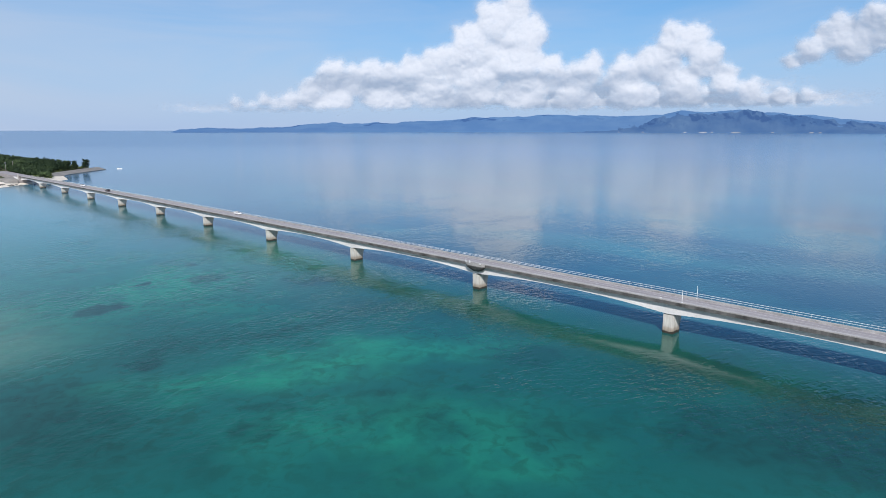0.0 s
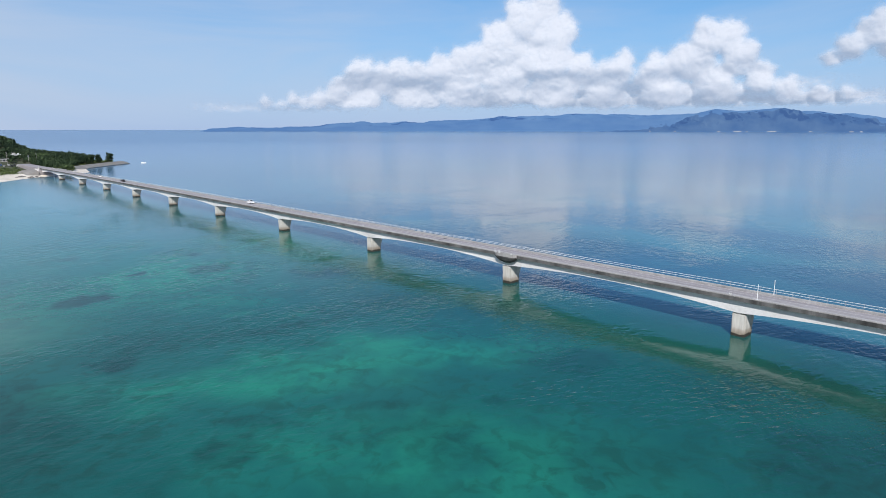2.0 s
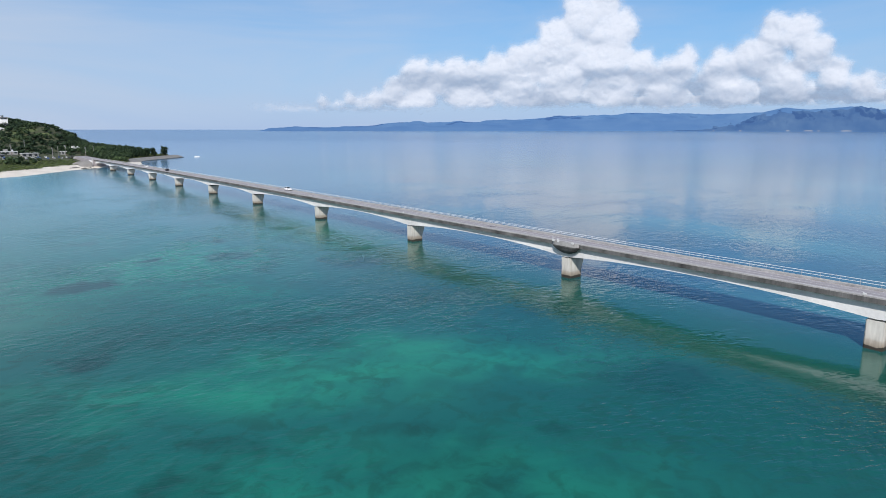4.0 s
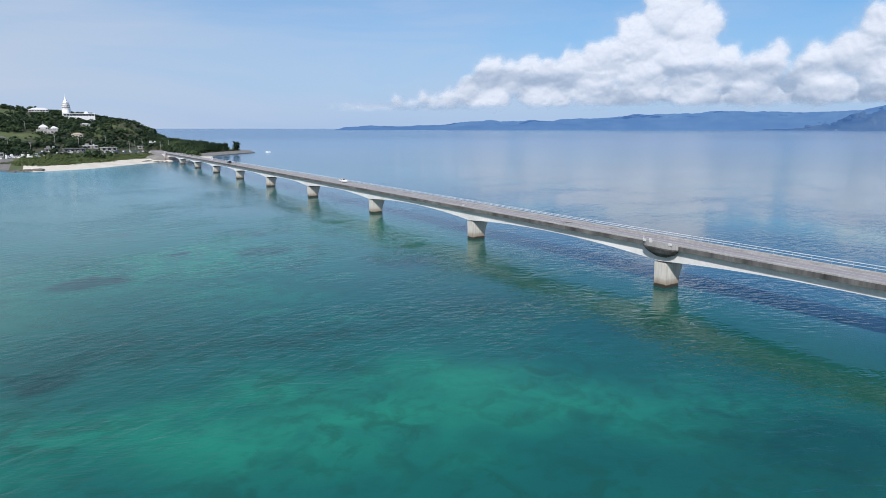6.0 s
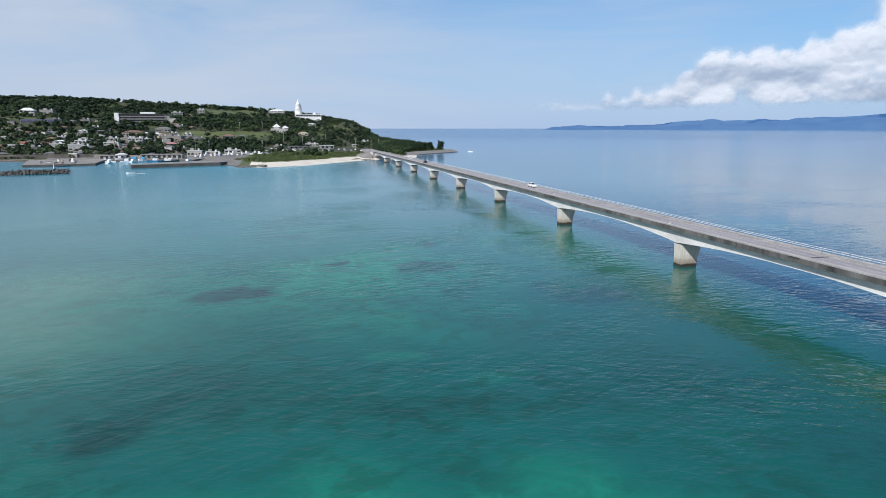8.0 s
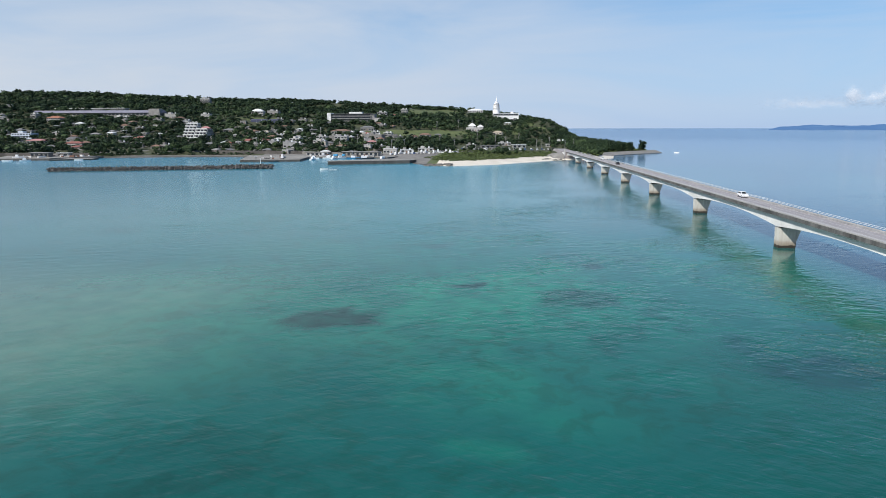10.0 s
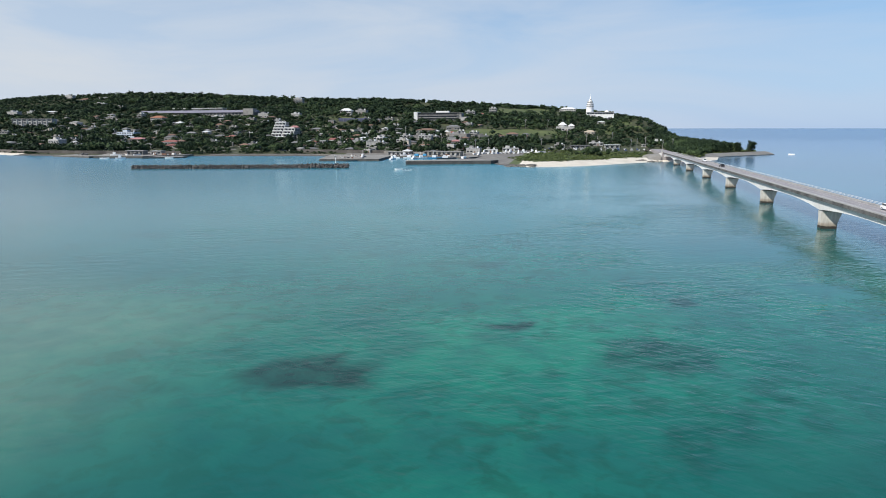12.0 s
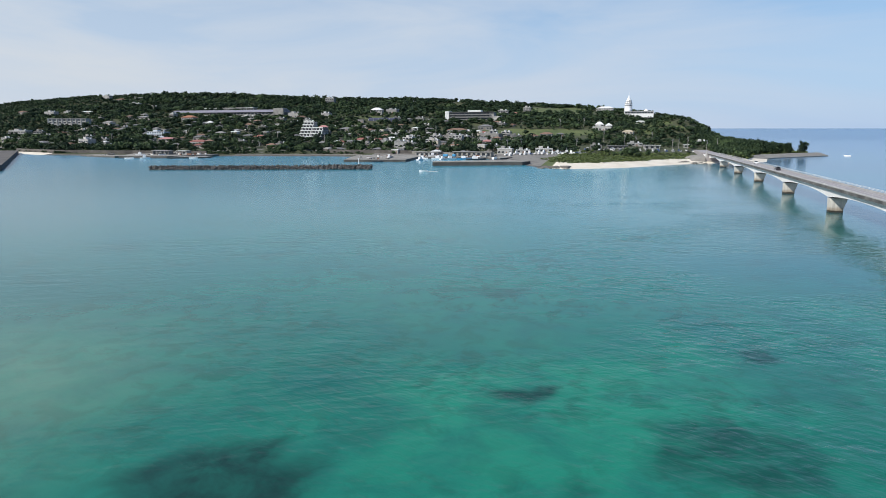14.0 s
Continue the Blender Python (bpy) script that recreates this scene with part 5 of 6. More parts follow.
def boat(x, y, length, turn, hull="white", cabin=True, label="small white fishing boat moored in the harbour", z=0.0):
    root = empty("boat", (x, y, z), turn, label, "boat", "boats of the harbour")
    w = length * 0.15
    bm = bmesh.new()
    rings = []
    for t, k in ((-0.5, 0.8), (-0.2, 1.0), (0.15, 0.95), (0.38, 0.55), (0.5, 0.06)):
        rise = 0.25 * max(t, 0) * length * 0.25
        rings.append([bm.verts.new(q) for q in ((t * length, -w * k, 0.95 + rise), (t * length, -w * k * 0.7, -0.3), (t * length, w * k * 0.7, -0.3), (t * length, w * k, 0.95 + rise))])
    for a, b in zip(rings, rings[1:]):
        for i in range(4):
            bm.faces.new((a[i], b[i], b[(i + 1) % 4], a[(i + 1) % 4]))
    bm.faces.new(rings[0])
    bm.faces.new(rings[-1])
    bmesh.ops.recalc_face_normals(bm, faces=bm.faces[:])
    part("hull", bm, HULL[hull], root)
    if cabin:
        cab = part("cabin", boxed(-0.2 * length, 0.1 * length, -w * 0.6, w * 0.6, 0.96, 2.7, bevel=0.12), HULL["white"], root)
        part("window", boxed(0.1 * length - 0.02, 0.1 * length + 0.04, -w * 0.5, w * 0.5, 1.7, 2.4), GLASS, cab)
        part("mast", tube(bmesh.new(), (-0.1 * length, 0, 2.7), (-0.1 * length, 0, 2.7 + length * 0.3), 0.06), STEEL, root)
    return root


boat(-206, 523, 11, 4)
boat(-218, 520, 9, -15)
boat(-195, 521, 10, 30)
boat(-200, 515, 9, 80)
boat(-184, 523, 12, 5, "blue", True, "blue fishing boat with a white wheelhouse at the quay")
boat(-173, 517, 16, 12, "dark", True, "dark-hulled work boat moored along the quay")
boat(-156, 508, 13, 62, "dark", True, "dark-hulled work boat moored along the quay")
boat(-236, 464, 9, 14, "dark", False, "low dark open boat by the quay")
boat(-214, 500, 10, 80)
boat(-452, 458, 8, 10, "white", False, "small white open boat off the fishing quay")
boat(-440, 462, 8, 25)
boat(-404, 476, 7, 10, "white", False, "small white open boat off the fishing quay")
boat(133, 672, 5.5, 160, "white", False, "small white motor boat beyond the spit")
moving = boat(-171, 372, 5, 200, "white", False, "small white motor boat with a foam wake")
bm = bmesh.new()
for side in (-1, 1):
    vs = [bm.verts.new(q) for q in ((-2.5, side * 0.3, 0.03), (-2.5, side * 0.7, 0.03), (-8, side * 1.5, 0.03), (-8, side * 0.9, 0.03))]
    up = [bm.verts.new(v.co + Vector((0, 0, 0.12))) for v in vs]
    bm.faces.new(up)
    for i in range(4):
        bm.faces.new((vs[i], vs[(i + 1) % 4], up[(i + 1) % 4], up[i]))
bmesh.ops.recalc_face_normals(bm, faces=bm.faces[:])
part("wake", bm, ROOFS["white"], moving, "white foam wake")

tarp = speckled("blue_tarpaulin", (0.03, 0.2, 0.42), (0.07, 0.34, 0.58), 0.4, 0.6)
for tx, ty, tw in ((-203, 535, 4), (-196, 536, 3)):
    ob = link_mesh("tarpaulin", boxed(-tw / 2, tw / 2, -1.5, 1.5, 0, 1.9, bevel=0.4), tarp)
    ob.location = (tx, ty, 1.5)
    tagged(ob, "blue tarpaulin over stacked gear on the quay", "tarpaulin", "tarpaulins on the quay")


def harbour_shed(x, y, w, d, h, turn, label, mat_wall, mat_roof, z):
    root = empty("shed", (x, y, z), turn, label, "shed", "sheds of the harbour")
    SITES.append((x, y, w / 2 + 2, d / 2 + 3))
    part("wall", boxed(-w / 2, w / 2, -d / 2, d / 2, -1, h), mat_wall, root)
    part("roof", boxed(-w / 2 - 0.5, w / 2 + 0.5, -d / 2 - 0.8, d / 2 + 0.4, h, h + 0.3), mat_roof, root)
    n = max(2, int(w / 4))
    for i in range(n):
        cx = -w / 2 + w * (i + 0.5) / n
        part("opening", boxed(cx - 1.2, cx + 1.2, -d / 2 - 0.05, -d / 2 + 0.1, 0.4, h - 0.6), GLASS, root, "dark shed opening")
    return root


harbour_shed(-182, 546, 34, 8, 3.6, -8, "long pale harbour shed with dark openings", QUAY, ROOFS["pale"], 1.5)
harbour_shed(-222, 546, 20, 6, 3.0, -4, "low white harbour shed with dark openings", WALLS["white"], ROOFS["pale"], 1.6)
harbour_shed(-455, 502, 16, 7, 3.4, 4, "low grey fishing shed on the quay", WALLS["grey"], ROOFS["pale"], 1.8)
harbour_shed(-438, 508, 10, 6, 3.0, 4, "low grey fishing shed on the quay", WALLS["white"], ROOFS["white"], 1.8)
harbour_shed(-66, 622, 18, 8, 2.4, 6, "low grey market hall by the car park", WALLS["grey"], ROOFS["grey"], ground_at(-66, 622))
harbour_shed(-36, 634, 14, 6, 3.0, 6, "low white market hall by the car park", WALLS["white"], ROOFS["white"], ground_at(-36, 634))


# ---------------------------------------------------------------- cars
PAINT = {"white": speckled("white_paint", (0.72, 0.72, 0.72), (0.82, 0.82, 0.82), 0.5, 0.25),
         "dark": speckled("dark_paint", (0.02, 0.02, 0.025), (0.05, 0.05, 0.055), 0.5, 0.3),
         "silver": speckled("silver_paint", (0.4, 0.41, 0.42), (0.55, 0.56, 0.57), 0.5, 0.3, metal=0.4),
         "blue": speckled("blue_paint", (0.04, 0.09, 0.22), (0.07, 0.14, 0.3), 0.5, 0.3)}
RUBBER = speckled("tyre_rubber", (0.012, 0.012, 0.012), (0.035, 0.035, 0.035), 2.0, 0.9)


def car(colour, label, group="", at=None):
    root = empty("car", (0, 0, 0), 0, label, "car", group)
    bm = prism(bmesh.new(), [(-2.1, 0.28), (-2.15, 0.75), (-1.95, 1.0), (0.85, 1.0), (1.95, 0.82), (2.12, 0.6), (2.1, 0.28)], -0.82, 0.82)
    bmesh.ops.bevel(bm, geom=bm.edges[:], offset=0.07, segments=2, affect="EDGES")
    part("body", bm, PAINT[colour], root)
    bm = prism(bmesh.new(), [(-1.85, 0.98), (-1.55, 1.5), (0.15, 1.52), (0.85, 0.98)], -0.7, 0.7)
    bmesh.ops.bevel(bm, geom=bm.edges[:], offset=0.06, segments=2, affect="EDGES")
    cabin = part("cabin", bm, PAINT[colour], root)
    for s in (-1, 1):
        part("side_window", prism(bmesh.new(), [(-1.6, 1.04), (-1.42, 1.42), (0.1, 1.43), (0.6, 1.04)], s * 0.7 - 0.012, s * 0.7 + 0.012), GLASS, cabin)
    bm = bmesh.new()
    bm.faces.new([bm.verts.new(q) for q in ((0.86, -0.58, 1.04), (0.86, 0.58, 1.04), (0.25, 0.55, 1.47), (0.25, -0.55, 1.47))])
    bmesh.ops.solidify(bm, geom=bm.faces[:], thickness=0.03)
    part("windscreen", bm, GLASS, cabin)
    bm = bmesh.new()
    bm.faces.new([bm.verts.new(q) for q in ((-1.86, -0.56, 1.06), (-1.86, 0.56, 1.06), (-1.6, 0.54, 1.45), (-1.6, -0.54, 1.45))])
    bmesh.ops.solidify(bm, geom=bm.faces[:], thickness=0.03)
    part("rear_window", bm, GLASS, cabin)
    for x in (-1.3, 1.3):
        for s in (-1, 1):
            wheel = part("wheel", tube(bmesh.new(), (x, s * 0.66, 0.32), (x, s * 0.86, 0.32), 0.32, sides=14), RUBBER, root)
            part("rim", tube(bmesh.new(), (x, s * 0.86, 0.32), (x, s * 0.875, 0.32), 0.19, sides=10), STEEL, wheel)
    for s in (-1, 1):
        part("headlight", boxed(2.05, 2.14, s * 0.6 - 0.15, s * 0.6 + 0.15, 0.62, 0.76), WHITE_METAL, root)
        part("tail_light", boxed(-2.17, -2.08, s * 0.62 - 0.12, s * 0.62 + 0.12, 0.68, 0.86), ROOFS["red"], root)
    if at:
        root.matrix_world = at
    return root


car("white", "white compact car driving on the bridge deck", at=pose(4.6, 152, DECK + 0.006 - sag(152), 0, 0, -90))
car("dark", "dark car driving on the bridge deck", at=pose(2.5, 318, DECK + 0.006 - sag(318), 0, 0, 90))
car("white", "white compact car near the island end of the bridge", at=pose(3.9, 372, DECK + 0.006 - sag(372), 0, 0, -90))
parked = [car(c, "%s car parked in the lot by the beach" % c, "parked cars", at=pose(-70, 606 + 3 * k, ground_at(-70, 606 + 3 * k) + 0.05)) for k, c in enumerate(("white", "dark", "silver", "blue"))]
car_rng = random.Random(21)
for k in range(34):
    x = -92 + (k % 17) * 5.6 + car_rng.uniform(-1, 1)
    y = (598 if k < 17 else 611) + (x + 92) * 0.12 + car_rng.uniform(-1.5, 1.5)
    copy_thing(parked[car_rng.choice((0, 0, 1, 2, 2, 3))], pose(x, y, ground_at(x, y) + 0.06, 0, 0, 80 + car_rng.uniform(-10, 10)))
for k in range(14):
    x, y = -135 + k * 3.4, 556 + car_rng.uniform(-2, 3)
    copy_thing(parked[car_rng.choice((0, 0, 1, 2, 3))], pose(x, y, max(ground_at(x, y), 1.5) + 0.06, 0, 0, 85 + car_rng.uniform(-8, 8)))


# ---------------------------------------------------------------- gear on the quays
GEAR = [speckled("crate_%s" % k, a, b, 0.8, 0.8, 0.3) for k, a, b in (("grey", (0.2, 0.2, 0.2), (0.42, 0.42, 0.4)), ("white", (0.5, 0.5, 0.5), (0.75, 0.74, 0.72)),
        ("rust", (0.12, 0.06, 0.04), (0.26, 0.14, 0.1)), ("dark", (0.03, 0.03, 0.035), (0.09, 0.09, 0.09)))]


def gear_crate(k, x, y, z, w, d, h, turn):
    words = ("grey", "white", "rust-brown", "dark")[k]
    root = empty("crate", (x, y, z), turn, "stacked %s fishing crate on the harbour concrete" % words, "crate", "gear of the harbour")
    part("body", boxed(-w / 2, w / 2, -d / 2, d / 2, 0, h, bevel=0.08), GEAR[k], root)
    part("lid", boxed(-w / 2 - 0.08, w / 2 + 0.08, -d / 2 - 0.08, d / 2 + 0.08, h, h + 0.14), GEAR[(k + 1) % 4], root)


def harbour_gear():
    rng = random.Random(5)
    for x0, x1, y0, y1, z, count in ((-258, -228, 476, 510, 1.7, 12), (-228, -168, 531, 541, 1.5, 22), (-466, -420, 486, 516, 1.8, 16), (-508, -486, 486, 492, 1.3, 3), (-122, -96, 560, 590, 2.6, 8)):
        for k in range(count):
            x, y = rng.uniform(x0, x1), rng.uniform(y0, y1)
            if any(abs(x - sx) < hw + 2 and abs(y - sy) < hd + 2 for sx, sy, hw, hd in SITES):
                continue
            gear_crate(rng.randrange(4), x, y, z if z < 2.5 else ground_at(x, y), rng.uniform(1.2, 4.5), rng.uniform(1.0, 2.2), rng.uniform(0.6, 2.0), rng.uniform(-30, 30))


harbour_gear()
for x, y, ln, turn in ((-214, 535, 8, 20), (-240, 500, 9, 100), (-176, 535, 7, 10), (-460, 480, 8, 15), (-446, 490, 7, 70)):
    boat(x, y, ln, turn, "white", ln > 7, "small white fishing boat laid up on the quay", 1.75)


yard_rng = random.Random(33)
for k in range(16):
    bx, by = -156 + k * 3.9, 556 + yard_rng.uniform(-4, 8)
    boat(bx, by, yard_rng.uniform(5.5, 8.5), yard_rng.uniform(-30, 100), "white", k % 3 != 0, "small white boat laid up on the harbour yard", max(ground_at(bx, by), 1.5) + 0.25)


# ---------------------------------------------------------------- utility poles
POLE_MAT = speckled("pole_concrete", (0.16, 0.155, 0.15), (0.3, 0.29, 0.28), 0.6, 0.9)


def utility_pole(h):
    root = empty("utility_pole", (0, 0, 0), 0, "grey concrete utility pole with cross arms", "utility pole", "utility poles of the village")
    part("shaft", tube(bmesh.new(), (0, 0, -0.5), (0, 0, h), 0.24, 0.15), POLE_MAT, root)
    for z in (h - 0.7, h - 1.7):
        part("cross_arm", boxed(-1.0, 1.0, -0.07, 0.07, z, z + 0.14), STEEL, root)
    part("transformer", tube(bmesh.new(), (0.45, 0, h - 3.4), (0.45, 0, h - 2.3), 0.3, sides=10), POLE_MAT, root)
    return root


first_pole = utility_pole(11.0)
spots = [(-190, 600), (-176, 590), (-160, 584), (-148, 586), (-131, 760), (-105, 765), (-88, 768), (-118, 640), (-60, 660), (-50, 640), (-20, 610), (-14, 620), (-5, 640),
         (-80, 680), (-34, 690), (-230, 588), (-300, 602), (-420, 640), (-520, 640), (-470, 590), (-350, 610), (-260, 700), (8, 612), (20, 640), (-205, 640), (-100, 590), (-600, 600)]
for k, (x, y) in enumerate(spots):
    m = pose(x, y, ground_at(x, y), 0, 0, 20 * (k % 4))
    if k == 0:
        first_pole.matrix_world = m
    else:
        copy_thing(first_pole, m)


# ---------------------------------------------------------------- trees
def leaf_material():
    m, n, l, b = mat("foliage", 0.75)
    geo = n.new("ShaderNodeNewGeometry")
    ramp = n.new("ShaderNodeValToRGB")
    e = ramp.color_ramp.elements
    e[0].position, e[0].color = 0.0, (0.01, 0.02, 0.012, 1)
    e[1].position, e[1].color = 1.0, (0.08, 0.12, 0.05, 1)
    for pos, c in ((0.4, (0.018, 0.034, 0.018)), (0.72, (0.038, 0.062, 0.029))):
        x = e.new(pos)
        x.color = (*c, 1)
    co = n.new("ShaderNodeTexCoord")
    drift = n.new("ShaderNodeTexNoise")
    drift.inputs["Scale"].default_value, drift.inputs["Detail"].default_value = 0.025, 5
    drift.inputs["Roughness"].default_value = 0.75
    l.new(co.outputs["Object"], drift.inputs["Vector"])
    tone = n.new("ShaderNodeMath")
    tone.operation = "MULTIPLY_ADD"
    tone.inputs[1].default_value = 0.42
    spread = n.new("ShaderNodeMapRange")
    spread.inputs["From Min"].default_value, spread.inputs["From Max"].default_value = 0.35, 0.65
    spread.inputs["To Min"].default_value, spread.inputs["To Max"].default_value = 0.0, 0.75
    l.new(drift.outputs["Fac"], spread.inputs["Value"])
    l.new(geo.outputs["Random Per Island"], tone.inputs[0])
    l.new(spread.outputs["Result"], tone.inputs[2])
    l.new(tone.outputs["Value"], ramp.inputs["Fac"])
    tex = n.new("ShaderNodeTexNoise")
    tex.inputs["Scale"].default_value, tex.inputs["Detail"].default_value = 0.9, 5
    l.new(co.outputs["Object"], tex.inputs["Vector"])
    mix = n.new("ShaderNodeMixRGB")
    mix.blend_type, mix.inputs[0].default_value = "OVERLAY", 0.7
    l.new(ramp.outputs["Color"], mix.inputs[1])
    l.new(tex.outputs["Fac"], mix.inputs[2])
    l.new(mix.outputs["Color"], b.inputs["Base Color"])
    bump = n.new("ShaderNodeBump")
    bump.inputs["Strength"].default_value, bump.inputs["Distance"].default_value = 0.8, 0.8
    l.new(tex.outputs["Fac"], bump.inputs["Height"])
    l.new(bump.outputs["Normal"], b.inputs["Normal"])
    b.inputs["Specular IOR Level"].default_value = 0.15
    return m


LEAF = leaf_material()
PALE_LEAF = speckled("bright_scrub", (0.035, 0.062, 0.016), (0.13, 0.165, 0.045), 0.25, 0.8, 0.4)


def crown_shapes(count, leaves, seed, rock=False):
    """Ragged crowns: a lumpy dark heart under many tilted leaf clumps, with gaps, as arrays."""
    rng = np.random.RandomState(seed)
    shapes = []
    for k in range(count):
        bm = bmesh.new()
        bmesh.ops.create_icosphere(bm, subdivisions=2 if rock else 1, radius=1.0)
        v = np.array([q.co[:] for q in bm.verts])
        f = np.array([[q.index for q in face.verts] for face in bm.faces])
        bm.free()
        if rock:
            v = v * rng.uniform(0.72, 1.1, len(v))[:, None]
            shapes.append((v, f))
            continue
        lumps = rng.normal(size=(9, 3))
        lumps[:, 2] = np.abs(lumps[:, 2]) * 0.8 - 0.15
        lumps *= (rng.uniform(0.4, 0.72, 9) / np.linalg.norm(lumps, axis=1))[:, None]
        size = rng.uniform(0.3, 0.5, 9)
        flat = np.array([rng.uniform(0.8, 1.2), rng.uniform(0.8, 1.2), rng.uniform(0.6, 0.85)])
        v = v * rng.uniform(0.5, 0.68, len(v))[:, None]
        V, F = [v], [f]
        out = rng.normal(size=(leaves, 3))
        out /= np.linalg.norm(out, axis=1)[:, None]
        pick = rng.randint(9, size=leaves)
        c = lumps[pick] + out * (size[pick] * rng.uniform(0.7, 1.08, leaves))[:, None]
        c[:, 2] = np.maximum(c[:, 2], -0.45)
        face = out + rng.normal(size=(leaves, 3)) * 0.45 + np.array([0, 0, 0.25])
        face /= np.linalg.norm(face, axis=1)[:, None]
        u = np.cross(face, rng.normal(size=(leaves, 3)))
        u /= np.linalg.norm(u, axis=1)[:, None]
        w = np.cross(face, u)
        g = rng.uniform(0.14, 0.3, leaves)[:, None] * (100 / leaves) ** 0.4
        V.append(np.stack([c + u * g, c - u * g * 0.5 + w * g * 0.9, c - u * g * 0.5 - w * g * 0.9], 1).reshape(-1, 3))
        F.append(np.arange(leaves * 3).reshape(-1, 3) + len(v))
        v = np.concatenate(V) * flat
        v[:, 2] = np.maximum(v[:, 2], -0.5)
        shapes.append((v, np.concatenate(F)))
    return shapes


def plant(name, xs, ys, radii, heights, shapes, material, label, seed):
    rng = np.random.RandomState(seed)
    zs = land(xs, ys)
    V, F, base = [], [], 0
    for x, y, z, r, h in zip(xs, ys, zs, radii, heights):
        v, f = shapes[rng.randint(len(shapes))]
        a = rng.uniform(0, 6.28)
        c, s = math.cos(a), math.sin(a)
        p = np.empty_like(v)
        p[:, 0] = (v[:, 0] * c - v[:, 1] * s) * r + x
        p[:, 1] = (v[:, 0] * s + v[:, 1] * c) * r + y
        p[:, 2] = v[:, 2] * h * 0.62 + z + h * 0.42
        V.append(p)
        F.append(f + base)
        base += len(v)
    ob = mesh_arrays(name, np.concatenate(V), np.concatenate(F), material)
    return tagged(ob, label, "trees", kind="stuff")


def clear_of_sites(x, y):
    ok = np.ones(x.shape, dtype=bool)
    for sx, sy, hw, hd in SITES:
        ok &= ~((np.abs(x - sx) < hw) & (y > sy - hd - 0.5) & (y < sy + hd))
    return ok


def woods():
    rng = np.random.RandomState(12)
    n = 56000
    x = rng.uniform(-1500, 105, n)
    y = rng.uniform(515, 1180, n)
    d = coast_distance(x, y)
    s = y - np.interp(x, [-2300, -1000, -650, -300, -100, 0, 100], [900, 545, 530, 545, 540, 570, 600])
    field = fbm(x / 45, y / 45, 3, 31)
    want = np.interp(s, [0, 60, 160, 230, 300, 420, 520, 700], [0.8, 0.85, 0.88, 0.88, 0.88, 0.9, 0.92, 0.4])
    want *= sstep(0.3, 0.48, field) * 0.6 + 0.4
    grass = np.exp(-(((x + 155) / 70) ** 2 + ((y - 735) / 22) ** 2)) + np.exp(-(((x + 366) / 34) ** 2 + ((y - 808) / 12) ** 2)) + np.exp(-(((x + 155) / 52) ** 2 + ((y - 975) / 62) ** 2))
    want *= 1 - np.clip(grass * 1.3, 0, 1)
    want = np.where((s > 5) & (s < 275) & (x < -165) & (x > -830), want * 0.8, want)
    want = np.where((x > 12) & (y < 760), 1.0, want)
    want = np.where((x > -75) & (x < 30) & (y > 740) & (y < 900), 0.66 + 0.34 * sstep(0.42, 0.55, fbm(x / 20, y / 16, 3, 71)), want)
    want = np.where((x > 20) & (x < 80) & (y > 790), 1.0, want)
    keep = (rng.uniform(size=n) < want * 0.86) & (d > np.where(x > 20, 14, np.where(x < -160, 17, 30))) & clear_of_sites(x, y)
    keep &= ~((x > -100) & (x < 12) & (y > 585) & (y < 640))
    keep &= (x > -1380) & (y < 1150) & (s < 570)
    keep &= ~((x > 76) & (y < 700))
    keep &= ~((x > -100) & (x < 14) & (y < 586) & (rng.uniform(size=n) > 0.12))
    keep &= ~((x > -215) & (x < -95) & (y > 672) & (y < 752) & (rng.uniform(size=n) > 0.1))
    keep &= ~((x > -175) & (x < -90) & (y < 572))
    keep &= ~((x > -4) & (x < 12) & (y < 615))
    keep &= ~((x < -160) & (x > -345) & (y < 566))
    x, y, s = x[keep], y[keep], s[keep]
    village = (s > 5) & (s < 275) & (x < -165) & (x > -830)
    r = np.where(village, 1.5 + 3.6 * rng.uniform(size=len(x)) ** 1.7, 1.5 + 4.4 * rng.uniform(size=len(x)) ** 2.2) * np.interp(x, [-1100, -820], [0.65, 1.0])
    h = r * rng.uniform(1.2, 1.9, len(x)) * np.interp(s, [0, 200, 300], [1.15, 1.1, 1.0])
    slim = np.where(x > -110, 0.78, 1.0)
    r, h = r * slim, h * slim
    spit = (x > 12) & (y < 760)
    r, h = np.where(spit, r * 0.75, r), np.where(spit, h * 0.7 + 4.5, h)
    near = (y < 600) & (x > -700)
    plant("wood", x[near], y[near], r[near], h[near], crown_shapes(12, 130, 1), LEAF, "dark green broadleaf trees among the village houses", 3)
    plant("wood", x[~near], y[~near], r[~near], h[~near], crown_shapes(12, 56, 2), LEAF, "dense dark green woods over the island ridge", 4)
    # old spreading trees that stand over the village roofs
    vx, vy = rng.uniform(-820, -165, 480), rng.uniform(560, 800, 480)
    ok = clear_of_sites(vx, vy - 2.5) & (coast_distance(vx, vy) > 20) & (vx < -170) & (fbm(vx / 30, vy / 22, 3, 83) > 0.42) & (np.exp(-(((vx + 155) / 80) ** 2 + ((vy - 735) / 30) ** 2)) < 0.3)
    vx, vy = vx[ok], vy[ok]
    vr = rng.uniform(2.6, 5.2, len(vx))
    plant("village_trees", vx, vy, vr, vr * rng.uniform(1.3, 1.9, len(vx)), crown_shapes(12, 130, 46), LEAF, "tall dark green trees standing over the village roofs", 48)
    # garden bushes before the houses
    gx, gy = [], []
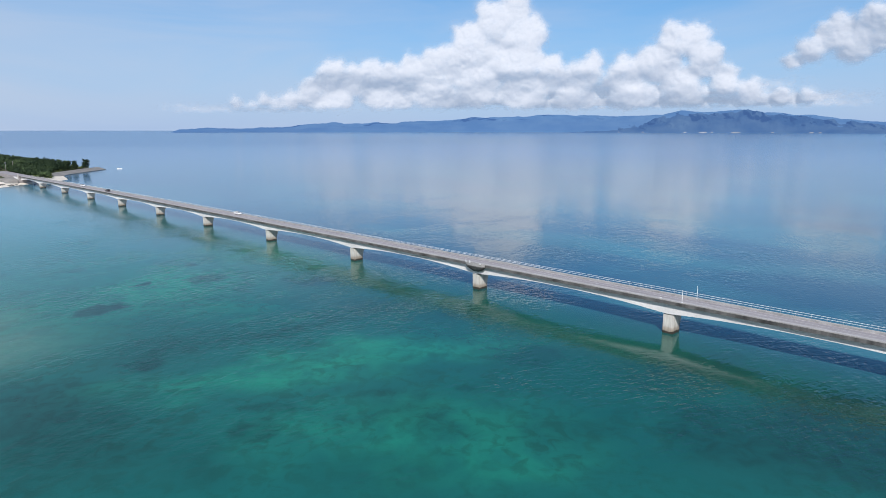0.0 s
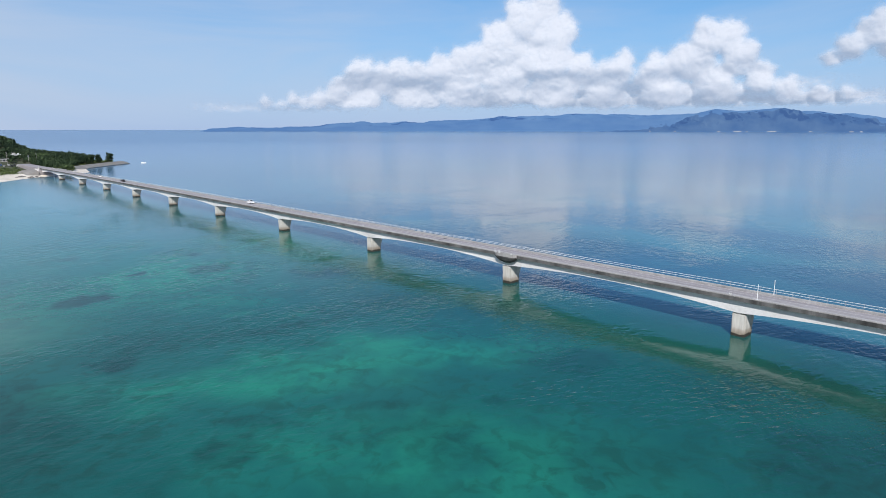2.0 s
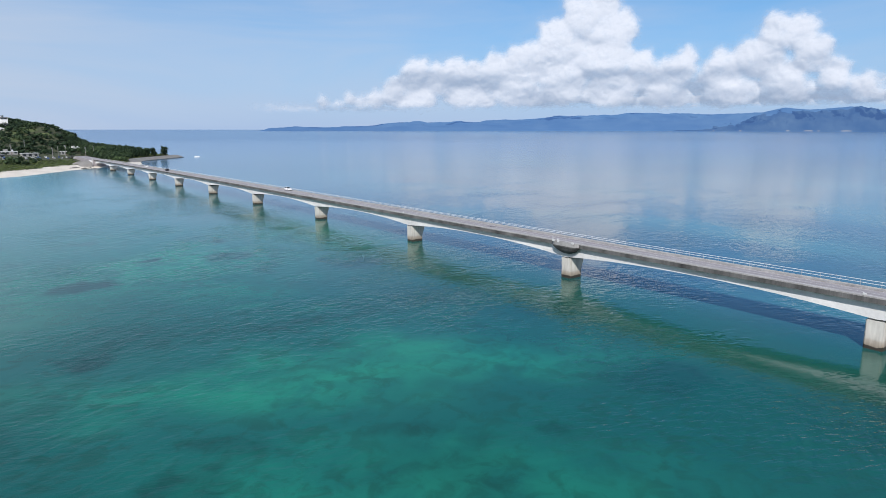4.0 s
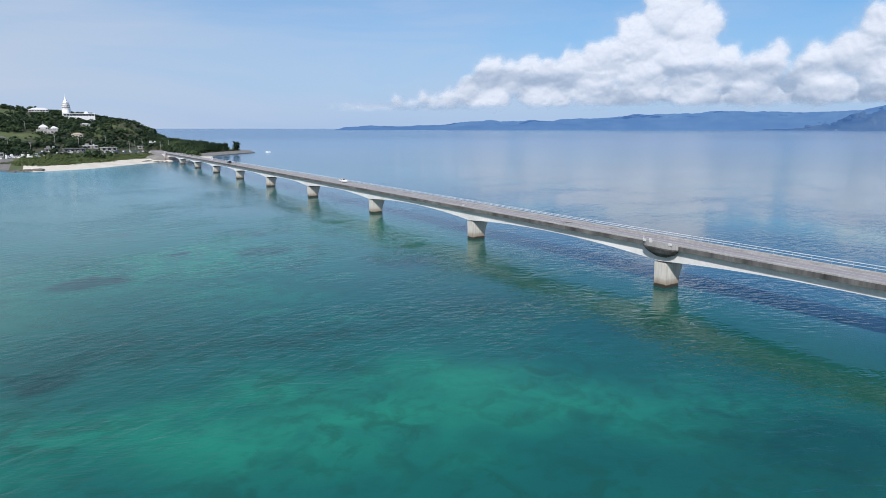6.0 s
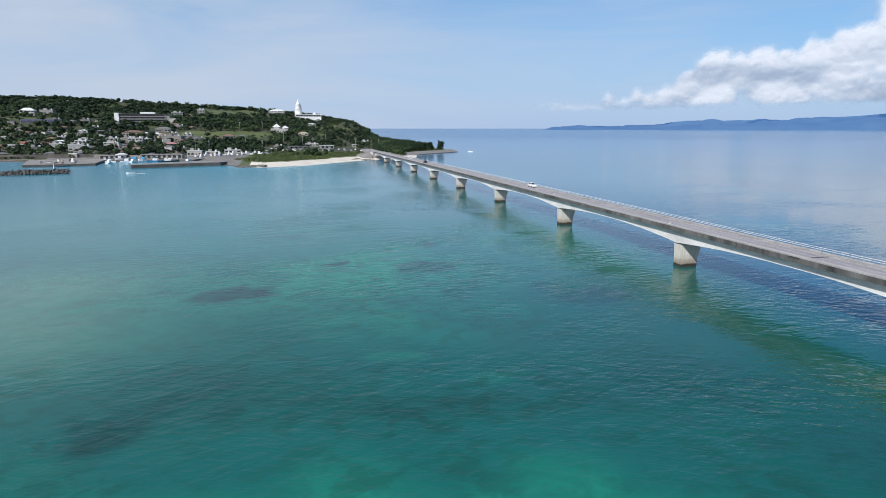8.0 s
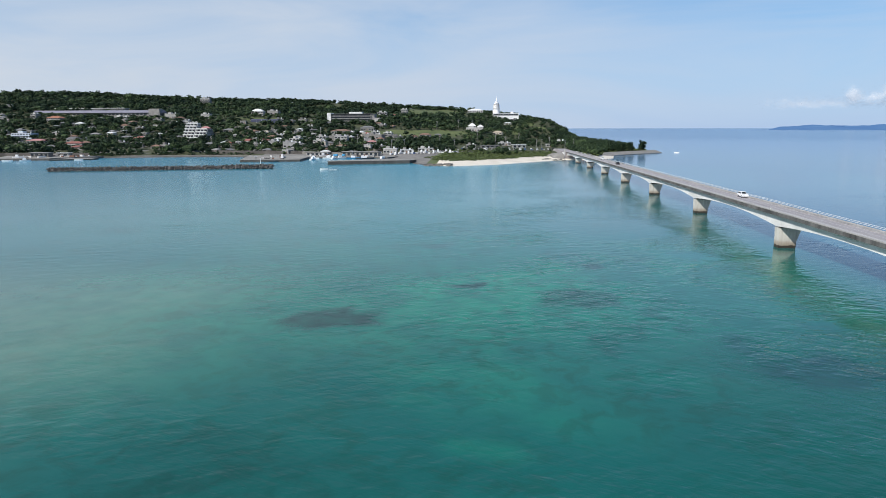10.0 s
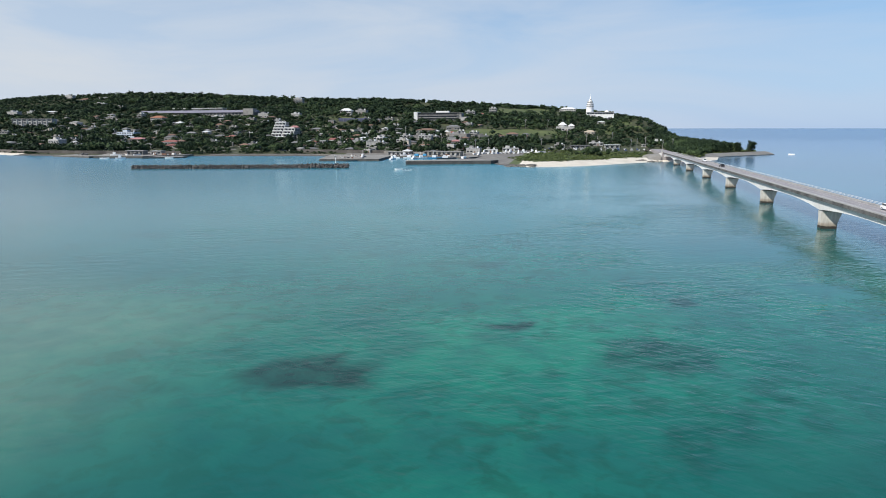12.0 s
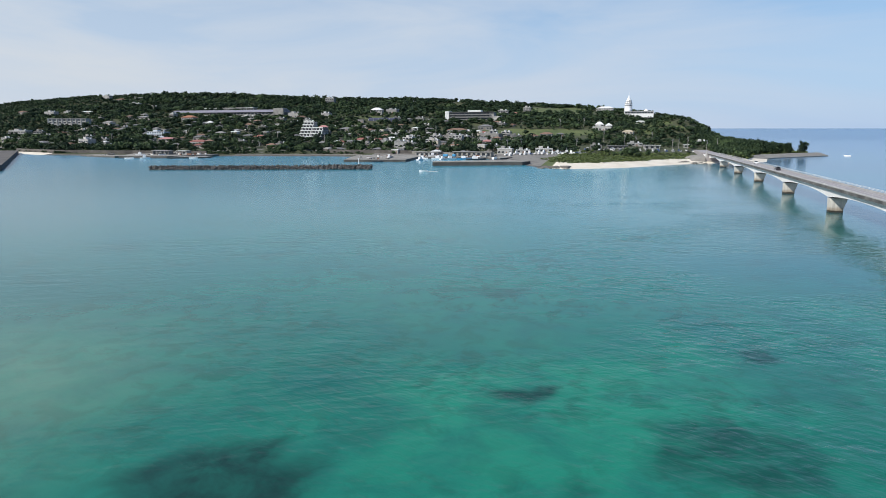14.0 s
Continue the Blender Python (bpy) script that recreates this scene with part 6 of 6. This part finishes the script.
    for sx, sy, hw, hd in SITES:
        for k in range(int(hw * 0.55)):
            if (sx < -165 or sy > 690) and rng.uniform() < 0.7:
                gx.append(sx + rng.uniform(-hw, hw))
                gy.append(sy - hd + rng.uniform(-2.0, 1.6))
    gx, gy = np.array(gx), np.array(gy)
    ok = coast_distance(gx, gy) > 14
    gx, gy = gx[ok], gy[ok]
    r = rng.uniform(0.9, 2.6, len(gx))
    plant("garden_bushes", gx, gy, r, r * rng.uniform(1.0, 1.6, len(gx)), crown_shapes(8, 90, 16), LEAF, "dark green garden bushes before the houses", 18)
    # bushes along the village shore, and the close wood on the spit
    x, y = rng.uniform(-700, -285, 5200), rng.uniform(495, 600, 5200)
    d = coast_distance(x, y)
    ok = (d > 11) & (d < 22) & clear_of_sites(x, y) & ~((x > -512) & (x < -404) & (y < 524)) & (fbm(x / 16, y / 16, 2, 77) > 0.4)
    x, y = x[ok], y[ok]
    r = rng.uniform(0.9, 2.2, len(x))
    plant("shore_bushes", x, y, r, r * rng.uniform(1.1, 1.7, len(x)), crown_shapes(8, 70, 26), LEAF, "dark green bushes along the village shore", 28)
    x, y = rng.uniform(14, 78, 1500), rng.uniform(560, 780, 1500)
    ok = (coast_distance(x, y) > 15) & clear_of_sites(x, y)
    x, y = x[ok], y[ok]
    r = rng.uniform(1.6, 3.2, len(x))
    plant("spit_wood", x, y, r, rng.uniform(5.5, 8.0, len(x)) * np.interp(x, [14, 60, 78], [1.0, 1.0, 0.75]), crown_shapes(10, 80, 36), LEAF, "close dark green wood on the low spit", 38)
    # low scrub behind the beach and on the spit
    n = 11000
    x, y = rng.uniform(-125, 112, n), rng.uniform(440, 690, n)
    d = coast_distance(x, y)
    keep = ((x < -8) & (d > 19.5 + 10 * (fbm(x / 14, y / 14, 3, 5) - 0.5)) & (y < 585) & (y > 446)) & ~((x < -108) & (y > 505)) | ((x > 16) & (d > 12) & (d < 34) & (y > 545))
    x, y = x[keep], y[keep]
    r = (0.35 + 1.5 * rng.uniform(size=len(x)) ** 2.2) * np.where(x > 16, 1.6, 1.0)
    plant("scrub", x, y, r, r * rng.uniform(0.9, 1.4, len(x)), crown_shapes(8, 60, 6), PALE_LEAF, "low bright green beach scrub", 8)


woods()
BARK = speckled("bark", (0.06, 0.045, 0.035), (0.15, 0.12, 0.09), 1.5, 0.95, 0.4)


def casuarina(x, y, h, spread, lean=0.0):
    """A feathery shore tree: tapered trunk, limbs, and a crown of many small sprays."""
    rng = np.random.RandomState(int(abs(x * 7 + y * 3)) % 9999)
    root = empty("tree", (x, y, ground_at(x, y) - 0.2), 0, "tall feathery dark shore tree on the spit", "tree", "shore trees")
    bm = bmesh.new()
    tube(bm, (0, 0, 0), (lean * 0.4, 0, h * 0.5), 0.32, 0.2)
    tube(bm, (lean * 0.4, 0, h * 0.5), (lean, 0, h * 0.92), 0.2, 0.05)
    part("trunk", bm, BARK, root)
    V, F = [], []
    for k in range(16):
        z = h * rng.uniform(0.25, 0.95)
        a = rng.uniform(0, 6.28)
        ln = spread * (1.15 - 0.6 * z / h) * rng.uniform(0.6, 1.0)
        end = (lean * z / h + math.cos(a) * ln, math.sin(a) * ln, z + ln * 0.45)
        part("limb", tube(bmesh.new(), (lean * z / h, 0, z), end, 0.09, 0.03, sides=5), BARK, root)
        for j in range(70):
            t = rng.uniform(0.25, 1.1)
            c = np.array([lean * z / h, 0, z]) * (1 - t) + np.array(end) * t + rng.normal(size=3) * 0.55
            u, w = rng.normal(size=3) * 0.34, rng.normal(size=3) * 0.34
            i = len(V)
            V += [c - u, c + u, c + w]
            F.append((i, i + 1, i + 2))
    ob = mesh_arrays("crown", np.array(V), np.array(F), LEAF)
    ob.parent = root
    return root


casuarina(93, 664, 12.5, 3.6, 0.6)
casuarina(97, 668, 11.5, 3.0, 1.2)
casuarina(80, 655, 10.5, 3.2, 0.8)
casuarina(72, 648, 9.5, 3.4)
casuarina(64, 640, 9.0, 3.2, 0.5)
casuarina(84, 662, 9.0, 2.8, -0.4)


# ---------------------------------------------------------------- shore rocks
def rocks(name, places, label):
    shapes = crown_shapes(6, 0, 44, True)
    rng = np.random.RandomState(7)
    for x, y, r in places:
        v, f = shapes[rng.randint(6)]
        ob = mesh_arrays(name, v * np.array([r, r * rng.uniform(0.7, 1.1), r * 0.55]), f, ROCK)
        ob.location = (x, y, max(ground_at(x, y), -0.2))
        tagged(ob, label, "rock", "rocks of the shore")


rocks("rock", [(-112 + 1.6 * k, 425 - 2.2 * (k % 3) + 0.3 * k, 1.3 + 0.5 * (k % 4)) for k in range(13)], "dark weathered shore rock at the beach end")
rocks("rock", [(-22 + 2.2 * k, 503 + 2.4 * (k % 4), 1.1 + 0.4 * (k % 3)) for k in range(9)], "grey shore rock below the abutment")


# ---------------------------------------------------------------- far hills and cumulus
def far_point(az, el, r):
    a, e = np.radians(az), np.radians(el)
    return np.stack([-100 + r * np.sin(a), -70 + r * np.cos(a), 30 + r * np.tan(e)], -1)


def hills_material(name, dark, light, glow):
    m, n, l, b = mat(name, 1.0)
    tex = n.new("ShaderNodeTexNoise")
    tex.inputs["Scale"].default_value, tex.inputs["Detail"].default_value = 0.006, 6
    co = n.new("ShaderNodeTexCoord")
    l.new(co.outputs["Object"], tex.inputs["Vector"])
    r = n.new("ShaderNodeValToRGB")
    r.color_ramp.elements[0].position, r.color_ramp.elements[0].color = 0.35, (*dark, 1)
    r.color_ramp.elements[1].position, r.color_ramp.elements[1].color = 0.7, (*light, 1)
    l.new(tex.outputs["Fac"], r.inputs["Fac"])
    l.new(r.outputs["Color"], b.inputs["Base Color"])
    # blue emission paints the haze of the air onto the slopes
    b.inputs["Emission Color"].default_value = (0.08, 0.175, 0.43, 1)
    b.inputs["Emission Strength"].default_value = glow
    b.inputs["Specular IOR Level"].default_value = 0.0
    return m


def far_hills():
    az = np.arange(22, 150, 0.12)
    crest = np.interp(az, [22, 23.5, 26, 28, 31, 36.8, 41.7, 46.7, 51.7, 56.6, 61.3, 64.9, 66.5, 68.5, 70.9, 74.1, 76, 77.9, 80.3, 90, 105, 120, 150],
                      [-0.5, 0.0, 0.2, 0.1, 0.22, 0.62, 0.58, 0.92, 1.19, 1.31, 1.16, 1.27, 1.55, 1.48, 1.6, 1.3, 1.12, 0.85, 0.65, 0.9, 1.3, 0.8, 0.2])
    crest = crest + (fbm(az * 0.8, az * 0, 5, 2) - 0.5) * 0.26
    rows = []
    steps = 14
    for k in range(steps + 1):
        f = k / steps
        el = -0.2 + (crest + 0.2) * f ** 0.8
        el = el + (fbm(az * 0.6 + 3, az * 0 + f * 6, 4, 9) - 0.5) * 0.22 * math.sin(math.pi * f)
        r = 4380 + 330 * f + (fbm(az * 0.5, az * 0 + f * 3, 4, 4) - 0.5) * 260 * f
        rows.append(far_point(az, el, r))
    v = np.stack(rows)
    h, w = v.shape[:2]
    i = np.arange(w * h).reshape(h, w)
    faces = np.stack([i[:-1, :-1], i[:-1, 1:], i[1:, 1:], i[1:, :-1]], -1).reshape(-1, 4)
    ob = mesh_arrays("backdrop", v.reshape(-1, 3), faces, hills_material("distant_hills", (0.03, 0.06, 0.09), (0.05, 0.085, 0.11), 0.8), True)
    return tagged(ob, "range of hazy blue hills across the water", "hills", kind="structure")


def cloud_material():
    m, n, l, b = mat("cumulus", 1.0)
    b.inputs["Base Color"].default_value = (0.295, 0.28, 0.262, 1)
    b.inputs["Specular IOR Level"].default_value = 0.0
    # bluish emission stands for scattered light and lifts the shaded sides
    b.inputs["Emission Color"].default_value = (0.6, 0.75, 1.0, 1)
    b.inputs["Emission Strength"].default_value = 0.46
    at = n.new("ShaderNodeAttribute")
    at.attribute_name = "thickness"
    co = n.new("ShaderNodeTexCoord")
    mp = n.new("ShaderNodeMapping")
    mp.inputs["Scale"].default_value = (1, 1, 1.5)
    l.new(co.outputs["Object"], mp.inputs["Vector"])
    tex = n.new("ShaderNodeTexNoise")
    tex.inputs["Scale"].default_value, tex.inputs["Detail"].default_value = 0.018, 12
    tex.inputs["Roughness"].default_value = 0.66
    l.new(mp.outputs["Vector"], tex.inputs["Vector"])
    add = n.new("ShaderNodeMath")
    add.operation = "MULTIPLY_ADD"
    add.inputs[1].default_value = 1.1
    l.new(tex.outputs["Fac"], add.inputs[0])
    l.new(at.outputs["Fac"], add.inputs[2])
    rng = n.new("ShaderNodeMapRange")
    rng.interpolation_type = "SMOOTHSTEP"
    rng.inputs["From Min"].default_value, rng.inputs["From Max"].default_value = 0.5, 1.62
    l.new(add.outputs["Value"], rng.inputs["Value"])
    l.new(rng.outputs["Result"], b.inputs["Alpha"])
    billow = n.new("ShaderNodeTexNoise")
    billow.inputs["Scale"].default_value, billow.inputs["Detail"].default_value = 0.006, 5
    billow.inputs["Roughness"].default_value = 0.6
    l.new(co.outputs["Object"], billow.inputs["Vector"])
    bump = n.new("ShaderNodeBump")
    bump.inputs["Strength"].default_value, bump.inputs["Distance"].default_value = 0.16, 60
    l.new(billow.outputs["Fac"], bump.inputs["Height"])
    l.new(bump.outputs["Normal"], b.inputs["Normal"])
    return m


def cumulus(name, az_range, el_range, puffs, base, streaks, label, seed, step=0.06):
    rng = np.random.RandomState(seed)
    balls = []

    def grow(a, e, r, depth, level):
        balls.append((a, e, r, depth))
        if level == 0:
            return
        for k in range(11 if level > 1 else 5):
            th = rng.uniform(-0.6, math.pi + 0.6)
            f = rng.uniform(0.35, 1.0)
            rr = r * rng.uniform(0.25, 0.55)
            grow(a + math.cos(th) * r * f, e + math.sin(th) * r * f, rr, depth + rng.uniform(0.0, 0.55) * r * (1.1 - f), level - 1)

    for a, e, r in puffs:
        grow(a, e, r, rng.uniform(-0.2, 0.4), 2)
    az = np.arange(az_range[0], az_range[1], step)
    el = np.arange(el_range[0], el_range[1], step)
    ga, ge = np.meshgrid(az, el)
    relief = np.full(ga.shape, -0.6)
    dens = np.zeros(ga.shape)
    for a, e, r, depth in balls:
        i0, i1 = np.searchsorted(az, [a - r, a + r])
        j0, j1 = np.searchsorted(el, [e - r, e + r])
        if i1 <= i0 or j1 <= j0:
            continue
        sa, se = ga[j0:j1, i0:i1] - a, ge[j0:j1, i0:i1] - e
        q = 1 - (sa ** 2 + se ** 2) / r ** 2
        hgt = depth + r * np.sqrt(np.clip(q, 0, 1))
        relief[j0:j1, i0:i1] = np.where(q > 0, np.maximum(relief[j0:j1, i0:i1], hgt), relief[j0:j1, i0:i1])
        dens[j0:j1, i0:i1] = np.maximum(dens[j0:j1, i0:i1], np.clip(q * (1.7 if r > 0.5 else 0.9), 0, 1))

    def blur(f, times):
        for k in range(times):
            f[1:-1, 1:-1] = (f[1:-1, 1:-1] * 2 + f[:-2, 1:-1] + f[2:, 1:-1] + f[1:-1, :-2] + f[1:-1, 2:]) / 6

    blur(relief, 6)
    soft = relief.copy()
    blur(soft, 60)
    relief = relief * 0.5 + soft * 0.5
    blur(dens, 34)
    # cauliflower knobs on the balls
    for f, k, sd in ((0.8, 0.16, 31), (1.9, 0.13, 33), (4.2, 0.05, 35)):
        wx = (fbm(ga * f, ge * f, 2, seed + sd) - 0.5) * 1.4
        relief += k * 2.2 * np.abs(fbm(ga * f + wx, ge * f * 1.15 - wx, 1, seed + sd + 1) - 0.5)
    # flat, ragged underside, with thin layers trailing from it
    ragged = base + (fbm(ga * 0.3, ge * 1.2, 4, seed) - 0.5) * 0.9
    dens *= sstep(-0.6, 0.5, ge - ragged)
    for a0, a1, e0, e1, k in streaks:
        inside = sstep(a0, a0 + 4, ga) * (1 - sstep(a1 - 8, a1, ga)) * sstep(e0, e0 + 0.5, ge) * (1 - sstep(e1 - 0.8, e1, ge))
        dens = np.maximum(dens, k * inside * sstep(0.25, 0.7, fbm(ga * 0.16, ge * 1.5, 4, seed + 3) + 0.2))
    relief += (fbm(ga * 0.3, ge * 0.6, 2, seed + 5) - 0.5) * 1.6
    blur(relief, 4)
    relief -= 3.4 * (1 - sstep(-0.6, 4.8, ge - base + (fbm(ga * 0.22, ge * 0.4, 3, seed + 8) - 0.5) * 2.4))
    v = far_point(ga, ge, 4700 - relief * 36)
    h, w = ga.shape
    i = np.arange(w * h).reshape(h, w)
    faces = np.stack([i[:-1, :-1], i[:-1, 1:], i[1:, 1:], i[1:, :-1]], -1).reshape(-1, 4)
    faces = faces[dens.ravel()[faces].max(1) > 0.02]
    used = np.unique(faces)
    remap = np.zeros(w * h, dtype=int)
    remap[used] = np.arange(len(used))
    ob = mesh_arrays(name, v.reshape(-1, 3)[used], remap[faces], CLOUD, True)
    ob.data.attributes.new("thickness", "FLOAT", "POINT").data.foreach_set("value", dens.ravel()[used].astype(np.float32))
    return tagged(ob, label, "cloud", kind="structure")


def near_range():
    """A nearer, greener ridge before the right part of the far hills, with its own spurs."""
    az = np.arange(56, 96, 0.08)
    crest = np.interp(az, [56, 60, 63, 65.2, 66.4, 67.6, 68.6, 70.2, 71.4, 73.0, 74.4, 76.0, 77.6, 79.5, 82, 88, 96],
                      [-0.3, 0.15, 0.55, 1.15, 1.52, 1.42, 1.2, 1.55, 1.6, 1.3, 1.12, 1.1, 0.8, 0.5, 0.4, 0.6, 0.2]) - 0.04
    crest = crest + (fbm(az * 1.6, az * 0, 5, 12) - 0.5) * 0.42
    rows = []
    for k in range(19):
        f = k / 18
        spur = (fbm(az * 1.5 + f * 0.8, az * 0 + f * 2.2, 5, 14) - 0.5) * 1.1
        el = -0.24 + (crest + 0.24) * f ** 0.75 + spur * 0.2 * math.sin(math.pi * f)
        rows.append(far_point(az, el, 4300 + 260 * f + spur * 420 * f))
    v = np.stack(rows)
    h, w = v.shape[:2]
    i = np.arange(w * h).reshape(h, w)
    faces = np.stack([i[:-1, :-1], i[:-1, 1:], i[1:, 1:], i[1:, :-1]], -1).reshape(-1, 4)
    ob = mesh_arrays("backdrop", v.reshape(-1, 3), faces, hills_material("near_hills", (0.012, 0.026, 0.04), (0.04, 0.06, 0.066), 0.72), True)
    return tagged(ob, "hazy green coastal hills across the water", "hills", kind="structure")


def far_shore_buildings():
    for az, wide, tall in ((61.5, 9, 0.8), (63.5, 12, 1.0), (66.9, 16, 1.8), (68.3, 44, 1.6), (69.0, 12, 1.2), (70.8, 50, 1.4), (73.5, 14, 1.0), (76.2, 22, 1.2), (76.8, 12, 1.2)):
        p = far_point(np.array(az), np.array(-0.17), 4285.0)
        root = empty("warehouse", p, -az, "white low warehouse on the far shore", "warehouse", "far shore buildings")
        part("wall", boxed(-wide / 2, wide / 2, -8, 8, -2, tall), FAR_WHITE, root)
        part("roof", hip_roof(wide, 16, tall, 1.2, 1.0), FAR_WHITE, root)


CLOUD = cloud_material()
FAR_WHITE = speckled("far_white", (0.26, 0.27, 0.3), (0.4, 0.41, 0.44), 0.02, 0.9)
far_hills()
near_range()
far_shore_buildings()
WEST_PUFFS = [(28.2, 2.0, 0.55), (29.4, 1.9, 0.5), (30.5, 2.4, 0.6), (31.4, 2.0, 0.6), (32.6, 2.3, 0.9), (34.2, 2.9, 1.2),
        (36.3, 4.4, 1.7), (36.6, 2.6, 1.6), (38.5, 4.2, 1.6), (40.5, 4.3, 1.5), (41, 2.8, 1.8), (43, 4.4, 1.8), (45, 3.2, 2.0),
        (45.2, 5.3, 1.5), (46.8, 5.6, 1.7), (48.6, 7.0, 2.0), (49, 3.6, 2.2), (50.6, 9.0, 1.8), (52.2, 10.2, 1.6), (52.8, 7.6, 2.0)]
EAST_PUFFS = [(52.5, 5.4, 2.3), (53, 3.2, 2.0), (55.5, 4.6, 1.7), (57.5, 3.0, 1.8), (58.5, 4.6, 1.6), (61.5, 4.5, 1.5), (62, 2.8, 1.6),
        (64.0, 5.4, 1.9), (65.6, 7.2, 1.6), (67.0, 7.4, 1.3), (66.5, 3.2, 1.7), (68.0, 5.4, 1.4), (69.6, 3.6, 1.2), (71.5, 2.9, 1.1),
        (73.8, 2.7, 0.8), (75.5, 2.6, 0.6)]
cumulus("backdrop", (20, 84), (0.6, 13), WEST_PUFFS + EAST_PUFFS,
        1.75, [(21, 40, 1.3, 2.4, 0.55), (44, 82, 1.6, 3.3, 0.95), (50, 77, 2.4, 4.4, 0.9)], "towering white cumulus bank over far hills", 4)
cumulus("backdrop", (70, 104), (2, 14), [(74.3, 5.2, 0.7), (75.6, 6.0, 1.1), (77.2, 7.0, 1.3), (78.4, 6.0, 1.3), (80.2, 7.2, 1.7), (84, 7.2, 2.0), (88, 7.0, 2.0), (92, 6.0, 1.6)],
        4.5, [], "separate white cumulus cloud", 9)
